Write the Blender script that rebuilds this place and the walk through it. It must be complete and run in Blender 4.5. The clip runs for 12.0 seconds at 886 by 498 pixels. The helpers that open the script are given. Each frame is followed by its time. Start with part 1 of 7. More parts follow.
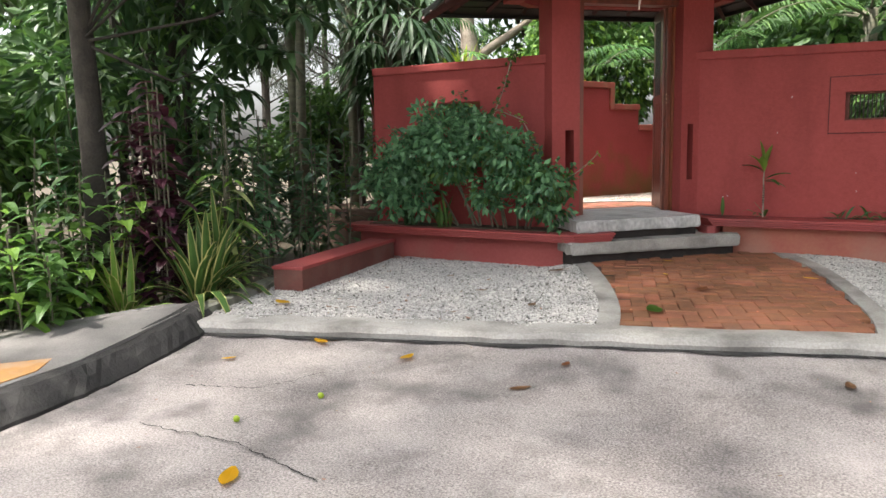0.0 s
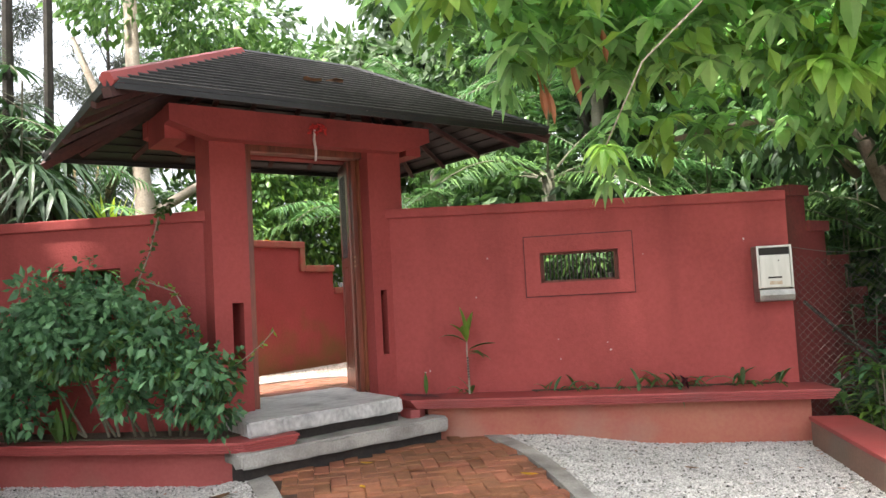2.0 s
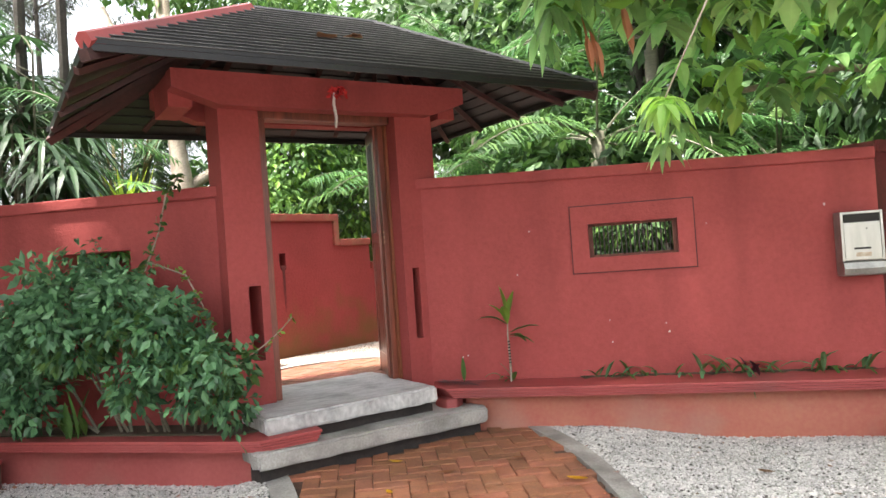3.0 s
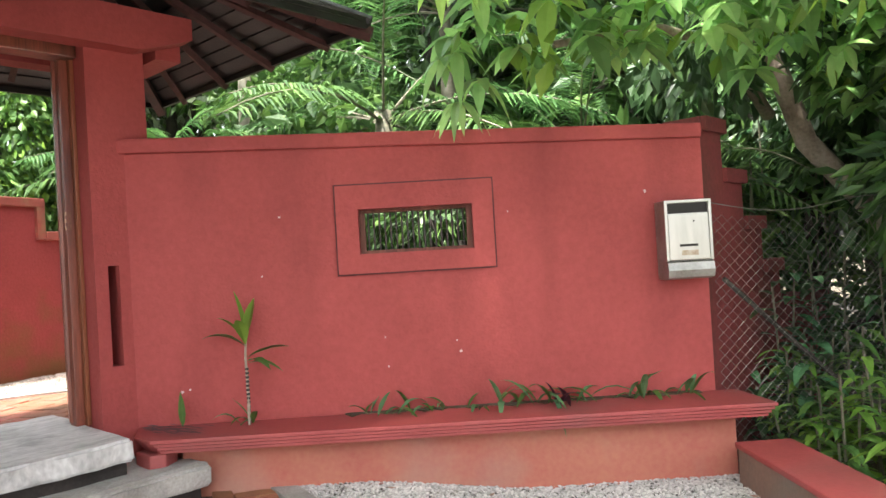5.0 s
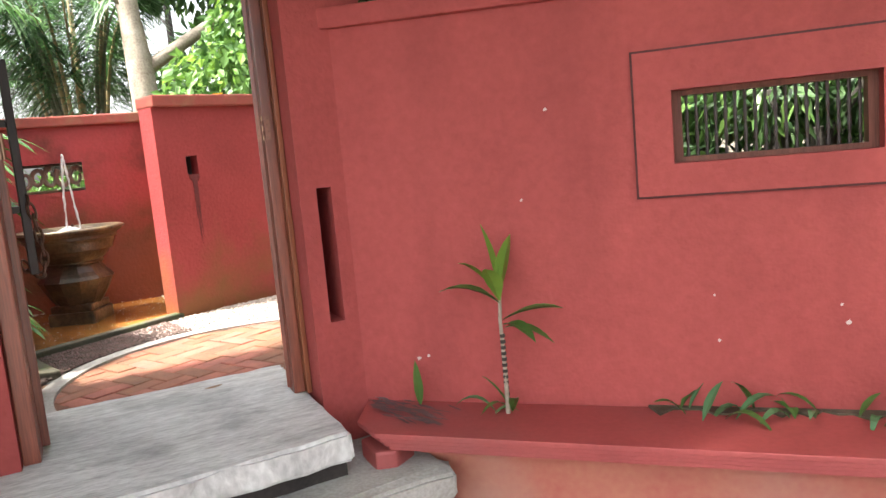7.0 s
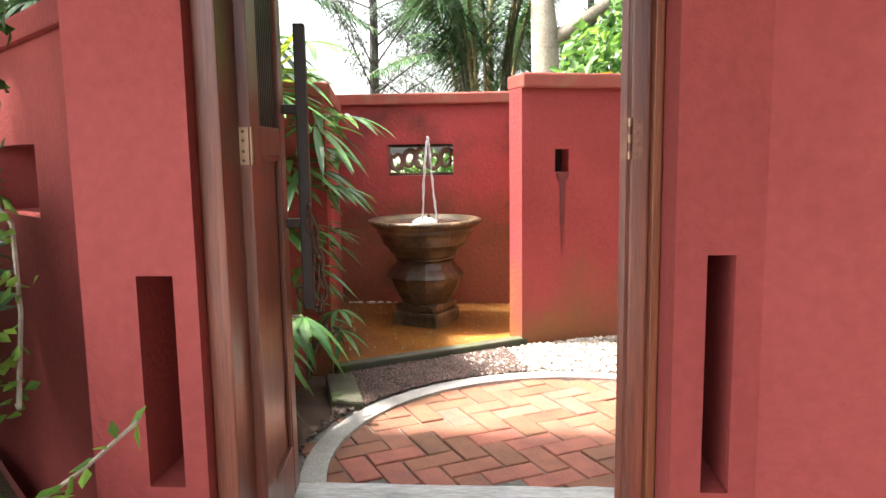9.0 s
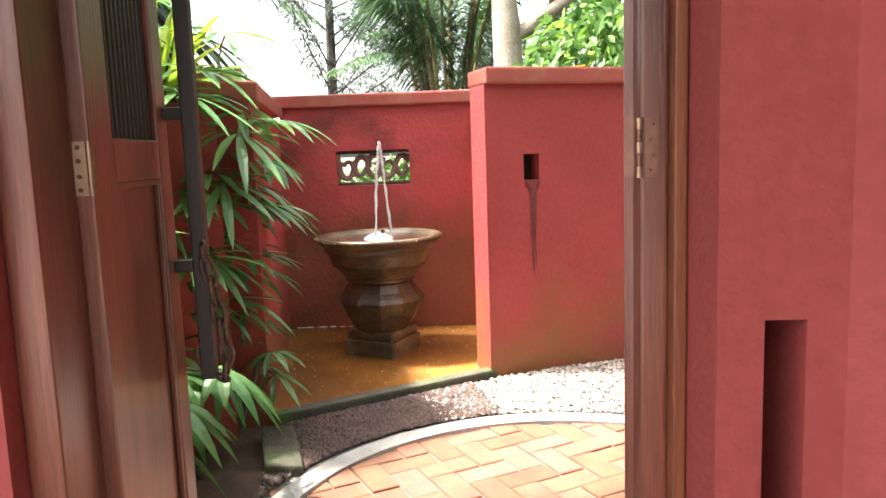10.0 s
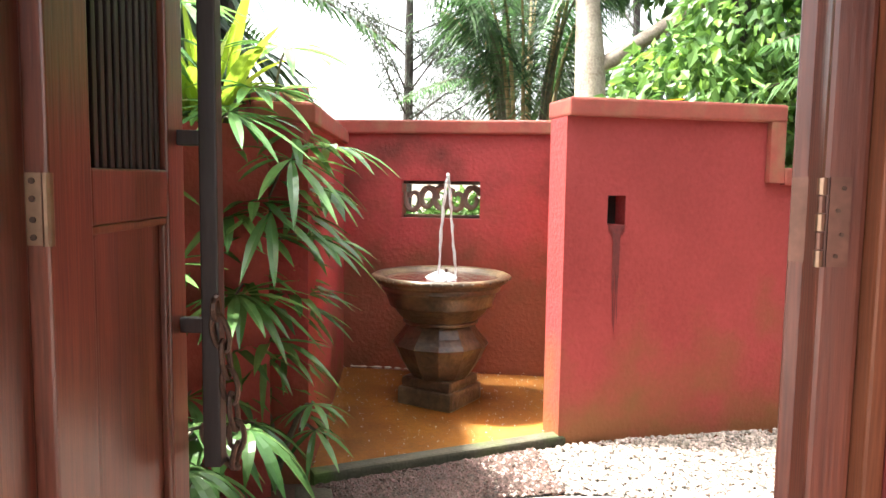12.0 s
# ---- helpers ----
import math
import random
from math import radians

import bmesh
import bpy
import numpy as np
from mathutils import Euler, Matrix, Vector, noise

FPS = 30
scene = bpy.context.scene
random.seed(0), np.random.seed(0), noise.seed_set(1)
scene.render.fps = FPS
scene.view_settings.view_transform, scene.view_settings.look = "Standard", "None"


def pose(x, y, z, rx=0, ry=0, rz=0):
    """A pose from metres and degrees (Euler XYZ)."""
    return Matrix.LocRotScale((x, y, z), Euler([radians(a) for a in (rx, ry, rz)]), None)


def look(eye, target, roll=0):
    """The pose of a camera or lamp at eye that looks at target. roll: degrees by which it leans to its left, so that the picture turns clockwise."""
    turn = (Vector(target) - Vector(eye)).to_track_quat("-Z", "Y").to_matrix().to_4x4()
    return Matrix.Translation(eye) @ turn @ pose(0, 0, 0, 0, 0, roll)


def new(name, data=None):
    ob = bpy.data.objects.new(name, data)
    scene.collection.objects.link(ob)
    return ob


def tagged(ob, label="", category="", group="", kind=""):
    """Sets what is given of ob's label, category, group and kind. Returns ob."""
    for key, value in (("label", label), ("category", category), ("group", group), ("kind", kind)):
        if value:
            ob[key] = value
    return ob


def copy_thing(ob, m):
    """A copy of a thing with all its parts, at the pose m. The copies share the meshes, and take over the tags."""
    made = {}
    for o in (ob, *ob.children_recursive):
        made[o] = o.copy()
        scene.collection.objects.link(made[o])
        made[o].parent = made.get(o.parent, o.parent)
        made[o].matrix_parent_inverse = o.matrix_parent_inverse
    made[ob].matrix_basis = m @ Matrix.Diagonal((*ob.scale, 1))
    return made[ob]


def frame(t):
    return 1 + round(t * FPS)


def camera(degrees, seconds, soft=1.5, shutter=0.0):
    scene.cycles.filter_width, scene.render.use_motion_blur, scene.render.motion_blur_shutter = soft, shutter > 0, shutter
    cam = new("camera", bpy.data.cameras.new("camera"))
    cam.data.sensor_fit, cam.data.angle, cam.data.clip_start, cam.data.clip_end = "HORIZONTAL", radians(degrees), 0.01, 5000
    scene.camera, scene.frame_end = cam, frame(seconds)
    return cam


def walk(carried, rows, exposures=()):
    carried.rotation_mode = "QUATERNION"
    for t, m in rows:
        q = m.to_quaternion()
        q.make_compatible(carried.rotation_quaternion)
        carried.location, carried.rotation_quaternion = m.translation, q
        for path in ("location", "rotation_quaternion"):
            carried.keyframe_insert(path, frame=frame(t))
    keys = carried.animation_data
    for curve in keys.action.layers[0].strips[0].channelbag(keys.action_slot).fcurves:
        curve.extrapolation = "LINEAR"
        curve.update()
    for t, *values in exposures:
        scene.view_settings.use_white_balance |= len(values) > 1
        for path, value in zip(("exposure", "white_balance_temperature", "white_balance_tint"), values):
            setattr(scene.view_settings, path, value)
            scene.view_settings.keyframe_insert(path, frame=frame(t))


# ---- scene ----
cam = camera(62.0, 12.0)
PATH = [
    (0, (-0.046, 0.194, 1.506), (-1.075, 1.887, 1.234), -1.2),
    (0.5, (-0.153, 0.568, 1.515), (-0.838, 2.43, 1.258), -1.2),
    (1, (-0.196, 0.934, 1.543), (-0.616, 2.877, 1.327), -2.3),
    (1.5, (-0.182, 1.289, 1.601), (-0.506, 3.262, 1.57), -2.7),
    (2, (-0.239, 1.592, 1.651), (-0.556, 3.563, 1.764), -3.1),
    (2.5, (-0.238, 1.856, 1.7), (-0.644, 3.812, 1.799), -4.5),
    (3, (-0.221, 2.174, 1.737), (-0.68, 4.12, 1.764), -4.0),
    (3.5, (-0.224, 2.536, 1.756), (-0.442, 4.522, 1.835), -2.6),
    (3.7, (-0.181, 2.674, 1.79), (-0.27, 4.67, 1.894), -3.4),
    (5.3, (-0.1, 3.831, 1.616), (-0.027, 5.829, 1.579), -3.3),
    (5.5, (-0.088, 3.968, 1.651), (-0.077, 5.966, 1.571), -3.4),
    (6, (-0.108, 4.346, 1.761), (-0.439, 6.314, 1.627), -1.9),
    (6.5, (-0.269, 4.689, 1.767), (-0.81, 6.605, 1.574), -2.9),
    (7, (-0.36, 5.024, 1.777), (-1.011, 6.897, 1.519), -5.2),
    (7.5, (-0.441, 5.312, 1.878), (-1.326, 7.081, 1.583), -3.1),
    (7.7, (-0.494, 5.384, 1.893), (-1.496, 7.088, 1.59), -2.5),
    (9.3, (-1.043, 6.297, 1.914), (-2.567, 7.566, 1.656), -0.8),
    (9.5, (-1.114, 6.376, 1.913), (-2.622, 7.662, 1.644), -0.7),
    (10, (-1.311, 6.545, 1.941), (-2.753, 7.905, 1.679), -2.0),
    (10.5, (-1.438, 6.683, 1.952), (-2.901, 8.024, 1.705), -1.6),
    (11, (-1.53, 6.767, 1.965), (-3.049, 8.046, 1.723), -0.1),
    (11.5, (-1.583, 6.778, 1.974), (-3.127, 8.027, 1.737), 0.2),
    (12, (-1.587, 6.791, 1.977), (-3.154, 8.02, 1.788), 0.8),
]
EXPOSURES = [(0, 1.8), (1.0, 1.95), (2.0, 2.2), (3.5, 2.5), (5.5, 2.65), (7.5, 2.75), (9.5, 2.85), (12, 3.05)]
walk(cam, [(t, look(eye, target, roll)) for t, eye, target, roll in PATH], EXPOSURES)

# ---- light ----
SUN_AZ, SUN_EL = radians(225), radians(66)
sun_dir = Vector((math.cos(SUN_AZ) * math.cos(SUN_EL), math.sin(SUN_AZ) * math.cos(SUN_EL), math.sin(SUN_EL)))
world = bpy.data.worlds.new("sky")
scene.world = world
world.use_nodes = True
wn, wl = world.node_tree.nodes, world.node_tree.links
sky = wn.new("ShaderNodeTexSky")
sky.sky_type = "NISHITA"
sky.sun_disc = False
sky.sun_elevation = SUN_EL
sky.sun_rotation = radians(90) - SUN_AZ
sky.dust_density, sky.air_density = 6.0, 1.0
pale = wn.new("ShaderNodeHueSaturation")
pale.inputs["Saturation"].default_value = 0.3
wl.new(sky.outputs[0], pale.inputs["Color"])
wl.new(pale.outputs[0], wn["Background"].inputs["Color"])
wn["Background"].inputs["Strength"].default_value = 0.15
lamp = bpy.data.lights.new("sun", "SUN")
lamp.energy, lamp.angle, lamp.color = 3.0, radians(4.0), (1.0, 0.95, 0.87)
sun = new("sun", lamp)
sun.matrix_world = look(sun_dir * 50, (0, 0, 0))


# ---- materials ----
def mat(name, base, dark=None, rough=0.7, scale=3.0, fine=60.0, bump=0.15, depth=0.01, metal=0.0, stretch=(1, 1, 1), spec=0.5, per_piece=0.0,
        stain=None, stain_scale=1.3, stain_amount=0.5, bump_scale=None, translucent=0.0, lo=0.32, hi=0.68, stain_stretch=(1, 1, 1), growth=None, grain=0.4, turn=None):
    """Two scales of colour noise, fine relief, stains, and a variation from piece to piece."""
    m = bpy.data.materials.new(name)
    m.use_nodes = True
    n, l = m.node_tree.nodes, m.node_tree.links
    b = n["Principled BSDF"]
    dark = dark or tuple(c * 0.7 for c in base)
    geo = n.new("ShaderNodeNewGeometry")
    mp = n.new("ShaderNodeMapping")
    if turn is None:
        mp.inputs["Scale"].default_value = stretch
    else:
        mp.vector_type = "TEXTURE"
        mp.inputs["Rotation"].default_value = (0, 0, radians(turn))
        mp.inputs["Scale"].default_value = [1 / k for k in stretch]
    l.new(geo.outputs["Position"], mp.inputs["Vector"])
    big, small = n.new("ShaderNodeTexNoise"), n.new("ShaderNodeTexNoise")
    for t, s in ((big, scale), (small, fine)):
        t.inputs["Scale"].default_value = s
        t.inputs["Detail"].default_value = 6
        l.new(mp.outputs[0], t.inputs["Vector"])
    add = n.new("ShaderNodeMath")
    add.operation = "MULTIPLY_ADD"
    add.inputs[1].default_value = grain
    l.new(small.outputs["Fac"], add.inputs[0])
    half = n.new("ShaderNodeMath")
    half.operation = "MULTIPLY"
    half.inputs[1].default_value = 1 - grain
    l.new(big.outputs["Fac"], half.inputs[0])
    l.new(half.outputs[0], add.inputs[2])
    ramp = n.new("ShaderNodeValToRGB")
    ramp.color_ramp.elements[0].position, ramp.color_ramp.elements[1].position = lo, hi
    ramp.color_ramp.elements[0].color, ramp.color_ramp.elements[1].color = (*dark, 1), (*base, 1)
    l.new(add.outputs[0], ramp.inputs[0])
    out = ramp.outputs[0]
    if stain:
        st = n.new("ShaderNodeTexNoise")
        st.inputs["Scale"].default_value, st.inputs["Detail"].default_value = stain_scale, 8
        sm = n.new("ShaderNodeMapping")
        sm.inputs["Scale"].default_value = stain_stretch
        l.new(geo.outputs["Position"], sm.inputs["Vector"])
        l.new(sm.outputs[0], st.inputs["Vector"])
        sr = n.new("ShaderNodeMapRange")
        sr.inputs["From Min"].default_value, sr.inputs["From Max"].default_value = 0.5, 0.75
        sr.inputs["To Max"].default_value = stain_amount
        l.new(st.outputs["Fac"], sr.inputs["Value"])
        mx = n.new("ShaderNodeMix")
        mx.data_type = "RGBA"
        l.new(sr.outputs[0], mx.inputs["Factor"])
        l.new(out, mx.inputs[6])
        mx.inputs[7].default_value = (*stain, 1)
        out = mx.outputs[2]
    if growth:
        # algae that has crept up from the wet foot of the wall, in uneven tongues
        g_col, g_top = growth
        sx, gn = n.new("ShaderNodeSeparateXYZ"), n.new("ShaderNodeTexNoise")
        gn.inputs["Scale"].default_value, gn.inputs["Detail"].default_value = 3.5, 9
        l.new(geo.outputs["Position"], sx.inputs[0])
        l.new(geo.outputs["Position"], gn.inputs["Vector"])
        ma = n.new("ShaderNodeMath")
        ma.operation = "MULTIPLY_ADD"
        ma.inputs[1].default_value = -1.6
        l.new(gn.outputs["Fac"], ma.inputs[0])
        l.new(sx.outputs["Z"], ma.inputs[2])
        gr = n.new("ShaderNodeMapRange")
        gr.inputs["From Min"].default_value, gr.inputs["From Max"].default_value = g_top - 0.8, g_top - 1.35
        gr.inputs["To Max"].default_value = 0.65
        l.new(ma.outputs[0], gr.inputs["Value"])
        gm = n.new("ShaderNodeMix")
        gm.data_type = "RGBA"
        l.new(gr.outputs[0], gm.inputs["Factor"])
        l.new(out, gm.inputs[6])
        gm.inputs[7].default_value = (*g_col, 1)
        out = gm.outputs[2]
    if per_piece:
        rnd = n.new("ShaderNodeObjectInfo").outputs["Random"] if per_piece > 0 else geo.outputs["Random Per Island"]
        mr = n.new("ShaderNodeMapRange")
        mr.inputs["To Min"].default_value, mr.inputs["To Max"].default_value = 1 - abs(per_piece), 1 + abs(per_piece)
        l.new(rnd, mr.inputs["Value"])
        hs = n.new("ShaderNodeHueSaturation")
        l.new(mr.outputs[0], hs.inputs["Value"])
        mh = n.new("ShaderNodeMapRange")
        mh.inputs["To Min"].default_value, mh.inputs["To Max"].default_value = 0.5 + 0.03 * abs(per_piece), 0.5 - 0.05 * abs(per_piece)
        l.new(rnd, mh.inputs["Value"])
        l.new(mh.outputs[0], hs.inputs["Hue"])
        l.new(out, hs.inputs["Color"])
        out = hs.outputs[0]
    l.new(out, b.inputs["Base Color"])
    b.inputs["Roughness"].default_value, b.inputs["Metallic"].default_value = rough, metal
    b.inputs["Specular IOR Level"].default_value = spec
    if bump:
        bp = n.new("ShaderNodeBump")
        bp.inputs["Strength"].default_value, bp.inputs["Distance"].default_value = bump, depth
        if bump_scale:
            bt = n.new("ShaderNodeTexNoise")
            bt.inputs["Scale"].default_value, bt.inputs["Detail"].default_value = bump_scale, 5
            l.new(mp.outputs[0], bt.inputs["Vector"])
            l.new(bt.outputs["Fac"], bp.inputs["Height"])
        else:
            l.new(add.outputs[0], bp.inputs["Height"])
        l.new(bp.outputs[0], b.inputs["Normal"])
    if translucent:
        tr = n.new("ShaderNodeBsdfTranslucent")
        l.new(out, tr.inputs["Color"])
        ms = n.new("ShaderNodeMixShader")
        ms.inputs[0].default_value = translucent
        l.new(b.outputs[0], ms.inputs[1])
        l.new(tr.outputs[0], ms.inputs[2])
        l.new(ms.outputs[0], n["Material Output"].inputs["Surface"])
    return m


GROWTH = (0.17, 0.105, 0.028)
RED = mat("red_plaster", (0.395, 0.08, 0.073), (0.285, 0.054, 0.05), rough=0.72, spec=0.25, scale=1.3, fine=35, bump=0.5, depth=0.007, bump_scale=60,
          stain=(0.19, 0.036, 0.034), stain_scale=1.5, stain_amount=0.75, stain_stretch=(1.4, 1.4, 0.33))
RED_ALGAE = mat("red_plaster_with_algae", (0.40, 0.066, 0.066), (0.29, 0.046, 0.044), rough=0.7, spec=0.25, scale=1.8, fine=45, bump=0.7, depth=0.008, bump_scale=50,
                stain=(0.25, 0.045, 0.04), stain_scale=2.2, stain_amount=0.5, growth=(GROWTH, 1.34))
RED_OCHRE = mat("ochre_streaked_red_plaster", (0.42, 0.085, 0.07), (0.30, 0.05, 0.042), rough=0.65, spec=0.3, scale=2.6, fine=45, bump=0.6, depth=0.008, bump_scale=45,
                stain=(0.44, 0.2, 0.07), stain_scale=3.2, stain_amount=0.7, stain_stretch=(1, 1, 0.25), growth=((0.4, 0.2, 0.05), 1.75))
RED_PLANTER = mat("damp_pink_red_plaster", (0.40, 0.095, 0.085), (0.30, 0.06, 0.055), rough=0.75, scale=1.8, fine=40, bump=0.4, depth=0.008,
                  stain=(0.30, 0.16, 0.12), stain_scale=1.5, stain_amount=0.5)
# red darkened to paint the shade behind the fence, plus olive mould stains
RED_SHADE_MOULD = mat("shade_dark_mouldy_red_plaster", (0.20, 0.036, 0.034), (0.09, 0.02, 0.018), rough=0.85, scale=1.6, fine=40, bump=0.5, depth=0.008,
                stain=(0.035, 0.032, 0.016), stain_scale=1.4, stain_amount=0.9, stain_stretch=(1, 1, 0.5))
RED_WEATHERED = mat("weathered_dull_red_plaster", (0.22, 0.07, 0.055), (0.12, 0.05, 0.04), rough=0.85, scale=2.5, fine=45, bump=0.5, depth=0.008,
                    stain=(0.16, 0.13, 0.1), stain_scale=2.5, stain_amount=0.6)
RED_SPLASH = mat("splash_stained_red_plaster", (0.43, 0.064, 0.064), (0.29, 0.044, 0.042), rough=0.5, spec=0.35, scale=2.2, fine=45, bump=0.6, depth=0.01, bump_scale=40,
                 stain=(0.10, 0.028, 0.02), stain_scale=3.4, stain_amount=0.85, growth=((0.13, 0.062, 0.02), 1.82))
RED_PALE = mat("faded_red_plaster", (0.42, 0.16, 0.10), (0.36, 0.09, 0.07), rough=0.75, scale=2.0, fine=40, bump=0.3, depth=0.008,
               stain=(0.30, 0.25, 0.2), stain_scale=1.6, stain_amount=0.55)
RED_CAP = mat("weathered_red_paint", (0.40, 0.075, 0.07), (0.29, 0.05, 0.048), rough=0.6, scale=4, fine=50, bump=0.3, depth=0.006,
              stain=(0.10, 0.06, 0.055), stain_scale=2.0, stain_amount=0.5)
COPING = mat("mossy_red_coping", (0.40, 0.08, 0.06), (0.26, 0.07, 0.05), rough=0.75, scale=5, fine=50, bump=0.4, depth=0.01,
             stain=(0.26, 0.2, 0.1), stain_scale=6, stain_amount=0.6)
CONCRETE = mat("weathered_concrete", (0.47, 0.445, 0.41), (0.25, 0.235, 0.215), rough=0.85, scale=3, fine=75, bump=0.6, depth=0.008, grain=0.5,
               stain=(0.10, 0.09, 0.08), stain_scale=3.2, stain_amount=0.75)
BRUSHED = mat("brushed_concrete", (0.66, 0.65, 0.63), (0.31, 0.3, 0.29), rough=0.75, scale=4, fine=22, bump=0.9, depth=0.01, stretch=(1.4, 7.0, 1), turn=45, grain=0.55, lo=0.3, hi=0.62,
              stain=(0.08, 0.075, 0.07), stain_scale=2.6, stain_amount=0.75)
MOSSY = mat("mossy_concrete", (0.10, 0.09, 0.06), (0.04, 0.04, 0.025), rough=0.9, scale=7, fine=70, bump=0.7, depth=0.015,
            stain=(0.07, 0.12, 0.02), stain_scale=5, stain_amount=0.9)
ROAD = mat("road_concrete", (0.46, 0.41, 0.385), (0.14, 0.123, 0.116), rough=0.88, spec=0.25, scale=1.4, fine=110, bump=1.0, depth=0.01, lo=0.37, hi=0.63, grain=0.58,
           stain=(0.085, 0.078, 0.075), stain_scale=2.4, stain_amount=0.85)
SOIL = mat("soil", (0.10, 0.075, 0.05), (0.045, 0.04, 0.022), rough=0.95, scale=6, fine=50, bump=0.9, depth=0.03)
GRAVEL_BED = mat("gravel_bed", (0.22, 0.2, 0.18), (0.09, 0.085, 0.075), rough=0.9, scale=30, fine=90, bump=0.8, depth=0.02)
STONE = mat("gravel_stone", (0.58, 0.555, 0.52), (0.40, 0.38, 0.355), rough=0.8, scale=8, fine=90, bump=0.2, depth=0.004, per_piece=-0.36)
STONE_DARK = mat("dark_gravel_stone", (0.16, 0.145, 0.13), (0.07, 0.06, 0.055), rough=0.8, scale=8, fine=90, bump=0.2, depth=0.004, per_piece=-0.4)
DARK_STONE = mat("damp_gravel_stone", (0.12, 0.07, 0.05), (0.045, 0.026, 0.02), rough=0.7, scale=8, fine=90, bump=0.2, depth=0.004, per_piece=-0.5)
BRICK = mat("paving_brick", (0.29, 0.115, 0.06), (0.15, 0.06, 0.035), rough=0.75, scale=9, fine=90, bump=0.6, depth=0.006, per_piece=0.35,
            stain=(0.075, 0.045, 0.03), stain_scale=1.5, stain_amount=0.8)
BRICK_PATH = mat("damp_mossy_paving_brick", (0.36, 0.145, 0.07), (0.185, 0.078, 0.042), rough=0.8, scale=7, fine=80, bump=0.7, depth=0.006, per_piece=0.2,
                 stain=(0.085, 0.055, 0.03), stain_scale=0.75, stain_amount=0.95)
BRICK_BED = mat("brick_joint_sand", (0.13, 0.075, 0.05), (0.06, 0.036, 0.026), rough=0.95, scale=12, fine=90, bump=0.6, depth=0.006)
WOOD = mat("red_brown_hardwood", (0.29, 0.084, 0.05), (0.085, 0.026, 0.018), rough=0.3, spec=0.6, scale=3.2, fine=30, bump=0.3, depth=0.003, stretch=(7, 7, 0.3), grain=0.5,
           stain=(0.05, 0.018, 0.014), stain_scale=2.0, stain_amount=0.75, stain_stretch=(3, 3, 0.5))
WOOD_WARM = mat("orange_brown_hardwood", (0.30, 0.10, 0.045), (0.13, 0.04, 0.02), rough=0.4, spec=0.35, scale=4, fine=40, bump=0.25, depth=0.003, stretch=(7, 7, 0.3), grain=0.5)
WOOD_GREY = mat("worn_hardwood", (0.22, 0.085, 0.06), (0.09, 0.035, 0.027), rough=0.6, spec=0.25, scale=5, fine=40, bump=0.35, depth=0.004, stretch=(6, 6, 0.3))
WOOD_DARK = mat("dark_rafter_wood", (0.085, 0.032, 0.028), (0.03, 0.013, 0.012), rough=0.7, scale=5, fine=40, bump=0.3, depth=0.004)
BLACK_WOOD = mat("blackened_handle_wood", (0.045, 0.03, 0.028), (0.02, 0.014, 0.013), rough=0.45, scale=8, fine=40, bump=0.3, depth=0.004, stretch=(4, 4, 0.5))
SHINGLE = mat("black_shingle", (0.022, 0.021, 0.021), (0.007, 0.0068, 0.0066), rough=0.5, spec=0.4, scale=6, fine=60, bump=0.5, depth=0.008, per_piece=-0.3)
# lighter grey that paints the sky's reflection along each shingle row
STRIP_EDGE = mat("shingle_edge_glint", (0.085, 0.08, 0.076), (0.03, 0.028, 0.027), rough=0.7, scale=9, fine=60, bump=0.3, depth=0.004)
BRONZE = mat("worn_bronze", (0.42, 0.27, 0.18), (0.25, 0.16, 0.11), rough=0.38, scale=14, fine=80, bump=0.15, depth=0.002, metal=0.9)
# darker bronze for the right-hand hinge
BRONZE_DARK = mat("dark_bronze", (0.26, 0.13, 0.095), (0.12, 0.065, 0.05), rough=0.42, scale=14, fine=80, bump=0.15, depth=0.002, metal=0.8)
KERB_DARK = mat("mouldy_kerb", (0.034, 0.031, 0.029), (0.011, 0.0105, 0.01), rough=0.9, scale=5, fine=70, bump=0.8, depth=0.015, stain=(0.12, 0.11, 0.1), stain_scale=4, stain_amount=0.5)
PAVING = mat("grey_pavement_concrete", (0.27, 0.255, 0.24), (0.13, 0.12, 0.115), rough=0.88, spec=0.2, scale=1.5, fine=110, bump=0.7, depth=0.008, grain=0.55, stain=(0.09, 0.085, 0.08), stain_scale=2, stain_amount=0.8)
CHAIN = mat("rusty_iron", (0.16, 0.09, 0.06), (0.05, 0.03, 0.025), rough=0.5, scale=30, fine=120, bump=0.3, depth=0.002, metal=0.6)
# dark red that paints the shade inside the window surround's groove
RED_DARK = mat("shade_red_groove", (0.10, 0.02, 0.019), (0.05, 0.013, 0.012), rough=0.7, scale=8, fine=50, bump=0.3, depth=0.004)
STEEL = mat("brushed_stainless", (0.56, 0.565, 0.52), (0.42, 0.43, 0.39), rough=0.3, scale=4, fine=40, bump=0.08, depth=0.001, metal=0.95, stretch=(1, 1, 0.2))
STEEL_WORN = mat("scuffed_steel", (0.42, 0.41, 0.38), (0.25, 0.25, 0.23), rough=0.5, scale=9, fine=60, bump=0.1, depth=0.002, metal=0.8)
COURT_STONE = mat("warm_gravel_stone", (0.46, 0.39, 0.33), (0.28, 0.22, 0.18), rough=0.8, scale=8, fine=90, bump=0.2, depth=0.004, per_piece=-0.45)
GRIME = mat("grey_grime", (0.10, 0.07, 0.072), (0.22, 0.12, 0.12), rough=0.85, scale=9, fine=60, bump=0.5, depth=0.006)
DARK = mat("black_shadow_paint", (0.02, 0.018, 0.016), rough=0.8, bump=0)
WIRE = mat("galvanised_wire", (0.22, 0.21, 0.19), rough=0.5, metal=0.7, bump=0)
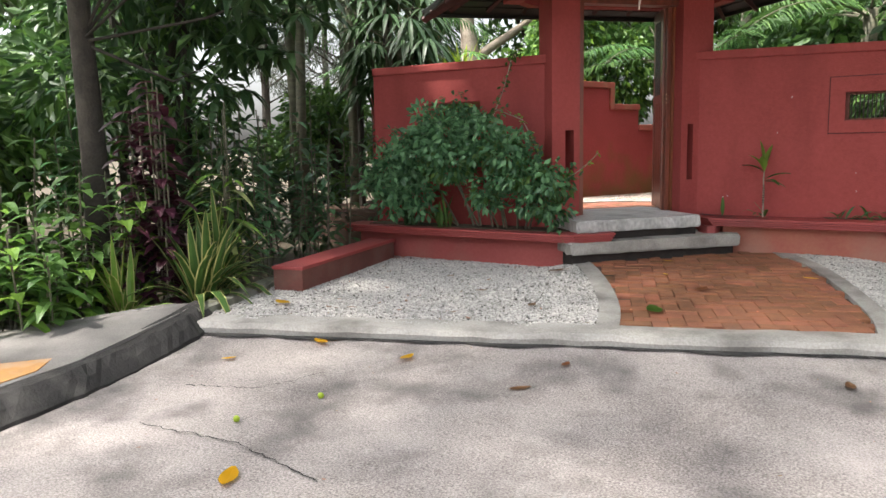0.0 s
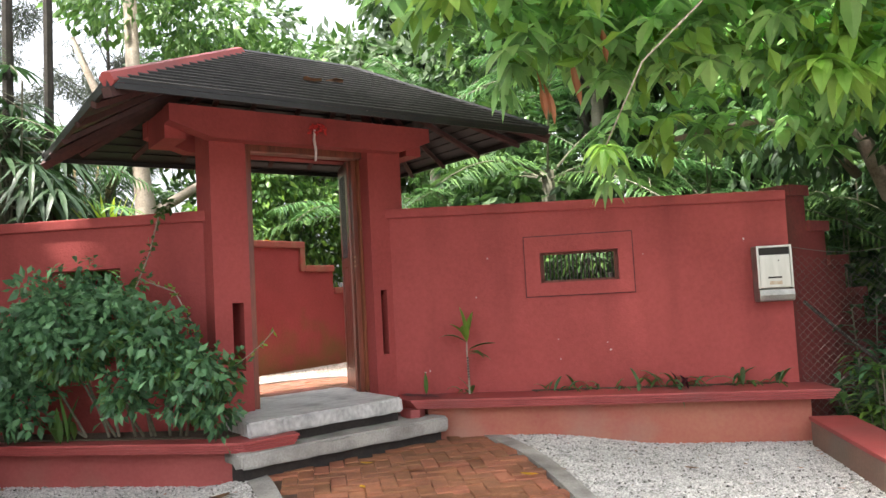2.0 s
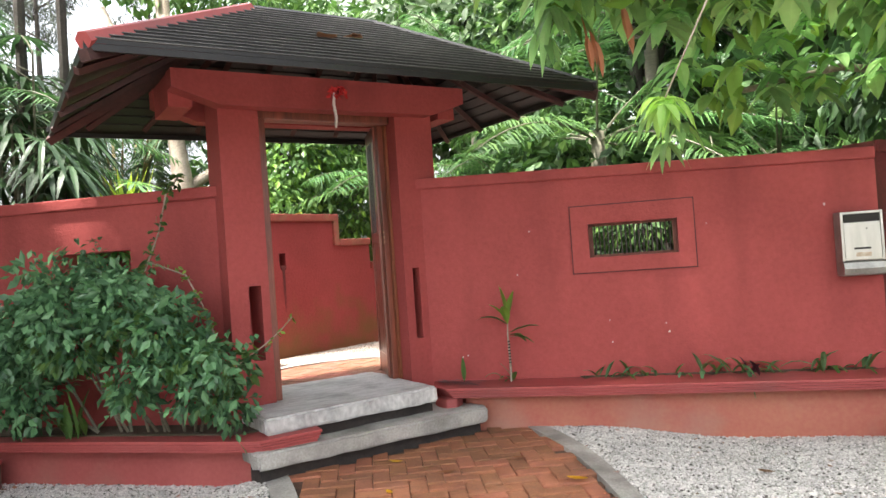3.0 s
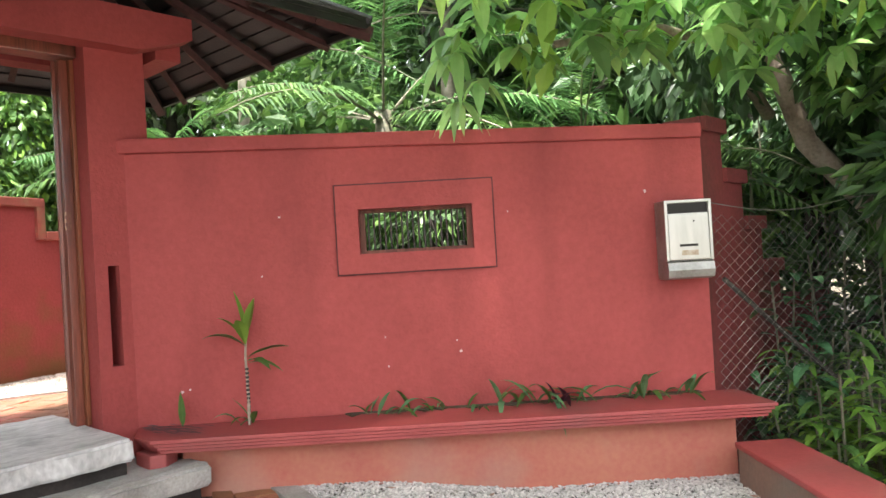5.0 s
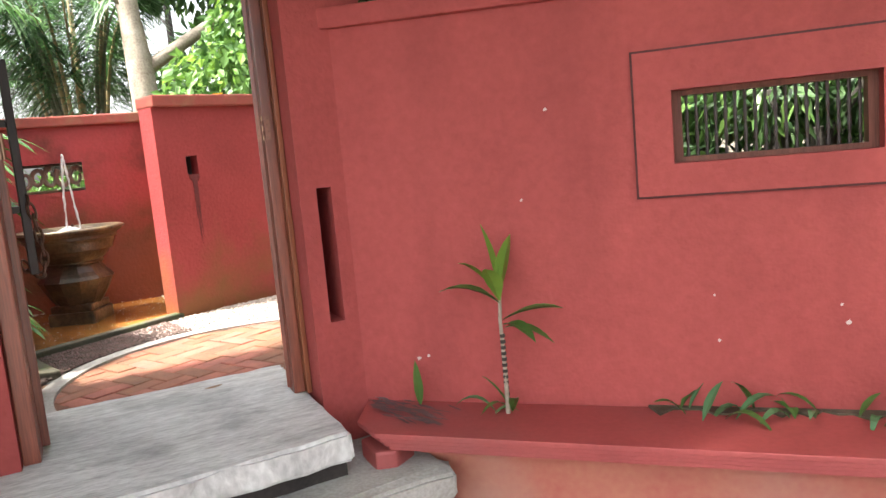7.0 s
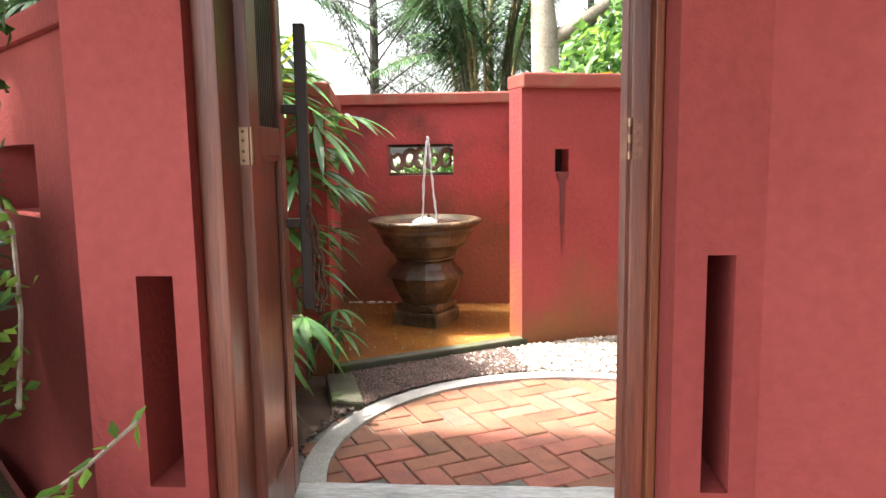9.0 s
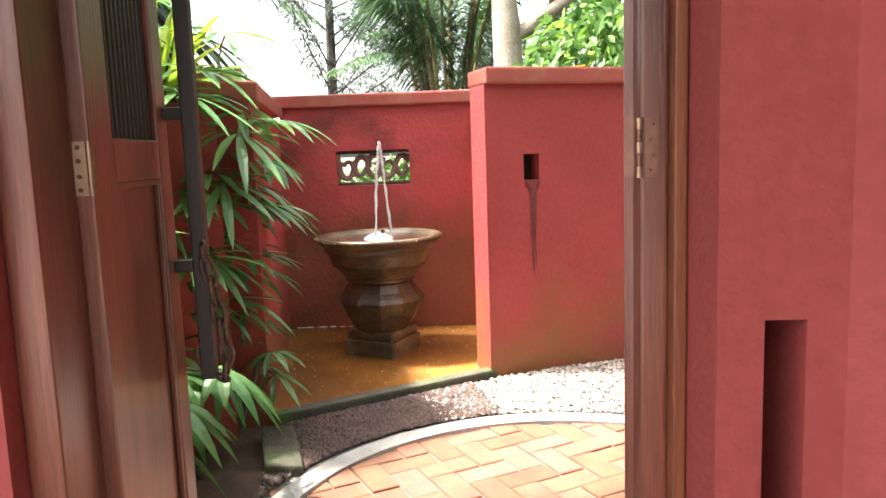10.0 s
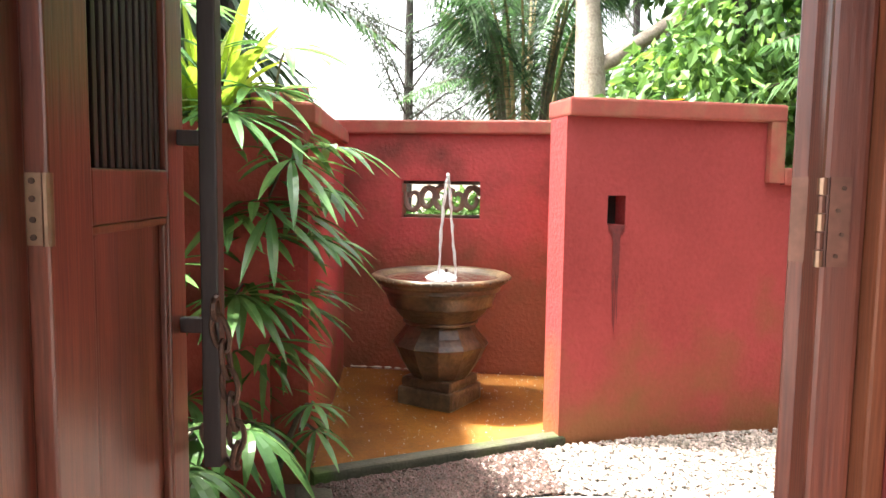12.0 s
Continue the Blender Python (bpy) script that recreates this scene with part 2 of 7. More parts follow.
STONEWARE = mat("mossy_stone_fountain", (0.12, 0.085, 0.05), (0.022, 0.016, 0.011), rough=0.3, scale=5, fine=40, bump=0.8, depth=0.012,
                stain=(0.27, 0.2, 0.1), stain_scale=5, stain_amount=0.5)
POOL = mat("amber_pool_bottom", (0.44, 0.18, 0.018), (0.24, 0.09, 0.012), rough=0.6, scale=4, fine=60, bump=0.4, depth=0.01,
           stain=(0.12, 0.055, 0.012), stain_scale=2.4, stain_amount=0.6)
YELLOW_PAINT = mat("worn_yellow_paint", (0.42, 0.2, 0.05), (0.27, 0.15, 0.07), rough=0.7, scale=6, fine=50, bump=0.3, depth=0.004, stain=(0.36, 0.33, 0.3), stain_scale=5)
BARK = mat("pale_mottled_bark", (0.42, 0.36, 0.29), (0.18, 0.14, 0.10), rough=0.9, scale=5, fine=40, bump=0.7, depth=0.02)
BARK_DARK = mat("dark_bark", (0.06, 0.05, 0.04), (0.022, 0.019, 0.015), rough=0.9, scale=8, fine=50, bump=0.7, depth=0.02)
CANE = mat("palm_cane", (0.16, 0.15, 0.10), (0.07, 0.065, 0.045), rough=0.7, scale=8, fine=50, bump=0.4, depth=0.01, stretch=(1, 1, 4))
RIBBON = mat("white_ribbon", (0.75, 0.7, 0.68), rough=0.7, bump=0.1)
FLOWER = mat("red_blossom", (0.7, 0.03, 0.03), rough=0.6, bump=0.1)


def leafmat(name, base, dark, rough=0.45, tr=0.3, vary=0.4):
    return mat(name, base, dark, rough=rough, scale=2.5, fine=14, bump=0, per_piece=-vary, translucent=tr, spec=0.4)


LEAF_DEEP = leafmat("deep_green_leaf", (0.055, 0.115, 0.04), (0.03, 0.07, 0.026))
LEAF_BUSH = leafmat("bush_leaf", (0.15, 0.31, 0.15), (0.065, 0.16, 0.075), rough=0.26)
LEAF_MID = leafmat("green_leaf", (0.085, 0.18, 0.04), (0.045, 0.105, 0.026))
LEAF_LIGHT = leafmat("fresh_green_leaf", (0.2, 0.36, 0.055), (0.12, 0.25, 0.04), tr=0.4)
LEAF_LIME = leafmat("lime_leaf", (0.36, 0.5, 0.05), (0.22, 0.34, 0.035), tr=0.4)
LEAF_PURPLE = leafmat("purple_leaf", (0.085, 0.022, 0.035), (0.035, 0.01, 0.018))
LEAF_STRIPE = leafmat("cream_striped_leaf", (0.42, 0.42, 0.18), (0.10, 0.2, 0.05), vary=0.5)
# pale grey-green paints the haze over the far trees
LEAF_FAR = leafmat("haze_pale_foliage", (0.22, 0.29, 0.18), (0.15, 0.21, 0.13), tr=0.4)
LEAF_WISP = leafmat("casuarina_needles", (0.085, 0.105, 0.075), (0.05, 0.065, 0.045), rough=0.7, tr=0.1)
LEAF_GARDEN = leafmat("garden_leaf", (0.12, 0.24, 0.055), (0.065, 0.15, 0.036), tr=0.35)
LEAF_ORANGE = leafmat("withered_orange_leaf", (0.5, 0.22, 0.1), (0.34, 0.13, 0.06), tr=0.4)
LEAF_HANG = leafmat("hanging_green_leaf", (0.37, 0.63, 0.23), (0.22, 0.45, 0.15), rough=0.33, tr=0.55)
LEAF_YOUNG = leafmat("young_lime_leaf", (0.4, 0.66, 0.15), (0.28, 0.5, 0.1), tr=0.5, vary=0.25)
LEAF_YELLOW = leafmat("fallen_yellow_leaf", (0.82, 0.52, 0.02), (0.7, 0.42, 0.02), tr=0.2, vary=0.1)
LEAF_BROWN = leafmat("fallen_brown_leaf", (0.32, 0.17, 0.08), (0.18, 0.09, 0.05), tr=0.1)
LEAF_LADY = leafmat("lady_palm_leaf", (0.18, 0.34, 0.11), (0.09, 0.21, 0.065), rough=0.24, tr=0.35)
LEAF_CREAM = leafmat("cream_leaf_margin", (0.5, 0.48, 0.2), (0.36, 0.36, 0.12), vary=0.15)
LEAF_PALM = leafmat("palm_leaflet", (0.08, 0.19, 0.055), (0.045, 0.115, 0.035), rough=0.35, tr=0.35)


def water_material():
    m = bpy.data.materials.new("clear_water")
    m.use_nodes = True
    n, l = m.node_tree.nodes, m.node_tree.links
    b = n["Principled BSDF"]
    b.inputs["Base Color"].default_value = (0.95, 0.97, 0.96, 1)
    b.inputs["Roughness"].default_value, b.inputs["IOR"].default_value, b.inputs["Transmission Weight"].default_value = 0.03, 1.33, 1.0
    t, bp = n.new("ShaderNodeTexNoise"), n.new("ShaderNodeBump")
    t.inputs["Scale"].default_value, t.inputs["Detail"].default_value = 14, 3
    bp.inputs["Strength"].default_value, bp.inputs["Distance"].default_value = 0.35, 0.02
    l.new(t.outputs["Fac"], bp.inputs["Height"])
    l.new(bp.outputs[0], b.inputs["Normal"])
    return m


WATER = water_material()
FOAM = mat("white_water", (0.85, 0.87, 0.87), rough=0.25, bump=0.3, fine=80, translucent=0.4)


# ---- building helpers ----
def part(name, bm, material, parent=None, label="", smooth=False):
    """Links a bmesh as one mesh object, under a thing or a part."""
    me = bpy.data.meshes.new(name)
    bm.normal_update()
    bm.to_mesh(me)
    bm.free()
    return link(name, me, material, parent, label, smooth)


def link(name, me, material, parent=None, label="", smooth=False):
    if material:
        me.materials.append(material)
    if smooth:
        me.polygons.foreach_set("use_smooth", [True] * len(me.polygons))
    ob = new(name, me)
    if parent:
        ob.parent = parent
    if label:
        ob["label"] = label
    return ob


def empty(name, m, label, category, group="", kind=""):
    ob = new(name)
    ob.empty_display_size = 0.05
    ob.matrix_basis = m
    return tagged(ob, label, category, group, kind)


def box(x0, y0, z0, x1, y1, z1, m=None, bevel=0.0, bm=None):
    bm = bm or bmesh.new()
    vs = [bm.verts.new((x, y, z)) for z in (z0, z1) for x, y in ((x0, y0), (x1, y0), (x1, y1), (x0, y1))]
    for q in ((3, 2, 1, 0), (4, 5, 6, 7), (0, 1, 5, 4), (1, 2, 6, 5), (2, 3, 7, 6), (3, 0, 4, 7)):
        bm.faces.new([vs[i] for i in q])
    if bevel:
        bmesh.ops.bevel(bm, geom=bm.edges[:], offset=bevel, segments=2, affect="EDGES", profile=0.6)
    if m:
        bmesh.ops.transform(bm, matrix=m, verts=bm.verts[:])
    return bm


def prism(poly, z0, z1, bm=None, bevel=0.0):
    """A plan outline (counter-clockwise) raised from z0 to z1; z1 may be a function of x, y."""
    bm = bm or bmesh.new()
    lo = [bm.verts.new((x, y, z0)) for x, y in poly]
    hi = [bm.verts.new((x, y, z1(x, y) if callable(z1) else z1)) for x, y in poly]
    n = len(poly)
    bm.faces.new(lo[::-1])
    bm.faces.new(hi)
    for i in range(n):
        j = (i + 1) % n
        bm.faces.new((lo[i], lo[j], hi[j], hi[i]))
    if bevel:
        bmesh.ops.bevel(bm, geom=bm.edges[:], offset=bevel, segments=2, affect="EDGES", profile=0.6)
    return bm


def lathe(profile, sides=40, wobble=0.0):
    bm = bmesh.new()
    rings = []
    for r, z in profile:
        rings.append([bm.verts.new((r * math.cos(2 * math.pi * i / sides), r * math.sin(2 * math.pi * i / sides), z)) for i in range(sides)])
    for a, b in zip(rings, rings[1:]):
        for i in range(sides):
            j = (i + 1) % sides
            bm.faces.new((a[i], a[j], b[j], b[i]))
    return bm


def tube(points, radii, sides=8, bm=None, rough=0.0):
    bm = bm or bmesh.new()
    rings, pts = [], [Vector(p) for p in points]
    for k, p in enumerate(pts):
        d = (pts[min(k + 1, len(pts) - 1)] - pts[max(k - 1, 0)]).normalized()
        s = d.cross(Vector((0.31, 0.95, 0.12))).normalized()
        q = d.cross(s)
        r = radii[k] if isinstance(radii, (list, tuple)) else radii
        rings.append([bm.verts.new(p + (s * math.cos(2 * math.pi * i / sides) + q * math.sin(2 * math.pi * i / sides)) * r * (1 + rough * random.uniform(-1, 1))) for i in range(sides)])
    for a, b in zip(rings, rings[1:]):
        for i in range(sides):
            j = (i + 1) % sides
            bm.faces.new((a[i], a[j], b[j], b[i]))
    bm.faces.new(rings[0][::-1])
    bm.faces.new(rings[-1])
    return bm


def gp(a, b, z=0.0):
    """A place by the gate: a along it, b outwards from it."""
    return Vector((0.70711 * (a + b), 0.70711 * (a - b), z))


GATE = Matrix(((0.70711, 0.70711, 0, 0), (0.70711, -0.70711, 0, 0), (0, 0, 1, 0), (0, 0, 0, 1)))  # turns (a, b, z) into x, y, z (mirrors)


def gbox(a0, b0, z0, a1, b1, z1, bevel=0.0, bm=None):
    """A box in the gate's own directions."""
    nb = box(min(a0, a1), min(b0, b1), z0, max(a0, a1), max(b0, b1), z1, bevel=bevel)
    bmesh.ops.transform(nb, matrix=GATE, verts=nb.verts[:])
    bmesh.ops.reverse_faces(nb, faces=nb.faces[:])
    return nb


def join(bms):
    out = bmesh.new()
    for b in bms:
        me = bpy.data.meshes.new("tmp")
        b.to_mesh(me)
        b.free()
        out.from_mesh(me)
        bpy.data.meshes.remove(me)
    return out


def along(p, q, s, off=0.0):
    """The point s metres from p towards q, off metres to the left."""
    d = (Vector(q) - Vector(p)).normalized()
    return (p[0] + d.x * s - d.y * off, p[1] + d.y * s + d.x * off)


def strip(points, width):
    """Outline of a band of that width, to the left of a line of points."""
    left = []
    for k, p in enumerate(points):
        a, b = points[max(k - 1, 0)], points[min(k + 1, len(points) - 1)]
        d = (Vector(b) - Vector(a)).normalized()
        left.append((p[0] - d.y * width, p[1] + d.x * width))
    return list(points) + left[::-1]


def bez(p0, p1, p2, n=14):
    return [((1 - t) ** 2 * p0[0] + 2 * t * (1 - t) * p1[0] + t * t * p2[0], (1 - t) ** 2 * p0[1] + 2 * t * (1 - t) * p1[1] + t * t * p2[1]) for t in (i / n for i in range(n + 1))]


def inside(poly, x, y):
    c = False
    for i in range(len(poly)):
        (x0, y0), (x1, y1) = poly[i], poly[i - 1]
        if (y0 > y) != (y1 > y) and x < (x1 - x0) * (y - y0) / (y1 - y0) + x0:
            c = not c
    return c


class Leaves:
    """Collects leaf blades into one mesh."""

    def __init__(self):
        self.v, self.f = [], []

    def blade(self, base, d, L, W, n=4, droop=0.3, fold=0.25, tip=0.15, peak=0.4):
        """A folded blade of n segments that bends down under its weight."""
        d = Vector(d).normalized()
        side = d.cross(Vector((0, 0, 1)))
        side = side.normalized() if side.length > 0.05 else Vector((1, 0, 0))
        up = side.cross(d)
        s0 = len(self.v)
        b = Vector(base)
        for i in range(n + 1):
            t = i / n
            c = b + d * (L * t) - Vector((0, 0, droop * L * t * t))
            w = W * 0.5 * (math.sin(math.pi * min(1, t / peak) / 2) if t < peak else math.cos(math.pi / 2 * (t - peak) / (1 - peak)) ** 0.8) if i < n else 0.0
            w = max(w, 0.12 * W * 0.5) if i < n else W * 0.01
            lift = up * (w * fold)
            self.v += [c - side * w + lift, c, c + side * w + lift]
        for i in range(n):
            k = s0 + 3 * i
            self.f += [(k, k + 1, k + 4, k + 3), (k + 1, k + 2, k + 5, k + 4)]

    def leaf(self, base, d, side, L, W):
        """A small flat diamond-shaped leaf with a fold."""
        d, side = Vector(d), Vector(side)
        up = side.cross(d)
        b, k = Vector(base), len(self.v)
        m = b + d * (0.45 * L)
        self.v += [b, m - side * W * 0.5 + up * W * 0.12, b + d * L, m + side * W * 0.5 + up * W * 0.12]
        self.f += [(k, k + 1, k + 2), (k, k + 2, k + 3)]

    def mesh(self, name):
        me = bpy.data.meshes.new(name)
        me.from_pydata([tuple(p) for p in self.v], [], self.f)
        return me


def rvec(rng):
    while True:
        v = Vector((rng.uniform(-1, 1), rng.uniform(-1, 1), rng.uniform(-1, 1)))
        if 0.1 < v.length < 1:
            return v


def scatter_leaves(clumps, count, L, W, seed, droop=0.5, shell=0.55):
    """Leaves in ellipsoid clumps ((centre), (radii)), hanging outwards and down."""
    rng = random.Random(seed)
    lv = Leaves()
    vol = [r[0] * r[1] * r[2] for _, r in clumps]
    for (c, r), v in zip(clumps, vol):
        for _ in range(int(count * v / sum(vol)) + 1):
            o = rvec(rng)
            o = o.normalized() * (shell + (1 - shell) * rng.random()) if rng.random() < 0.8 else o
            p = Vector((c[0] + o.x * r[0], c[1] + o.y * r[1], c[2] + o.z * r[2]))
            d = (o.normalized() * 0.6 + rvec(rng) * 0.8 - Vector((0, 0, droop))).normalized()
            s = d.cross(rvec(rng)).normalized()
            k = rng.uniform(0.65, 1.25)
            lv.leaf(p, d, s, L * k, W * k)
    return lv


def whorls(clumps, count, L, W, seed, blades=7, droop=0.45, n=3):
    """Whorls of longer drooping leaves at twig ends."""
    rng = random.Random(seed)
    lv = Leaves()
    vol = [r[0] * r[1] * r[2] for _, r in clumps]
    for (c, r), v in zip(clumps, vol):
        for _ in range(int(count * v / sum(vol)) + 1):
            o = rvec(rng)
            p = Vector((c[0] + o.x * r[0], c[1] + o.y * r[1], c[2] + o.z * r[2]))
            a0 = rng.random() * 6.3
            for i in range(blades):
                a = a0 + 6.283 * i / blades + rng.uniform(-0.3, 0.3)
                d = Vector((math.cos(a), math.sin(a), rng.uniform(-0.6, 0.35)))
                k = rng.uniform(0.7, 1.2)
                lv.blade(p, d, L * k, W * k, n=n, droop=droop * rng.uniform(0.5, 1.4))
    return lv


# ---- ground, road and kerbs ----
KX, KY = Vector((0.9455, 0.3256)), Vector((-0.3256, 0.9455))


def kp(s, d):
    """A plan point s along the kerb and d behind the road's middle line."""
    p = KX * s + KY * d
    return (p.x, p.y)


def road_z(x, y):
    d = KY.x * x + KY.y * y
    u = max(0.0, min(1.0, (d - 3.75) / 0.7))
    return 0.02 + 0.058 * max(-4.0, min(d, 4.6)) + 0.05 * u * u * (3 - 2 * u)


def ground_sheet():
    bm = bmesh.new()
    xs = [-400, -120, -40, -15, -6, -3, 0, 3, 6, 15, 40, 120, 400]
    ds = [-400, -120, -30, -4.05, 3.7, 4.1, 4.55, 4.6, 20, 60, 150, 400]
    grid = []
    for d in ds:
        row = []
        for s in xs:
            x, y = kp(s, d)
            z = road_z(x, y) - 0.03 if d < 4.58 else 0.3
            row.append(bm.verts.new((x, y, z)))
        grid.append(row)
    for a, b in zip(grid, grid[1:]):
        for i in range(len(xs) - 1):
            bm.faces.new((a[i], a[i + 1], b[i + 1], b[i]))
    return tagged(part("ground", bm, SOIL), "dark bare soil under leaf litter around the walls", "ground", kind="structure")


ground_sheet()


def road():
    bm = bmesh.new()
    grid = []
    for j in range(28):
        d = -9 + 13.5 * j / 27
        row = []
        for i in range(50):
            s = (-4.15 if d > -2 else -14) + (14 + 4.15) * i / 49
            x, y = kp(s, d)
            row.append(bm.verts.new((x, y, road_z(x, y) + 0.006 * noise.noise((x * 0.8, y * 0.8, 0)))))
        grid.append(row)
    for a, b in zip(grid, grid[1:]):
        for i in range(49):
            bm.faces.new((a[i], a[i + 1], b[i + 1], b[i]))
    return tagged(part("road", bm, ROAD, smooth=True), "pale worn concrete road with dark damp stains", "road", kind="structure")


road()
YARD = 0.40


def kerb():
    bm = bmesh.new()
    rng = random.Random(4)
    n = 60
    prof = [(4.50, 0.2), (4.475, YARD - 0.03), (4.495, YARD + 0.004), (4.60, YARD + 0.009), (4.715, YARD + 0.012), (4.72, 0.2)]
    rows = []
    for i in range(n + 1):
        s = -2.64 + 9.5 * i / n
        w = rng.uniform(-0.012, 0.012)
        rows.append([bm.verts.new((*kp(s, d + (w if z > 0.3 else 0)), z + (rng.uniform(-0.006, 0.006) if z > 0.3 else 0))) for d, z in prof])
    for a, b in zip(rows, rows[1:]):
        for k in range(len(prof) - 1):
            bm.faces.new((a[k], b[k], b[k + 1], a[k + 1]))
    bm.faces.new(rows[0])
    bm.faces.new(rows[-1][::-1])
    return tagged(part("kerb", bm, CONCRETE), "chipped pale concrete kerb with dark mouldy foot", "kerb", kind="structure")


kerb()


def side_kerb():
    keys = [(-3.60, 0.6), (-3.61, 1.6), (-3.66, 2.5), (-3.78, 3.3), (-3.92, 3.62)]
    rng = random.Random(17)
    line = [(p[0] + (q[0] - p[0]) * i / 16, p[1] + (q[1] - p[1]) * i / 16) for p, q in zip(keys, keys[1:]) for i in range(16)] + keys[-1:]
    bm = bmesh.new()
    rows = []
    for k, (x, y) in enumerate(line):
        zr = road_z(x, y)
        rows.append([bm.verts.new(p) for p in ((x, y, zr - 0.1), (x - 0.02 + rng.uniform(-0.012, 0.01), y, zr + 0.02), (x - 0.09 + rng.uniform(-0.008, 0.008), y + 0.015, zr + 0.075 + rng.uniform(-0.008, 0.008)), (x - 0.17 + rng.uniform(-0.018, 0.018), y + 0.03, zr + 0.122 + rng.uniform(-0.012, 0.006)), (x - 0.30, y + 0.05, zr + 0.135), (x - 0.30, y + 0.05, zr - 0.1))])
    for a, b in zip(rows, rows[1:]):
        for k in range(5):
            bm.faces.new((a[k], a[k + 1], b[k + 1], b[k]))
    bm.faces.new(rows[-1])
    tagged(part("side_kerb", bm, KERB_DARK), "dark mouldy sloping concrete kerb beside the road", "kerb", kind="structure")
    bm = prism([(-3.88, 0.6), (-3.90, 2.55), (-4.02, 3.35), (-4.15, 3.62), (-4.35, 3.5), (-5.0, 2.7), (-6.0, 1.2), (-6.0, 0.6)], 0.0, lambda x, y: road_z(-3.8, y) + 0.13)
    tagged(part("pavement", bm, PAVING), "grey concrete pavement apron with worn yellow paint", "pavement", kind="structure")
    bm = prism([(-3.93, 1.4), (-3.95, 2.35), (-4.15, 2.62), (-4.42, 2.3), (-4.9, 1.6), (-4.9, 1.4)], 0.2, lambda x, y: road_z(-3.8, y) + 0.135)
    tagged(part("yellow_marking", bm, YELLOW_PAINT), "worn yellow paint patch on the concrete pavement", "marking", kind="structure")


side_kerb()

# inner edging along the gravel
MOSS_EDGE = mat("mossy_grey_edging", (0.30, 0.29, 0.25), (0.13, 0.13, 0.10), rough=0.9, scale=6, fine=60, bump=0.8, depth=0.015, stain=(0.09, 0.11, 0.04), stain_scale=4, stain_amount=0.8)
edge = [(-4.00, 3.50), (-4.10, 3.9), (-4.25, 4.35), (-4.42, 4.75)]
tagged(part("edging", prism(strip(edge, 0.15), 0.22, 0.455, bevel=0.045), MOSS_EDGE), "mossy concrete edging between gravel and plants", "edging", kind="structure")



def smooth(t):
    t = max(0.0, min(1.0, t))
    return t * t * (3 - 2 * t)


def rise(x, y):
    """How far the path swells up towards the steps."""
    return 0.085 * smooth((KY.x * x + KY.y * y - 5.3) / 1.7) * smooth((0.5 - x) / 1.0) * smooth((x + 2.75) / 0.5)


def bed_grid(poly, z, step=0.08):
    """A bed that follows the swell of the ground inside a plan outline."""
    bm = bmesh.new()
    grid = {}
    xs, ys = [p[0] for p in poly], [p[1] for p in poly]
    for i in range(int((max(xs) - min(xs)) / step) + 1):
        for j in range(int((max(ys) - min(ys)) / step) + 1):
            x, y = min(xs) + i * step, min(ys) + j * step
            if inside(poly, x + step / 2, y + step / 2):
                q = []
                for a, b in ((i, j), (i + 1, j), (i + 1, j + 1), (i, j + 1)):
                    if (a, b) not in grid:
                        u, v = min(xs) + a * step, min(ys) + b * step
                        grid[(a, b)] = bm.verts.new((u, v, z + rise(u, v)))
                    q.append(grid[(a, b)])
                bm.faces.new(q)
    return bm


ARC_L = bez((-1.40, 4.42), (-1.64, 5.5), (-2.46, 6.6))
ARC_R = bez((-0.06, 4.92), (-0.10, 6.1), (-0.98, 7.55))


def band(line, width, name):
    s = strip(line, width)
    n = len(s) // 2
    bm = bmesh.new()
    rows = [[bm.verts.new((x, y, z)) for (x, y), z in ((s[i], 0.25), (s[i], YARD + 0.01 + rise(*s[i])), (s[-1 - i], YARD + 0.01 + rise(*s[-1 - i])), (s[-1 - i], 0.25))] for i in range(n)]
    for a, b in zip(rows, rows[1:]):
        for k in range(3):
            bm.faces.new((a[k], a[k + 1], b[k + 1], b[k]))
    bm.faces.new(rows[0])
    bm.faces.new(rows[-1])
    bmesh.ops.recalc_face_normals(bm, faces=bm.faces[:])
    return tagged(part(name, bm, CONCRETE), "curved pale concrete band edging the brick path", "edging", kind="structure")


band(ARC_L, 0.14, "edging")
band(ARC_R[::-1], 0.12, "edging")
YARD_POLY = [kp(-2.35, 4.6), kp(3.3, 4.6), (1.75, 7.6), (-1.0, 7.6), (-1.7, 7.4), (-2.6, 6.7), (-4.8, 6.6), (-4.5, 4.6)]
PATH_POLY = ARC_L + [(-2.2, 6.9), (-1.2, 7.8)] + ARC_R[::-1]
tagged(part("path_bed", bed_grid(PATH_POLY, YARD - 0.022), BRICK_BED), "dark joint sand under the brick path", "path", kind="structure")
OUT_L, OUT_R = strip(ARC_L, 0.14)[15:][::-1], strip(ARC_R[::-1], 0.12)[15:]
BED_L = OUT_L[::-1] + [kp(-2.2, 4.6), (-4.02, 3.6), (-4.4, 4.6), (-4.5, 6.5), (-2.5, 6.5)]
BED_R = OUT_R + [(-0.9, 7.5), (1.5, 7.5), (1.45, 5.3), kp(2.9, 4.62), kp(1.5, 4.62)]
for poly in (BED_L, BED_R):
    tagged(part("gravel_bed", bed_grid(poly, YARD - 0.008), GRAVEL_BED), "pale grey gravel bed beside the brick path", "gravel", kind="structure")


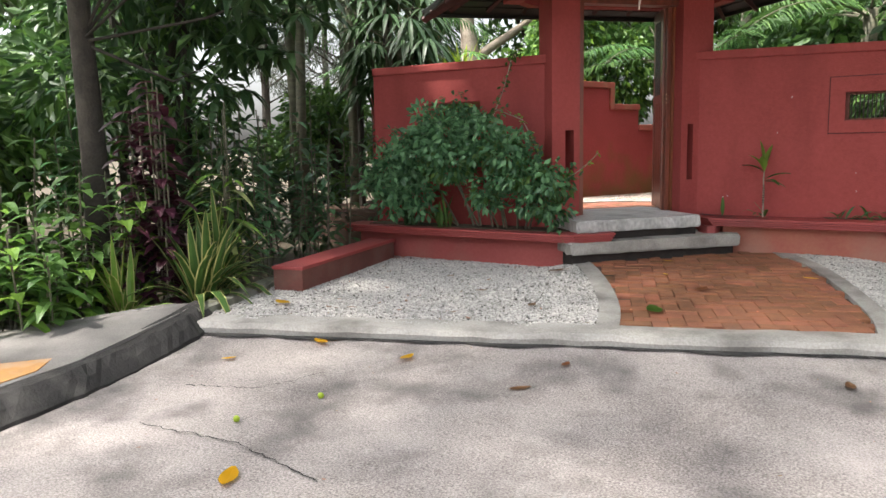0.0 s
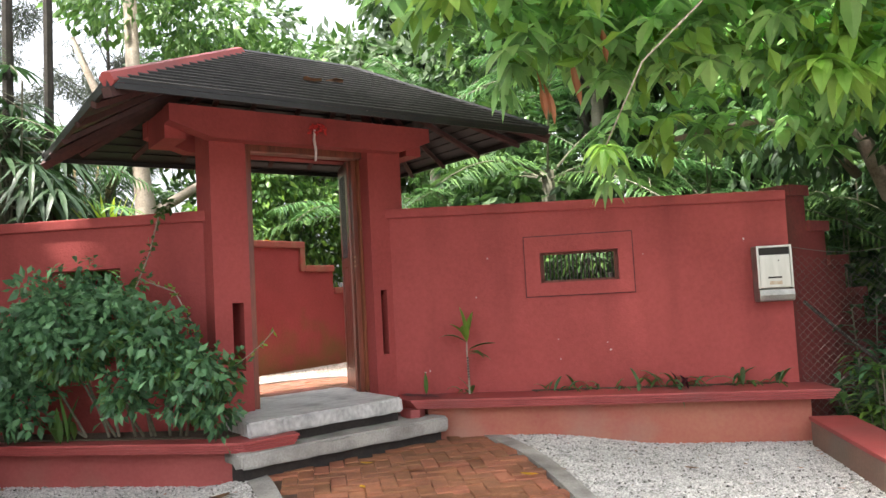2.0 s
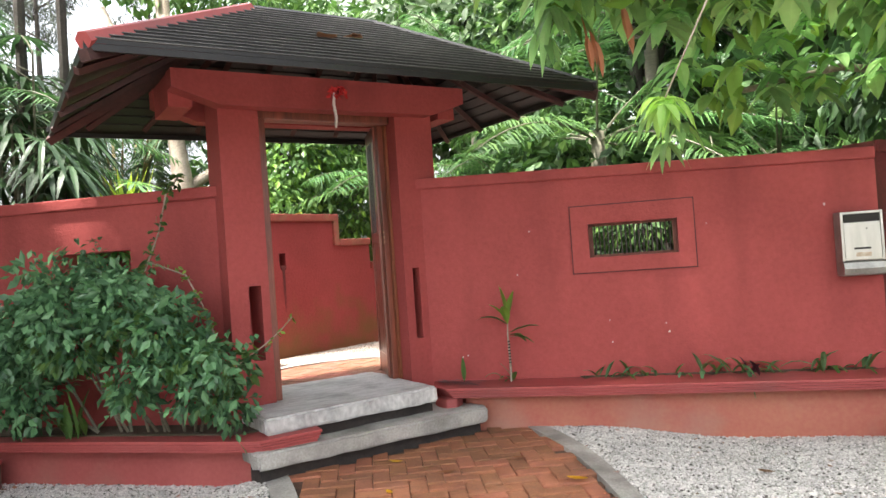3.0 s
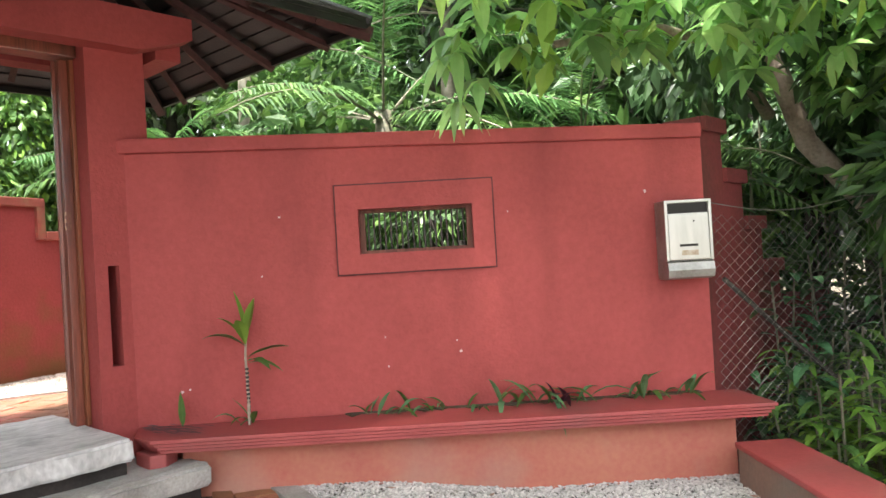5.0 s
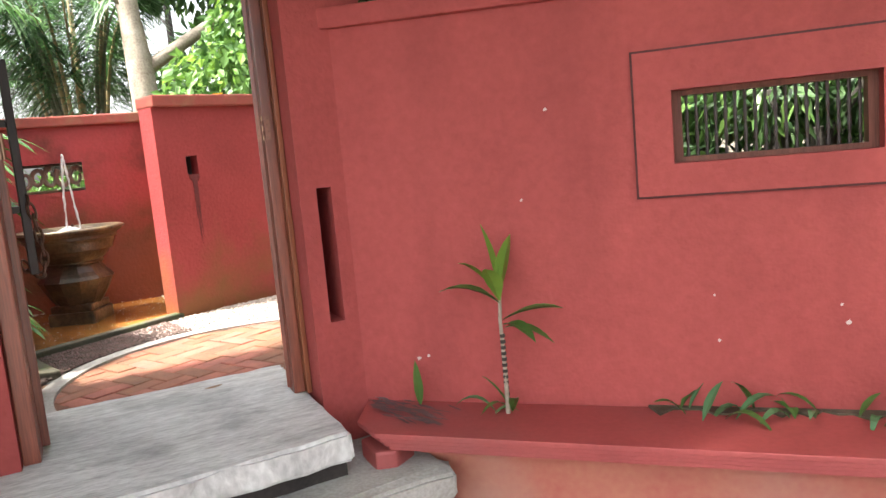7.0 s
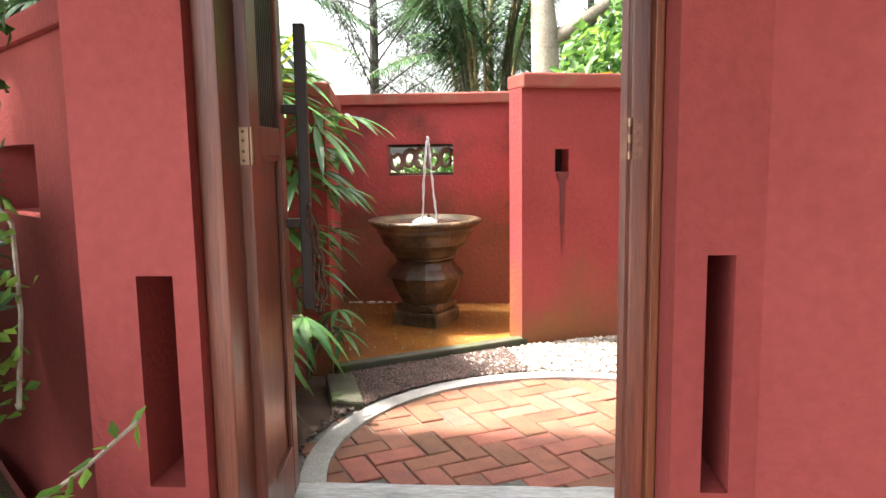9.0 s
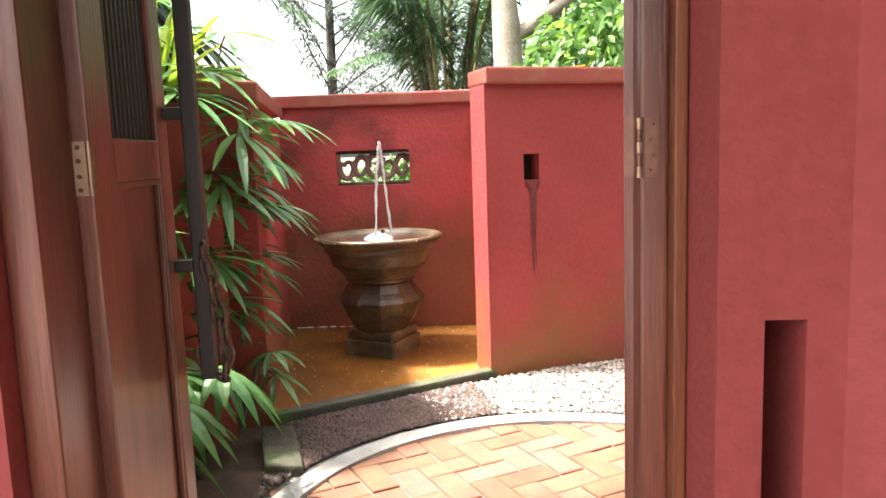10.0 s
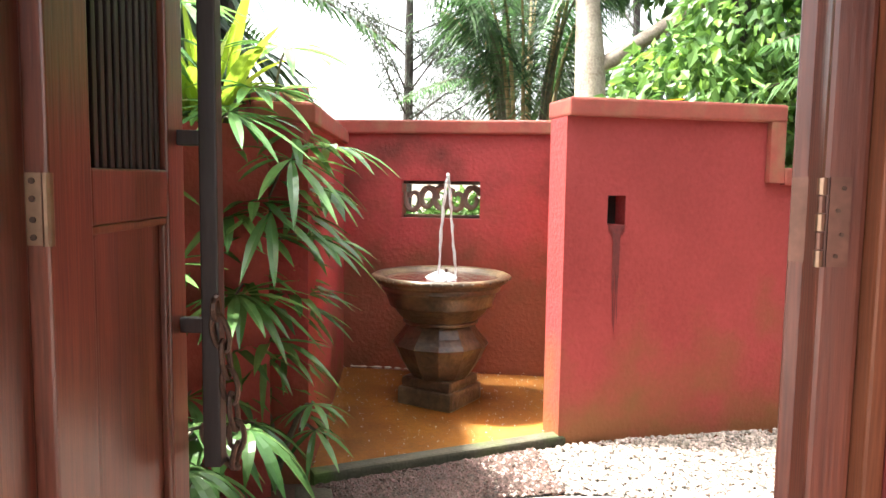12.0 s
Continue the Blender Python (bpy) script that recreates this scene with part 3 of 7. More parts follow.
# ---- planters, walls, gate ----
def moulded_ledge(outline, z1, t, name, label):
    """A planter cap whose rim steps back in thin reeds."""
    th = empty(name, pose(0, 0, 0), label, "planter ledge", kind="structure")
    n = 4
    for k in range(n):
        bm = prism(outline(0.012 * k), z1 - t * (k + 1) / n + 0.0, z1 - t * k / n - (0.003 if k else 0), bevel=0.004)
        part("reed", bm, RED_CAP, th)
    return th


LX = -4.98
moulded_ledge(lambda i: [(LX + i, 6.62), (LX + i, 6.24 + i), (-2.42 + i * 0.4, 6.16 + i), (-2.36, 6.17 + i), (-2.08 - i, 6.46), (-2.3, 6.72), (-2.62, 6.62)], 0.735, 0.075,
              "planter_ledge", "red moulded planter ledge under the dark bush")
tagged(part("planter", prism([(LX + 0.13, 6.62), (LX + 0.13, 6.42), (-2.47, 6.37), (-2.2, 6.55), (-2.3, 6.70), (-2.62, 6.62)], 0.2, 0.665), RED_PLANTER),
       "faded red plastered planter wall below the ledge", "planter", kind="structure")
moulded_ledge(lambda i: [(-1.66, 7.67), (-1.60 + i, 7.43 + i), (-1.48 + i, 7.32 + i), (1.655 - i, 7.265 + i), (1.61 - i, 7.66)], 0.805, 0.075,
              "planter_ledge", "red moulded planter ledge along the front wall with small plants")
tagged(part("planter", prism([(-1.5, 7.66), (-1.38, 7.50), (-0.98, 7.475), (1.50, 7.43), (1.52, 7.66)], 0.2, 0.732), RED_PALE),
       "faded orange red planter wall with peeling paint", "planter", kind="structure")
tagged(part("planter_end", prism([(-1.605, 7.45), (-1.49, 7.33), (-1.42, 7.36), (-1.40, 7.48), (-1.5, 7.6)], 0.64, 0.728, bevel=0.012), RED_CAP), "chipped red end block of the planter on the step", "planter", kind="structure")
tagged(part("soil_bed", prism([(-0.55, 7.668)] + [(-0.55 + 0.0433 * k, 7.66 - 0.08 * abs(math.sin(k * 1.7) * math.sin(k * 0.63 + 1)) - 0.004) for k in range(46)] + [(1.4, 7.668)], 0.75, 0.812), SOIL), "narrow strip of dark soil at the foot of the wall", "soil", kind="structure")
tagged(part("soil_bed", prism([(-4.7, 6.598), (-4.7, 6.38), (-2.6, 6.32), (-2.45, 6.45), (-2.6, 6.598)], 0.68, 0.745), SOIL), "dark soil under the bush", "soil", kind="structure")


BARE_SIDE = mat("bare_stained_render", (0.25, 0.15, 0.11), (0.16, 0.11, 0.085), rough=0.85, scale=3, fine=50, bump=0.5, depth=0.008, stain=(0.2, 0.19, 0.16), stain_scale=2, stain_amount=0.8)


def low_wall(p, q, w, z1, z0, label, body):
    th = empty("low_wall", pose(0, 0, 0), label, "low wall", kind="structure")
    a, b, c, d = along(p, q, 0), q, along(q, p, 0, -w), along(p, q, 0, w)
    part("body", prism([a, b, c, d], z0, z1 - 0.03), body, th)
    part("cap", prism([along(p, q, -0.01, -0.012), along(q, p, -0.01, 0.012), along(q, p, -0.01, -w - 0.012), along(p, q, -0.01, w + 0.012)], z1 - 0.03, z1, bevel=0.008), RED_CAP, th, "red painted cap")
    return th


low_wall((-3.98, 4.52), (-4.34, 6.30), 0.26, 0.60, 0.2, "low dull red plastered wall beside the gravel bed", RED_WEATHERED)
low_wall((1.70, 5.0), (1.72, 7.3), 0.27, 0.61, 0.2, "low red plastered wall with bare grey side by the gravel", BARE_SIDE)


def wall_with_hole(name, p, q, t, z0, z1, hole, material, label, cap=0.08, cap_out=0.03, cap_mat=None, cap_z=None):
    """A straight wall from p to q, thick to the left, with a rectangular hole (s0, s1, z0, z1) and a coping."""
    L = (Vector(q) - Vector(p)).length

    def blk(s0, s1, za, zb, o0=0.0, o1=t):
        return prism([along(p, q, s0, o0), along(p, q, s1, o0), along(p, q, s1, o1), along(p, q, s0, o1)], za, zb)

    zt = z1 - cap
    if hole:
        s0, s1, h0, h1 = hole
        ss, zs = (0, s0, s1, L), (z0, h0, h1, zt)
        bm = bmesh.new()
        grid = [[[bm.verts.new((*along(p, q, a, o), b)) for b in zs] for a in ss] for o in (0.0, t)]
        for i in range(3):
            for k in range(3):
                if (i, k) != (1, 1):
                    for g in grid:
                        bm.faces.new((g[i][k], g[i + 1][k], g[i + 1][k + 1], g[i][k + 1]))
        # outer sides and the reveals of the hole
        for rim in ((0, 3), (1, 2)):
            ring = [(rim[0], k) for k in range(rim[0], rim[1])] + [(i, rim[1]) for i in range(rim[0], rim[1])] + [(rim[1], k) for k in range(rim[1], rim[0], -1)] + [(i, rim[0]) for i in range(rim[1], rim[0], -1)]
            for (a, b), (c, d) in zip(ring, ring[1:] + ring[:1]):
                bm.faces.new((grid[0][a][b], grid[0][c][d], grid[1][c][d], grid[1][a][b]))
        bmesh.ops.recalc_face_normals(bm, faces=bm.faces[:])
    else:
        bm = blk(0, L, z0, zt)
    w = tagged(part(name, bm, material), label, "wall", kind="structure")
    part("coping", prism([along(p, q, -0.0, -cap_out), along(p, q, L, -cap_out), along(p, q, L, t + cap_out), along(p, q, 0, t + cap_out)], zt, z1, bevel=0.012), cap_mat or material, w, "projecting red coping")
    return w


WALL_Y, WALL_T = 7.67, 0.22
wr = wall_with_hole("wall_front_right", (-1.70, WALL_Y), (1.50, WALL_Y), WALL_T, 0.3, 2.33, (1.28, 1.905, 1.67, 1.915), RED, "red painted plaster front wall with a small grilled window")
for ob in (wr, wr.children[0]):
    for v in ob.data.vertices:
        if v.co.z > 2.2:
            v.co.z += 0.035 - 0.023 * (v.co.x + 1.7)
wl = wall_with_hole("wall_front_left", (-4.78, 6.64), (-2.79, 6.735), WALL_T, 0.3, 2.345, (0.66, 1.245, 1.72, 1.955), RED, "red painted plaster front wall behind the dark bush")
# the stepped return of the wall
ret = []
for k in range(5):
    p, q = along((1.50, WALL_Y), (2.5, 8.67), 0.283 * k), along((1.50, WALL_Y), (2.5, 8.67), 0.283 * (k + 1) + (0 if k < 4 else 0.8))
    ret.append(prism([p, q, along(q, p, 0, -0.2), along(p, q, 0, 0.2)], 0.3, 2.33 - 0.28 * k))
wret = tagged(part("wall_return", join(ret), RED_SHADE_MOULD), "mouldy red plaster wall, coloured dark as in shade, stepping down behind the fence", "wall", kind="structure")
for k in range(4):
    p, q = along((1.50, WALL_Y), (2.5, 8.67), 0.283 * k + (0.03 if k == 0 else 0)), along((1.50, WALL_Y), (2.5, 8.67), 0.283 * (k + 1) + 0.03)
    part("coping", prism([along(p, q, 0, -0.028), along(q, p, 0, 0.028), along(q, p, 0, -0.228), along(p, q, 0, 0.228)], 2.33 - 0.28 * k - 0.078, 2.334 - 0.28 * k), RED_SHADE_MOULD, wret)


def window_grille():
    th = empty("window_1", pose(0, 0, 0), "small window with raised red surround and turned bars", "window", kind="structure")
    y = WALL_Y
    # raised surround
    x0, x1, z0, z1, i0, i1, j0, j1 = -0.541, 0.318, 1.564, 2.047, -0.42, 0.205, 1.67, 1.915
    bms = [box(x0, y - 0.022, z0, i0, y + 0.01, z1), box(i1, y - 0.022, z0, x1, y + 0.01, z1), box(i0, y - 0.022, z0, i1, y + 0.01, j0), box(i0, y - 0.022, j1, i1, y + 0.01, z1)]
    part("surround", join(bms), RED, th, "raised red plaster surround")
    # thin dark strips stand in for the shaded groove
    e = 0.008
    bms = [box(x0 - e, y - 0.013, z0 - e, x1 + e, y + 0.005, z0), box(x0 - e, y - 0.013, z1, x1 + e, y + 0.005, z1 + e), box(x0 - e, y - 0.013, z0, x0, y + 0.005, z1), box(x1, y - 0.013, z0, x1 + e, y + 0.005, z1)]
    part("groove", join(bms), RED_DARK, th)
    f = 0.03
    bms = [box(i0, y + 0.05, j0, i0 + f, y + 0.12, j1), box(i1 - f, y + 0.05, j0, i1, y + 0.12, j1), box(i0 + f, y + 0.05, j0, i1 - f, y + 0.12, j0 + f * 0.6), box(i0 + f, y + 0.05, j1 - f * 0.6, i1 - f, y + 0.12, j1)]
    part("window_frame", join(bms), WOOD_GREY, th, "weathered wooden frame")
    prof = [(0.006, 0), (0.006, 0.02), (0.004, 0.03), (0.007, 0.06), (0.0045, 0.1), (0.007, 0.14), (0.004, 0.175), (0.006, 0.185), (0.006, 0.21)]
    bar = lathe(prof, 8)
    me = bpy.data.meshes.new("bar")
    bar.to_mesh(me)
    me.materials.append(BLACK_WOOD)
    for k in range(18):
        ob = new("bar", me)
        ob.parent = th
        ob.location = (i0 + f + 0.016 + k * 0.0313, y + 0.085, j0 + 0.018)
    return th


window_grille()


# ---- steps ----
# near-black colour paints the shadow gap under the overhanging slabs
SHADOW_RISER = mat("shadow_black_riser", (0.05, 0.04, 0.035), (0.018, 0.015, 0.014), rough=0.9, scale=9, fine=60, bump=0.5, depth=0.01)
def slab(name, outline, z0, z1, material, label, seed):
    bm = prism(outline, z0, z1)
    bmesh.ops.subdivide_edges(bm, edges=[e for e in bm.edges if e.calc_length() > 0.4], cuts=14, use_grid_fill=False)
    rng = random.Random(seed)
    for v in bm.verts:
        v.co.x += rng.uniform(-0.006, 0.006)
        v.co.y += rng.uniform(-0.006, 0.006)
        v.co.z += rng.uniform(-0.004, 0.004)
    bmesh.ops.bevel(bm, geom=[e for e in bm.edges if e.calc_face_angle(0) > 0.8], offset=0.014, segments=2, affect="EDGES")
    return tagged(part(name, bm, material), label, "step", kind="structure")


def gpoly(*ab):
    return [tuple(gp(a, b))[:2] for a, b in ab][::-1]


slab("step_1", gpoly((2.67, -6.0), (2.67, -6.6), (4.36, -6.6), (4.36, -6.045)), 0.56, 0.662, CONCRETE, "weathered grey concrete step with rough dark tread", 1)
tagged(part("step_riser", prism(gpoly((2.71, -6.09), (2.71, -6.6), (4.33, -6.6), (4.33, -6.12)), 0.2, 0.56), SHADOW_RISER), "recessed riser coloured black as the shadow under the concrete step", "step", kind="structure")
slab("step_2", gpoly((2.76, -6.1), (2.76, -7.28), (4.06, -7.28), (4.04, -6.2)), 0.735, 0.842, BRUSHED, "brushed grey concrete landing slab under the gate", 2)
tagged(part("step_riser", prism(gpoly((2.78, -6.18), (2.78, -7.28), (4.05, -7.28), (4.03, -6.27)), 0.3, 0.735), SHADOW_RISER), "recessed riser coloured black as the shadow under the landing", "step", kind="structure")


# ---- gate house ----
def pillar(a0, a1, s0, s1, z0s, z1s):
    """A square pillar with a tall narrow slot sunk in its outer face."""
    b0, b1, z0, z1 = -6.60, -6.92, 0.3, 2.95
    d = 0.25
    bms = [gbox(a0, b0 - d, z0, a1, b1, z1), gbox(a0, b0, z0, s0, b0 - d, z1), gbox(s1, b0, z0, a1, b0 - d, z1), gbox(s0, b0, z0, s1, b0 - d, z0s), gbox(s0, b0, z1s, s1, b0 - d, z1)]
    bm = join(bms)
    return tagged(part("gate_pillar", bm, RED), "square red plastered gate pillar with a tall sunken slot", "pillar", group="gate pillars", kind="structure")


pillar(2.73, 3.004, 2.862, 2.948, 1.14, 1.643)
pillar(4.06, 4.38, 4.128, 4.188, 1.15, 1.685)


def gate_beam():
    th = empty("gate_beam", pose(0, 0, 0), "red painted ring beam with tapered ends over the gate", "beam", kind="structure")

    def beam(p0, p1, w, z0, z1, rise0, rise1, name):
        """A beam from p0 to p1 in gate directions with undersides that rise at the ends."""
        p0, p1 = Vector(p0), Vector(p1)
        d = (p1 - p0).normalized()
        s = Vector((-d.y, d.x)) * w
        L = (p1 - p0).length
        st = [(0, rise0), (min(0.3, L * 0.3), 0), (L - min(0.3, L * 0.3), 0), (L, rise1)]
        bm = bmesh.new()
        rings = []
        for t, r in st:
            q = p0 + d * t
            rings.append([bm.verts.new(gp(v.x, v.y, z)) for v, z in ((q, z0 + r), (q + s, z0 + r), (q + s, z1), (q, z1))])
        for x, y in zip(rings, rings[1:]):
            for i in range(4):
                j = (i + 1) % 4
                bm.faces.new((x[i], x[j], y[j], y[i]))
        bm.faces.new(rings[0])
        bm.faces.new(rings[-1])
        bmesh.ops.recalc_face_normals(bm, faces=bm.faces[:])
        part(name, bm, RED, th)

    beam((2.42, -6.48), (4.62, -6.48), -0.14, 2.84, 3.06, 0.10, 0.10, "front_beam")
    beam((2.42, -7.2), (4.62, -7.2), 0.14, 2.84, 3.06, 0.10, 0.10, "back_beam")
    beam((2.425, -6.62), (2.425, -7.06), 0.15, 2.842, 3.056, 0, 0, "side_beam")
    beam((4.615, -6.62), (4.615, -7.06), -0.15, 2.842, 3.056, 0, 0, "side_beam")
    return th


gate_beam()


def gate_roof():
    th = empty("gate_roof", pose(0, 0, 0), "low hipped gate roof of black shingle strips with red hip caps", "roof", kind="structure")
    a0, a1, b0, b1, ze, zr, ra0, ra1, bm_ = 1.82, 5.10, -5.50, -7.84, 2.865, 3.52, 3.0, 3.95, -6.62

    def slope(name, e0, e1, r1, r0, rows, mat_, dz=0.0):
        """Overlapping strips from the eave e0-e1 up to the ridge r0-r1."""
        e0, e1, r0, r1 = Vector(e0), Vector(e1), Vector(r0), Vector(r1)
        for k in range(rows):
            t0, t1 = k / rows, (k + 1) / rows + 0.35 / rows
            p, q = e0.lerp(r0, t0), e1.lerp(r1, t0)
            u, v = e0.lerp(r0, min(1, t1)), e1.lerp(r1, min(1, t1))
            bm = bmesh.new()
            top = [bm.verts.new(gp(w.x, w.y, w.z + h)) for w, h in ((p, 0.042), (q, 0.042), (v, 0.016), (u, 0.016))]
            bot = [bm.verts.new(gp(w.x, w.y, w.z + h)) for w, h in ((p, 0.014), (q, 0.014), (v, 0.0), (u, 0.0))]
            bm.faces.new(top)
            bm.faces.new(bot[::-1])
            for i in range(4):
                j = (i + 1) % 4
                bm.faces.new((top[j], top[i], bot[i], bot[j]))
            bmesh.ops.recalc_face_normals(bm, faces=bm.faces[:])
            row = part(name, bm, mat_, th)
            # thin pale tube added as the glint on the row's lower edge
            if name == "shingle_strip" and e0.y > -6 and e1.y > -6:
                part("worn_edge", tube([gp(p.x, p.y, p.z + 0.040), gp(q.x, q.y, q.z + 0.040)], 0.0055, 4), STRIP_EDGE, row, "pale edge painted as sky glint")

    A, B, C, D = (a0, b0, ze), (a1, b0, ze), (a1, b1, ze), (a0, b1, ze)
    R0, R1 = (ra0, bm_, zr), (ra1, bm_, zr)
    slope("shingle_strip", A, B, R1, R0, 17, SHINGLE)
    slope("shingle_strip", B, C, R1, R1, 14, SHINGLE)
    slope("shingle_strip", C, D, R0, R1, 14, SHINGLE)
    slope("shingle_strip", D, A, R0, R0, 14, SHINGLE)
    for P, Q in ((A, R0), (B, R1), (C, R1), (D, R0), (R0, R1)):
        P, Q = Vector(P), Vector(Q)
        red = P == Vector(A)
        part("hip_cap", tube([gp(P.x, P.y, P.z + 0.022), gp(Q.x, Q.y, Q.z + 0.022)], 0.045 if red else 0.03, 6), RED_CAP if red else SHINGLE, th, "red painted hip cap" if red else "")
    # fascia boards
    for P, Q in ((A, B), (B, C), (C, D), (D, A)):
        P, Q = Vector(P), Vector(Q)
        c = (Vector((a0 + a1, b0 + b1, 0)) / 2)
        bm = bmesh.new()
        inn = [w + (Vector((c.x, c.y, w.z)) - w).normalized() * 0.03 for w in (P, Q)]
        vs = [bm.verts.new(gp(w.x, w.y, z)) for w, z in ((P, ze - 0.022), (Q, ze - 0.022), (Q, ze + 0.012), (P, ze + 0.012), (inn[0], ze - 0.022), (inn[1], ze - 0.022), (inn[1], ze + 0.012), (inn[0], ze + 0.012))]
        for f in ((0, 1, 2, 3), (5, 4, 7, 6), (4, 5, 1, 0), (3, 2, 6, 7)):
            bm.faces.new([vs[i] for i in f])
        bmesh.ops.recalc_face_normals(bm, faces=bm.faces[:])
        part("fascia", bm, SHINGLE, th, "thin black eave board")
    # rafters and battens under the slopes
    for P, Q in ((A, R0), (B, R1), (C, R1), (D, R0)):
        P, Q = Vector(P), Vector(Q)
        part("hip_rafter", tube([gp(P.x, P.y, P.z - 0.05), gp(Q.x, Q.y, Q.z - 0.06)], 0.04, 4), WOOD_DARK, th)
    for k in range(8):
        a = a0 + 0.25 + (a1 - a0 - 0.5) * k / 7
        ra = min(max(a, ra0), ra1)
        for bb in (b0, b1):
            part("rafter", tube([gp(a, bb + (0.14 if bb < bm_ else -0.14), ze + 0.025), gp(ra, bm_, zr - 0.04)], 0.026, 4), WOOD_DARK, th)
    for k in range(4):
        b = b0 - 0.35 - (b0 - b1 - 0.7) * k / 3
        part("rafter", tube([gp(a0, b, ze - 0.035), gp(ra0, bm_, zr - 0.04)], 0.026, 4), WOOD_DARK, th)
        part("rafter", tube([gp(a1, b, ze - 0.035), gp(ra1, bm_, zr - 0.04)], 0.026, 4), WOOD_DARK, th)
    return th


gate_roof()


def door_frame():
    th = empty("door_frame", pose(0, 0, 0), "red brown hardwood gate frame with worn edges", "door frame", kind="structure")
    part("jamb", gbox(3.006, -6.64, 0.843, 3.062, -6.765, 2.80, bevel=0.006), WOOD, th)
    part("jamb", gbox(3.990, -6.765, 0.843, 4.036, -6.85, 2.80, bevel=0.006), WOOD, th)
    part("stop", gbox(4.0365, -6.735, 0.843, 4.058, -6.85, 2.80, bevel=0.004), WOOD_WARM, th, "orange brown outer strip of the jamb")
    part("head", gbox(3.006, -6.69, 2.80, 4.058, -6.82, 2.88, bevel=0.006), WOOD, th)
    return th


door_frame()


def door_leaf(ha, hb, turn, mirror, label):
    """A panelled leaf with a barred top light; local x runs from the hinge to the free edge, y is its thickness."""
    m = Matrix.Translation(gp(ha, hb, 0.86)) @ Matrix.Rotation(radians(turn), 4, "Z")
    th = empty("gate_door", m, label, "door", group="gate doors")
    W, H, T = 0.455, 1.94, 0.02 if mirror else 0.042

    def p(name, *a, mt=WOOD, lab="", bv=0.004):
        return part(name, box(*a, bevel=bv), mt, th, lab)

    p("stile", 0, -T / 2, 0, 0.11, T / 2, H)
    p("stile", W - 0.075, -T / 2, 0, W, T / 2, H)
    for z0, z1 in ((0, 0.16), (1.045, 1.126), (H - 0.1, H)):
        p("rail", 0.11, -T / 2 + 0.001, z0, W - 0.075, T / 2 - 0.001, z1)
    p("panel", 0.108, -0.006, 0.158, W - 0.073, 0.006, 1.047)
    for sg in (-1, 1):
        y0, y1 = sorted((sg * 0.006, sg * (T / 2 - 0.003)))
        p("moulding", 0.1105, y0, 1.032, W - 0.0755, y1, 1.0445, mt=WOOD_WARM, bv=0.003)
        p("moulding", W - 0.088, y0, 0.16, W - 0.0755, y1, 1.032, bv=0.003)
        p("moulding", 0.1105, y0, 0.16, 0.122, y1, 1.032, bv=0.003)
    for k in range(11):
        x = 0.1175 + k * 0.0242
        p("bar", x, -0.010, 1.124, x + 0.013, 0.010, H - 0.098, mt=BLACK_WOOD, bv=0.002)
    return th


dl = door_leaf(3.068, -6.765, 135 + 6, False, "open hardwood gate door with barred top and chain")


def door_fittings(dl):
    s = -1  # the face turned to the opening
    y = s * 0.021
    part("hinge_plate", box(-0.003, -0.021, 1.028, 0.0005, 0.017, 1.118), BRONZE, dl, "worn bronze hinge plate")
    for z in (1.038, 1.06, 1.086, 1.108):
        part("screw", tube([(-0.002, -0.002, z), (-0.005, -0.002, z)], 0.004, 8), CHAIN, dl)
    part("hinge_knuckle", tube([(-0.006, y - 0.002, 1.028), (-0.006, y - 0.002, 1.118)], 0.007, 10), BRONZE, dl, "bronze hinge knuckle")
    h = part("handle", box(0.41, y - 0.075, 0.58, 0.447, y - 0.042, 1.43, bevel=0.004), BLACK_WOOD, dl, "tall black wooden pull bar")
    for z in (0.83, 1.17):
        part("bracket", box(0.418, y - 0.042, z, 0.44, y, z + 0.028, bevel=0.003), BLACK_WOOD, h)


door_fittings(dl)
dr = door_leaf(3.984, -6.815, 135 - 19, True, "open hardwood gate door seen at its edge")
part("hinge_plate", box(-0.003, -0.0095, 1.028, 0.0005, 0.0095, 1.125), BRONZE_DARK, dr, "worn bronze hinge plate")
frame_ob = bpy.data.objects["door_frame"]
part("hinge_plate", gbox(3.996, -6.7615, 1.888, 4.018, -6.7645, 1.985), BRONZE_DARK, frame_ob, "worn bronze hinge plate")
for k in range(5):
    part("hinge_knuckle", tube([gp(3.987, -6.76, 1.888 + 0.0195 * k), gp(3.987, -6.76, 1.906 + 0.0195 * k)], 0.0055 if k % 2 == 0 else 0.0047, 10), BRONZE if k % 2 == 0 else BRONZE_DARK, frame_ob, "bronze hinge knuckle")
for k, z in enumerate((1.9, 1.923, 1.949, 1.973)):
    part("screw", tube([gp(4.005 + 0.005 * (k % 2), -6.7615, z), gp(4.005 + 0.005 * (k % 2), -6.7595, z)], 0.0024, 8), CHAIN, frame_ob)


# ---- courtyard ----
COURT = 0.80
C0, CR = (-2.50, 8.20), 1.05
tagged(part("courtyard_floor", prism([(-3.1, 7.05), (-1.6, 7.95), (0.5, 9.0), (0.5, 12.0), (-6.5, 12.0), (-6.5, 7.6), (-4.6, 6.9)], 0.25, COURT - 0.03), BRICK_BED), "damp dark courtyard base", "floor", kind="structure")
ring = [(C0[0] + CR * math.cos(radians(a)), C0[1] + CR * math.sin(radians(a))) for a in range(30, 262, 6)]
tagged(part("edging", prism(strip(ring, 0.09), 0.5, COURT + 0.012), CONCRETE), "pale curved concrete band round the courtyard bricks", "edging", kind="structure")
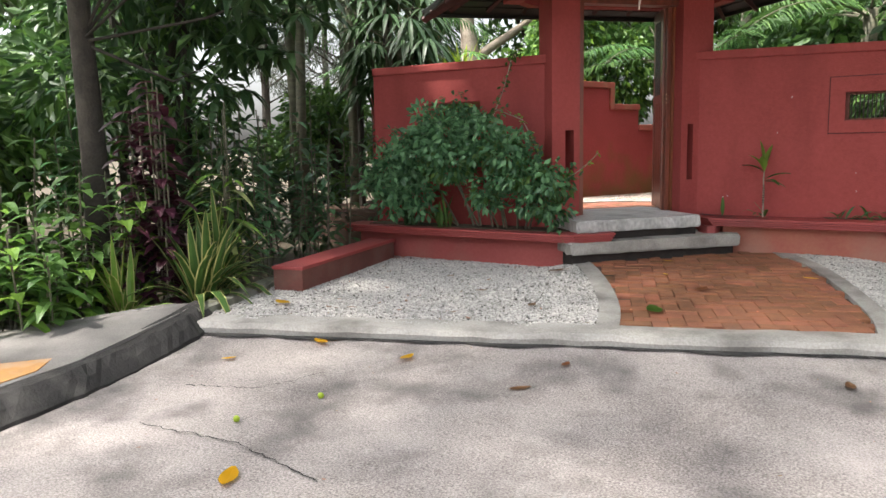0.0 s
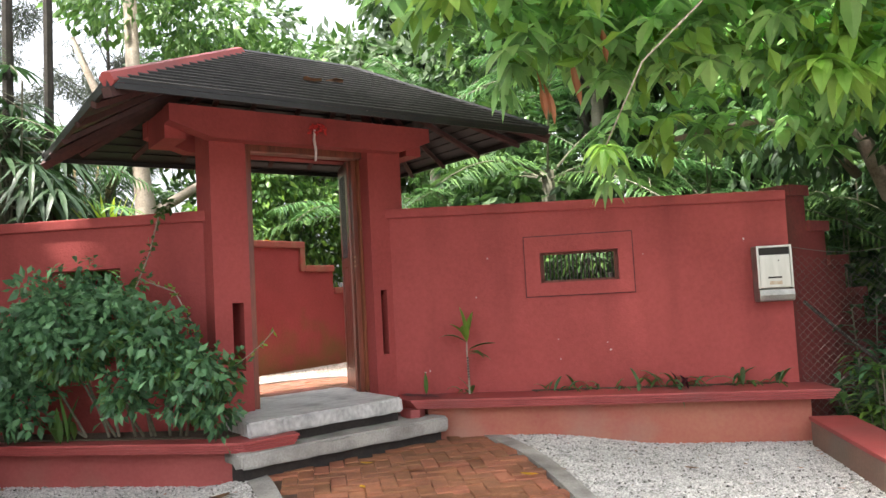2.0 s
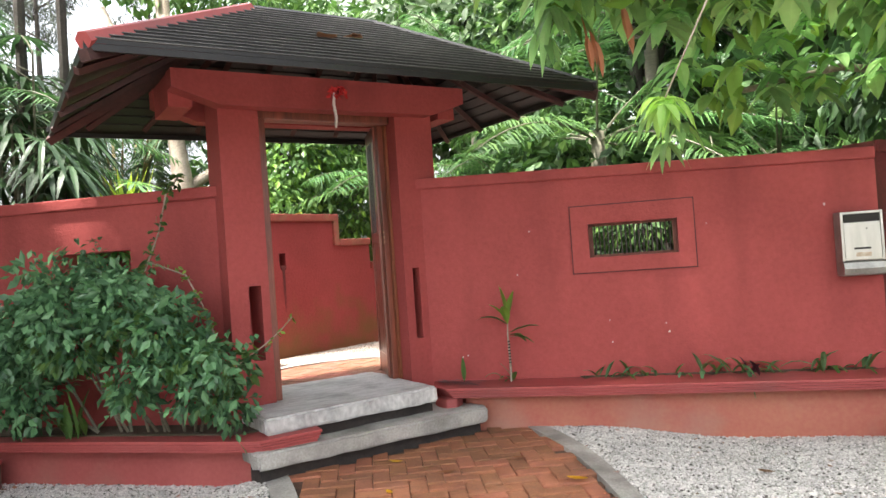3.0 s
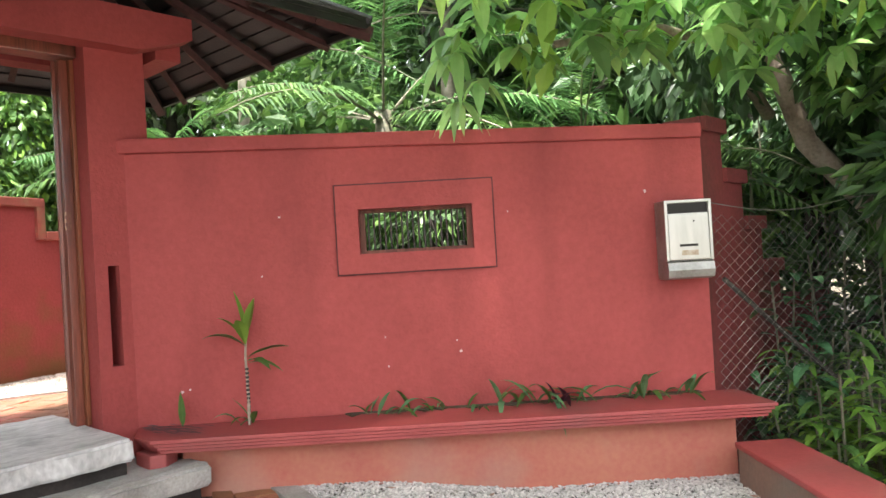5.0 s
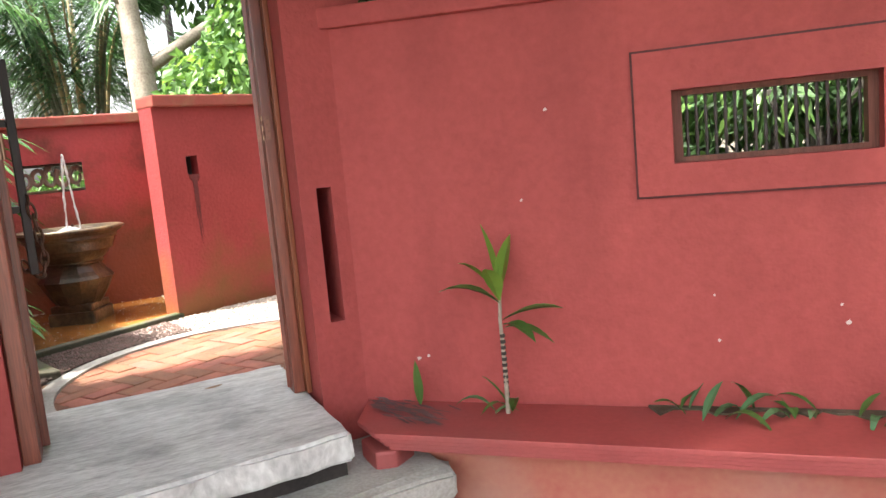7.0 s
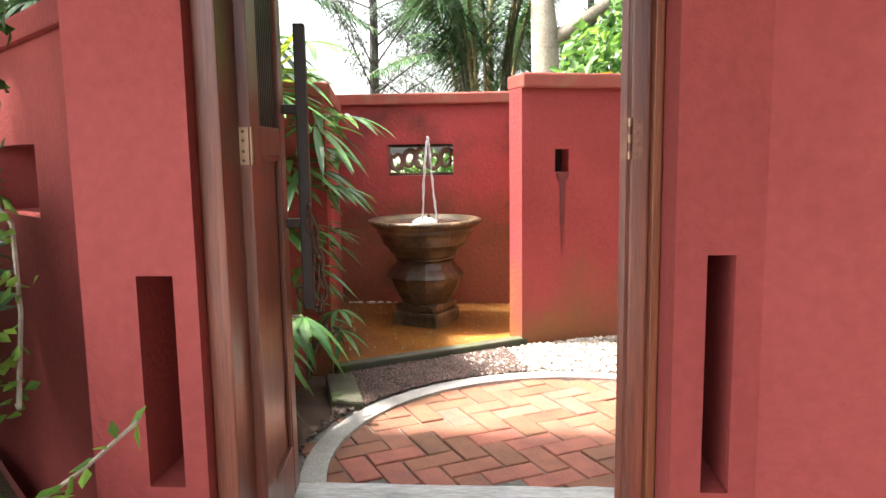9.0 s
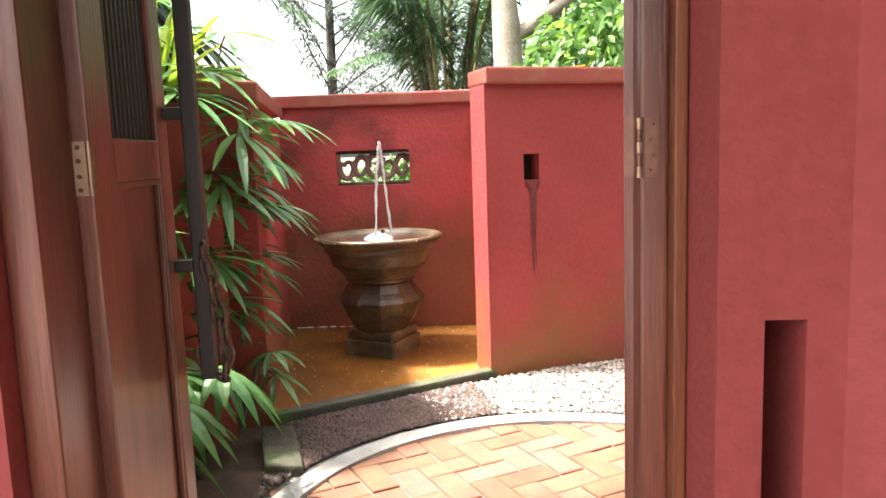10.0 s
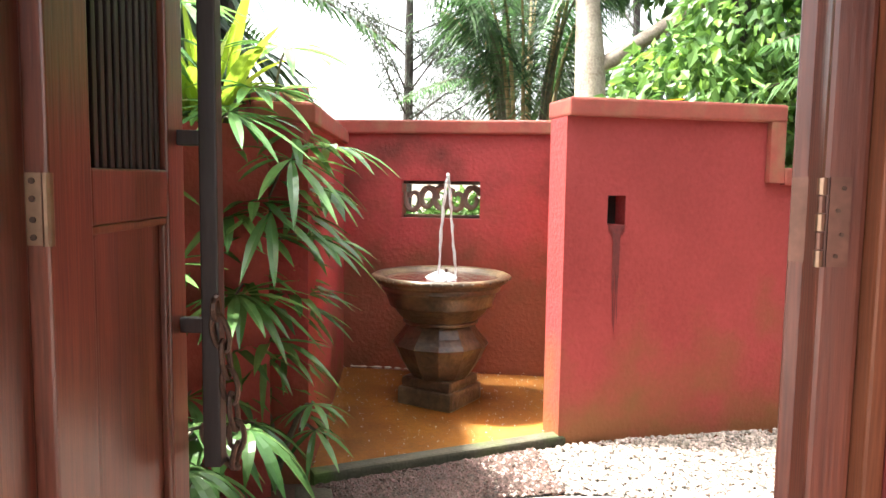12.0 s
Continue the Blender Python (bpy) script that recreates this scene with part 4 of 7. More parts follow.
tagged(part("block", prism([(-3.62, 7.80), (-3.52, 7.90), (-3.90, 8.10), (-4.0, 8.0)], 0.7, COURT + 0.035, bevel=0.01), MOSSY), "mossy concrete block by the pool", "block", kind="structure")

P_FL, P_FR, P_BR, P_BL = (-4.12, 8.12), (-3.84, 9.27), (-4.62, 10.02), (-5.52, 9.10)
tagged(part("pool_floor", prism([P_FL, P_FR, P_BR, P_BL], 0.5, 0.772), POOL), "amber algae-covered bottom of the shallow pool", "pool", kind="structure")
tagged(part("pool_kerb", prism([P_FL, along(P_FL, P_FR, 0, -0.075), along(P_FR, P_FL, -0.03, 0.075), along(P_FR, P_FL, -0.03)], 0.6, 0.838, bevel=0.012), MOSSY), "dark mossy kerb of the pool", "kerb", kind="structure")
bm = bmesh.new()
bm.faces.new([bm.verts.new((x, y, 0.806)) for x, y in (P_FL, P_FR, P_BR, P_BL)])
water = tagged(part("water", bm, WATER), "clear shallow pool water with ripples and drops", "water", kind="structure")
water.visible_shadow = False
SCUM = mat("white_water_line", (0.7, 0.68, 0.6), (0.45, 0.42, 0.34), rough=0.5, scale=20, fine=90, bump=0.4, depth=0.004)
rs = random.Random(23)
for p, q in ((P_BL, P_BR), (P_BR, P_FR)):
    pts = [Vector((*p, 0.808)).lerp(Vector((*q, 0.808)), 0.03 + 0.94 * i / 40) + Vector((rs.uniform(-0.004, 0.004), rs.uniform(-0.004, 0.004), rs.uniform(-0.002, 0.003))) for i in range(41)]
    tagged(part("water_line", tube(pts, [0.002 + 0.006 * rs.random() for _ in pts], 5), SCUM), "pale line of froth where the water meets the wall", "froth", kind="structure")

BW0, BW1 = (-5.62, 9.00), (-4.55, 10.07)
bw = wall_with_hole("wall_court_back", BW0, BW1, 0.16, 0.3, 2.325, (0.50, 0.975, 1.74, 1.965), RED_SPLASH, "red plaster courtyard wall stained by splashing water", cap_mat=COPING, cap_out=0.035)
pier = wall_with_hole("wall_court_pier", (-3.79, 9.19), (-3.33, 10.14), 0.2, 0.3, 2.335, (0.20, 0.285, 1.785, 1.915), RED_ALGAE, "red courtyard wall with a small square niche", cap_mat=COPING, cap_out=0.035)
ea, eb = (-3.79, 9.19), (-3.33, 10.14)
part("end_coping", prism([along(ea, eb, 0.975, -0.034), along(ea, eb, 1.05, -0.034), along(ea, eb, 1.05, 0.22), along(ea, eb, 0.975, 0.22)], 1.98, 2.256), COPING, pier, "mossy coping turning down the step")
part("niche_back", prism([along((-3.79, 9.19), (-3.33, 10.14), 0.19, 0.1), along((-3.79, 9.19), (-3.33, 10.14), 0.30, 0.1), along((-3.79, 9.19), (-3.33, 10.14), 0.30, 0.12), along((-3.79, 9.19), (-3.33, 10.14), 0.19, 0.12)], 1.77, 1.93), DARK, pier, "dark niche")
sd = wall_with_hole("wall_court_side", (-4.62, 10.10), (-3.814, 9.274), 0.12, 0.3, 2.33, None, RED_OCHRE, "narrow red wall face beside the fountain", cap_mat=COPING, cap_out=0.03)
for k in range(4):
    p = along((-3.33, 10.14), (-2.9, 11.05), 0.5 * k)
    q = along((-3.33, 10.14), (-2.9, 11.05), 0.5 * (k + 1))
    wall_with_hole("wall_court_step", p, q, 0.2, 0.3, 2.05 - 0.28 * k if k < 2 else 1.5, None, RED_ALGAE, "red courtyard wall stepping down", cap_mat=COPING, cap_out=0.033)
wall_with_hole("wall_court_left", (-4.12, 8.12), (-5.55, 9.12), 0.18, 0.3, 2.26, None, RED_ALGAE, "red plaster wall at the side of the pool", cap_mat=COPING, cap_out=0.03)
wall_with_hole("wall_court_far_left", (-5.7, 8.96), (-6.05, 8.3), 0.18, 0.3, 2.5, None, RED, "red plaster wall behind the palm", cap_mat=COPING, cap_out=0.03)


def fret():
    th = empty("window_2", pose(0, 0, 0), "small wall opening with a scrolled stone fret", "window", kind="structure")
    me_p = lambda s, z: (*along(BW0, BW1, s, 0.08), z)
    for c, ph in ((0.56, 2.6), (0.65, 0), (0.74, 1.3), (0.83, 2.2), (0.92, 0.4)):
        pts = [me_p(c + 0.055 * math.cos(t * 0.5 + ph) * (1 - t * 0.04), 1.853 + 0.085 * math.sin(t * 0.5 + ph) * (1 - t * 0.05)) for t in range(14)]
        part("scroll", tube(pts, [0.022 - 0.0007 * i for i in range(14)], 7), BARE_SIDE, th)
    for z in (1.75, 1.955):
        part("rim", tube([me_p(0.5, z), me_p(0.975, z)], 0.012, 6), STONEWARE, th)
    return th


fret()


def fountain():
    th = empty("fountain", pose(-4.625, 9.165, 0.775, 0, 0, 20), "mossy stone bowl fountain on a bulging pedestal in the pool", "fountain")
    part("plinth", box(-0.165, -0.165, 0, 0.165, 0.165, 0.11, bevel=0.02), STONEWARE, th)
    part("plinth_step", box(-0.15, -0.15, 0.105, 0.15, 0.15, 0.16, bevel=0.02), STONEWARE, th)
    part("pedestal", lathe([(0.0, 0.15), (0.14, 0.155), (0.165, 0.19), (0.20, 0.25), (0.222, 0.30), (0.235, 0.325), (0.222, 0.345), (0.195, 0.375), (0.178, 0.40), (0.16, 0.43), (0.0, 0.43)], 12), STONEWARE, th)
    part("neck_ring", lathe([(0.15, 0.425), (0.176, 0.428), (0.182, 0.438), (0.176, 0.448), (0.15, 0.45)], 40), STONEWARE, th, smooth=True)
    part("bowl", lathe([(0.0, 0.42), (0.15, 0.425), (0.165, 0.44), (0.20, 0.47), (0.232, 0.515), (0.246, 0.518), (0.248, 0.532), (0.262, 0.57), (0.266, 0.592), (0.282, 0.596), (0.285, 0.604), (0.278, 0.612), (0.29, 0.628), (0.305, 0.632), (0.318, 0.645), (0.33, 0.655), (0.333, 0.668), (0.318, 0.675),
                        (0.285, 0.668), (0.25, 0.60), (0.0, 0.57)], 48), STONEWARE, th, smooth=True)
    for i in range(44):
        a = 6.283 * i / 44
        part("bead", lathe([(0.0, -0.007), (0.006, -0.003), (0.006, 0.003), (0.0, 0.007)], 6), STONEWARE, th).matrix_basis = pose(0.331 * math.cos(a), 0.331 * math.sin(a), 0.661)
    w = part("bowl_water", lathe([(0.0, 0.652), (0.276, 0.652)], 32), WATER, th, "rippled water in the bowl")
    w.visible_shadow = False
    part("foam", lathe([(0.0, 0.69), (0.04, 0.68), (0.07, 0.665), (0.085, 0.653)], 16), FOAM, th, "white splash where the jet lands")
    for dx, dy, h, seed in ((0.04, 0.03, 1.17, 1), (-0.02, -0.05, 1.15, 2)):
        rng = random.Random(seed)
        pts = []
        for i in range(22):
            t = i / 21
            pts.append((0.03 + dx * t * (0.4 + 0.6 * t) + rng.uniform(-0.003, 0.003), 0.0 + dy * t + rng.uniform(-0.003, 0.003), h - (h - 0.66) * t ** 1.7))
        part("jet", tube(pts, [0.004 + 0.006 * rng.random() for _ in pts], 6), FOAM, th, "thin falling stream of water")
    part("spout", tube([(0.03, 0, 0.56), (0.03, 0, 0.70)], 0.009, 8), CHAIN, th)
    for ob in th.children:
        kind = ob.name.split(".")[0]
        k = 1.1 if kind in ("bowl", "bead", "bowl_water", "neck_ring") else 1.08 if kind == "pedestal" else 1.0
        ob.matrix_basis = Matrix.Diagonal((k, k, 1.05, 1)) @ ob.matrix_basis
    return th


fountain()


# ---- trees and palms ----
def tree(name, at, trunk_pts, trunk_r, limbs, clumps, leaves, bark, leaf_mat, label, group=""):
    """Tapered trunk, limbs and a leafy crown; everything relative to the foot."""
    th = empty(name, pose(*at), label, "tree", group)
    n = len(trunk_pts)
    part("trunk", tube(trunk_pts, [trunk_r * (1.25 if k == 0 else 1 - 0.55 * k / n) for k in range(n)], 10, rough=0.08), bark, th, smooth=True)
    for pts, r in limbs:
        part("limb", tube(pts, [r * (1 - 0.7 * k / len(pts)) for k in range(len(pts))], 7, rough=0.1), bark, th, smooth=True)
    for lv, lm in zip(leaves, leaf_mat):
        link("crown", lv.mesh("crown"), lm, th)
    return th


def round_tree(seed, height, spread, n, L, W, mats, name="tree", label="dense green broadleaf tree behind the wall", bark=None, low=0.3):
    rng = random.Random(seed)
    top = Vector((rng.uniform(-0.3, 0.3), rng.uniform(-0.3, 0.3), height * 0.75))
    trunk = [(0, 0, -0.2), (top.x * 0.4, top.y * 0.4, height * 0.3), (top.x * 0.8, top.y * 0.8, height * 0.55), tuple(top)]
    clumps, limbs = [], []
    for k in range(9):
        a, h = rng.random() * 6.28, height * rng.uniform(low, 0.95)
        r = spread * rng.uniform(0.35, 0.8) * (1.0 if h < 0.7 * height else 0.6)
        c = (r * math.cos(a), r * math.sin(a), h)
        s = spread * rng.uniform(0.35, 0.6)
        clumps.append((c, (s, s, s * rng.uniform(0.6, 0.9))))
        limbs.append(([(top.x * 0.5, top.y * 0.5, h * 0.6), (c[0] * 0.5, c[1] * 0.5, h * 0.85), c], 0.05))
    half = len(mats)
    leaves = [scatter_leaves(clumps, n // half, L, W, seed + i, droop=0.4) for i in range(half)]
    return tree(name, (0, 0, 0), trunk, 0.12, limbs, clumps, leaves, bark or BARK_DARK, mats, label, "jungle trees")


def frond(lv, base, az, up, L, seed, leaflets=34, LL=0.42, W=0.03, bend=0.7):
    """A feather palm frond: leaflets along an arching rib. Returns the rib's points."""
    rng = random.Random(seed)
    b = Vector(base)
    d = Vector((math.cos(az) * math.cos(up), math.sin(az) * math.cos(up), math.sin(up)))
    pts = []
    for i in range(9):
        t = i / 8
        pts.append(b + d * (L * t) - Vector((0, 0, bend * L * t * t * 0.6)))
    for k in range(leaflets):
        t = 0.15 + 0.85 * k / leaflets
        i = min(7, int(t * 8))
        p = pts[i].lerp(pts[i + 1], t * 8 - i)
        fw = (pts[i + 1] - pts[i]).normalized()
        sd = fw.cross(Vector((0, 0, 1))).normalized()
        ll = LL * math.sin(math.pi * (0.12 + 0.83 * t)) ** 0.7
        for s in (-1, 1):
            dd = (sd * s + fw * 0.55 + Vector((0, 0, 0.15 + rng.uniform(-0.15, 0.15)))).normalized()
            lv.blade(p, dd, ll * rng.uniform(0.85, 1.1), W, n=2, droop=0.45, fold=0.3)
    return pts


def feather_palm(seed, height, n, L, mats, label, r=0.08, up=(0.1, 1.2), bend=0.7):
    rng = random.Random(seed)
    th = empty("palm", pose(0, 0, 0), label, "palm", "jungle palms")
    part("trunk", tube([(0, 0, -0.2), (0.05, 0.02, height * 0.5), (0.0, 0.05, height)], [r * 1.2, r, r * 0.9], 9, rough=0.05), CANE, th, smooth=True)
    for k in range(n):
        lv = Leaves()
        pts = frond(lv, (0, 0.05, height - 0.1), 6.283 * k / n * 2.4 + rng.uniform(-0.3, 0.3), rng.uniform(*up), L * rng.uniform(0.8, 1.15), seed * 50 + k, bend=bend)
        f = link("frond", lv.mesh("frond"), mats[k % len(mats)], th)
        part("rib", tube(pts, [0.014 - 0.0012 * i for i in range(9)], 5), CANE, f)
    return th


def fan(lv, hub, d, R, W, n, spread, rng, droop=0.5):
    """A palmate leaf: n fingers round its stalk's end."""
    d = Vector(d).normalized()
    s = d.cross(Vector((0, 0, 1)))
    s = s.normalized() if s.length > 0.05 else Vector((1, 0, 0))
    for i in range(n):
        a = spread * (i / (n - 1) - 0.5)
        dd = d * math.cos(a) + s * math.sin(a)
        lv.blade(hub, dd, R * rng.uniform(0.8, 1.08) * (1 - 0.15 * abs(a)), W, n=5, droop=droop * rng.uniform(0.7, 1.3), fold=0.2, peak=0.5)


def fan_palm(at, stems, heights, seed, R, label, mat_=None, fans=6, W=0.045, lean=0.25, fingers=9, droop=0.55, stalk=0.4):
    rng = random.Random(seed)
    th = empty("fan_palm", pose(*at), label, "palm", "fan palms")
    for k in range(stems):
        h = rng.uniform(*heights)
        x, y = rng.uniform(-0.28, 0.28), rng.uniform(-0.28, 0.28)
        tip = Vector((x + rng.uniform(-lean, lean), y + rng.uniform(-lean, lean), h))
        cane = part("cane", tube([(x, y, -0.05), ((x + tip.x) / 2, (y + tip.y) / 2, h * 0.5), tip], [0.016, 0.014, 0.01], 6), CANE, th)
        for i in range(fans):
            lv = Leaves()
            a = 6.283 * (i / fans) * 1.9 + rng.uniform(-0.4, 0.4)
            z = rng.uniform(-0.2, 0.75)
            d = Vector((math.cos(a), math.sin(a), z)).normalized()
            st = tip - Vector((0, 0, h * rng.uniform(0.0, 0.28)))
            hub = st + d * stalk * rng.uniform(0.6, 1.1)
            fan(lv, hub, (d + Vector((0, 0, -0.35))), R * rng.uniform(0.75, 1.1), W, fingers, 4.0, rng, droop)
            f = link("fan_leaf", lv.mesh("fan_leaf"), mat_ or LEAF_PALM, th)
            part("stalk", tube([st, st.lerp(hub, 0.5) + Vector((0, 0, 0.02)), hub], 0.006, 5), CANE, f)
    return th


def strap_clump(name, at, n, H, W, seed, mat_, label, category="plant", group="", lean=0.8, droop=0.55, segs=6, least=0.1, margin=None):
    """A tuft of strap leaves, each a part."""
    rng = random.Random(seed)
    th = empty(name, pose(*at), label, category, group)
    for k in range(n):
        lv = Leaves()
        a = rng.random() * 6.283
        t = rng.uniform(least, lean)
        b, d = Vector((rng.uniform(-0.06, 0.06), rng.uniform(-0.06, 0.06), 0)), Vector((math.cos(a) * t, math.sin(a) * t, 1))
        hh, ww, dr = H * rng.uniform(0.6, 1.15), W * rng.uniform(0.8, 1.2), droop * t * rng.uniform(0.6, 1.4)
        lv.blade(b, d, hh, ww, n=segs, droop=dr, fold=0.3, peak=0.35)
        leaf = link("leaf", lv.mesh("leaf"), mat_ if not isinstance(mat_, (list, tuple)) else mat_[k % len(mat_)], th)
        if margin:
            for o in (0.003, -0.003):
                lm = Leaves()
                lm.blade(b + Vector((math.cos(a), math.sin(a), 0)) * o, d, hh * 1.0, ww * 0.74, n=segs, droop=dr, fold=0.3, peak=0.35)
                link("leaf_centre", lm.mesh("leaf_centre"), margin, leaf, "green leaf centre")
    return th


# the big shade tree beside the road, unseen high crown added to shade the forecourt
def shade_tree():
    at = (-5.86, 4.1, 0.25)
    clumps = []
    for x, y, z, r in ((1.6, -0.5, 5.6, 1.5), (3.4, -1.0, 6.0, 1.6), (2.6, 1.0, 5.9, 1.3), (3.9, -0.5, 7.5, 1.6), (3.3, 0.5, 7.4, 1.4), (4.7, -2.5, 7.5, 1.5), (5.1, 0.5, 7.5, 1.4), (1.0, -2.6, 5.6, 1.6), (3.0, -3.2, 5.9, 1.7), (0.4, -0.3, 6.8, 1.2),
                       (1.6, -5.0, 5.8, 1.6), (4.5, 1.75, 6.75, 0.9), (4.9, 1.4, 6.6, 0.8)):
        clumps.append(((x, y, z), (r * 1.15, r * 1.15, r * 0.55)))
    low = [((0.1, 0.6, 3.3), (0.9, 0.9, 0.8)), ((0.9, 1.3, 2.7), (0.7, 0.7, 0.6)), ((1.4, 1.2, 3.6), (0.8, 0.8, 0.6)), ((0.2, 1.6, 3.9), (1.0, 1.0, 0.8)), ((0.5, 1.0, 2.1), (0.5, 0.5, 0.4))]
    trunk = [(0, 0, -0.2), (-0.06, 0.02, 1.2), (-0.16, 0.05, 2.4), (-0.1, 0.0, 4.0), (0.1, -0.1, 5.2)]
    limbs = [([(0.0, 0, 3.9), (c[0] * 0.5, c[1] * 0.5, c[2] * 0.88), c], 0.07) for c, _ in clumps]
    limbs += [([(-0.1, 0, 2.2), (c[0] * 0.6, c[1] * 0.6, c[2] * 0.9), c], 0.015) for c, _ in low]
    leaves = [scatter_leaves(clumps, 7300, 0.34, 0.15, 11, droop=0.4, shell=0.2), whorls(low, 230, 0.26, 0.085, 12, blades=7, droop=0.55)]
    return tree("shade_tree", at, trunk, 0.12, limbs, clumps, leaves, BARK_DARK, [LEAF_DEEP, LEAF_DEEP], "tall dark broadleaf tree, its unseen high crown added to shade the forecourt")


shade_tree()


def overhang_tree():
    """The tree behind the front wall whose drooping whorls hang over it."""
    at = (3.5, 8.95, 0.3)

    def r(x, y, z):
        return (x - at[0], y - at[1], z - at[2])

    trunk = [r(3.75, 8.95, 0.1), r(3.6, 8.9, 1.2), r(3.2, 8.85, 1.8), r(2.72, 8.8, 2.3), r(2.42, 8.75, 3.1), r(2.1, 8.5, 4.2), r(1.9, 8.2, 5.4)]
    arms = [[r(2.1, 8.7, 3.1), r(1.5, 8.0, 3.7), r(0.6, 7.2, 3.8), r(-0.3, 6.6, 3.6)], [r(2.0, 8.6, 3.6), r(2.2, 7.4, 4.1), r(1.6, 6.2, 4.0), r(1.0, 5.6, 3.7)], [r(2.3, 8.7, 2.9), r(2.9, 7.8, 3.5), r(3.0, 6.8, 3.5)],
            [r(1.9, 8.5, 4.0), r(0.8, 8.2, 4.4), r(-0.4, 7.6, 4.3)], [r(0.6, 7.2, 3.8), r(-0.2, 6.4, 3.9), r(-1.0, 5.9, 3.7)], [r(1.6, 6.2, 4.0), r(0.9, 5.6, 3.4), r(0.2, 5.2, 2.7), r(0.0, 5.15, 2.3)], [r(-0.2, 6.4, 3.9), r(-0.28, 6.48, 3.4), r(-0.28, 6.5, 3.1)], [r(2.46, 8.8, 2.5), r(2.0, 8.4, 2.9), r(1.4, 7.9, 2.9), r(0.7, 7.6, 2.75)]]
    # some far-right clumps stay out of view, added only to cast shade
    cl = [((-1.0, 6.0, 3.5), (0.35, 0.3, 0.3)), ((-0.6, 6.0, 3.4), (0.35, 0.3, 0.3)), ((-0.2, 5.8, 3.6), (0.4, 0.35, 0.3)), ((-0.9, 5.8, 3.85), (0.45, 0.4, 0.25)), ((0.4, 5.6, 3.75), (0.5, 0.4, 0.3)), ((-0.35, 6.5, 3.35), (0.45, 0.4, 0.32)), ((0.05, 6.6, 3.55), (0.55, 0.5, 0.45)), ((0.5, 6.9, 3.45), (0.5, 0.45, 0.5)), ((0.9, 6.5, 3.4), (0.6, 0.5, 0.5)), ((1.5, 6.4, 3.3), (0.6, 0.5, 0.55)), ((1.3, 7.2, 3.0), (0.6, 0.4, 0.45)),
          ((2.0, 6.9, 3.2), (0.6, 0.5, 0.6)), ((2.5, 7.0, 3.3), (0.6, 0.5, 0.6)), ((0.6, 7.5, 2.85), (0.5, 0.35, 0.35)), ((2.2, 7.9, 3.1), (0.6, 0.5, 0.5)), ((0.2, 7.6, 3.9), (0.7, 0.6, 0.5)), ((1.2, 7.6, 4.0), (0.8, 0.6, 0.5)),
          ((-0.5, 7.2, 4.15), (0.55, 0.5, 0.4)), ((2.9, 7.3, 3.8), (0.7, 0.6, 0.6)), ((1.6, 6.0, 4.0), (0.8, 0.6, 0.4)), ((0.7, 6.0, 3.95), (0.7, 0.5, 0.35)), ((2.6, 6.2, 4.1), (0.8, 0.6, 0.5)), ((3.1, 8.2, 2.9), (0.6, 0.6, 0.6)), ((3.3, 6.4, 3.2), (0.6, 0.6, 0.5)), ((3.5, 7.0, 2.9), (0.6, 0.6, 0.6)), ((2.9, 5.8, 3.4), (0.6, 0.5, 0.5)), ((0.4, 6.3, 3.08), (0.45, 0.4, 0.22)), ((1.0, 6.2, 3.1), (0.45, 0.4, 0.22)), ((1.8, 6.3, 3.0), (0.5, 0.4, 0.25)), ((2.5, 6.5, 2.95), (0.5, 0.4, 0.28)), ((-0.45, 6.25, 3.2), (0.35, 0.3, 0.2))]
    clumps = [(r(*c), s) for c, s in cl]
    young = [(r(1.15, 5.6, 3.55), (0.5, 0.3, 0.25)), (r(1.9, 5.7, 3.6), (0.5, 0.3, 0.3)), (r(0.55, 7.0, 2.75), (0.1, 0.1, 0.08)), (r(2.4, 6.0, 3.45), (0.3, 0.3, 0.3)), (r(0.2, 5.7, 3.5), (0.3, 0.2, 0.2)), (r(1.5, 6.2, 2.95), (0.3, 0.2, 0.2)), (r(2.2, 6.4, 3.0), (0.35, 0.2, 0.25)), (r(-0.7, 5.8, 3.5), (0.25, 0.2, 0.15)), (r(2.7, 6.6, 3.2), (0.3, 0.3, 0.3))]
    low = [(r(0.18, 7.35, 2.42), (0.05, 0.05, 0.05)), (r(0.25, 7.4, 2.6), (0.2, 0.15, 0.1)), (r(-0.5, 6.45, 3.1), (0.15, 0.15, 0.12))]
    leaves = [whorls(clumps, 900, 0.19, 0.098, 21, blades=7, droop=0.5, n=4), whorls(young, 190, 0.20, 0.1, 22, blades=7, droop=0.6, n=4), whorls(low, 5, 0.16, 0.065, 23, blades=6, droop=1.2, n=4), scatter_leaves(clumps, 1500, 0.17, 0.085, 24, droop=0.7, shell=0.2), whorls([(r(0.0, 5.15, 2.3), (0.05, 0.04, 0.04))], 3, 0.1, 0.045, 25, blades=5, droop=0.9, n=4)]
    shade = [(r(2.4, 8.5, 3.3), (0.7, 0.6, 0.5)), (r(3.2, 8.2, 3.0), (0.8, 0.8, 0.6)), (r(2.0, 8.9, 3.0), (0.6, 0.6, 0.5)), (r(3.9, 8.4, 2.9), (0.8, 0.8, 0.8)), (r(3.4, 9.2, 2.4), (0.7, 0.6, 0.6))]
    leaves.append(scatter_leaves(shade, 2800, 0.19, 0.09, 26, droop=0.6, shell=0.2))
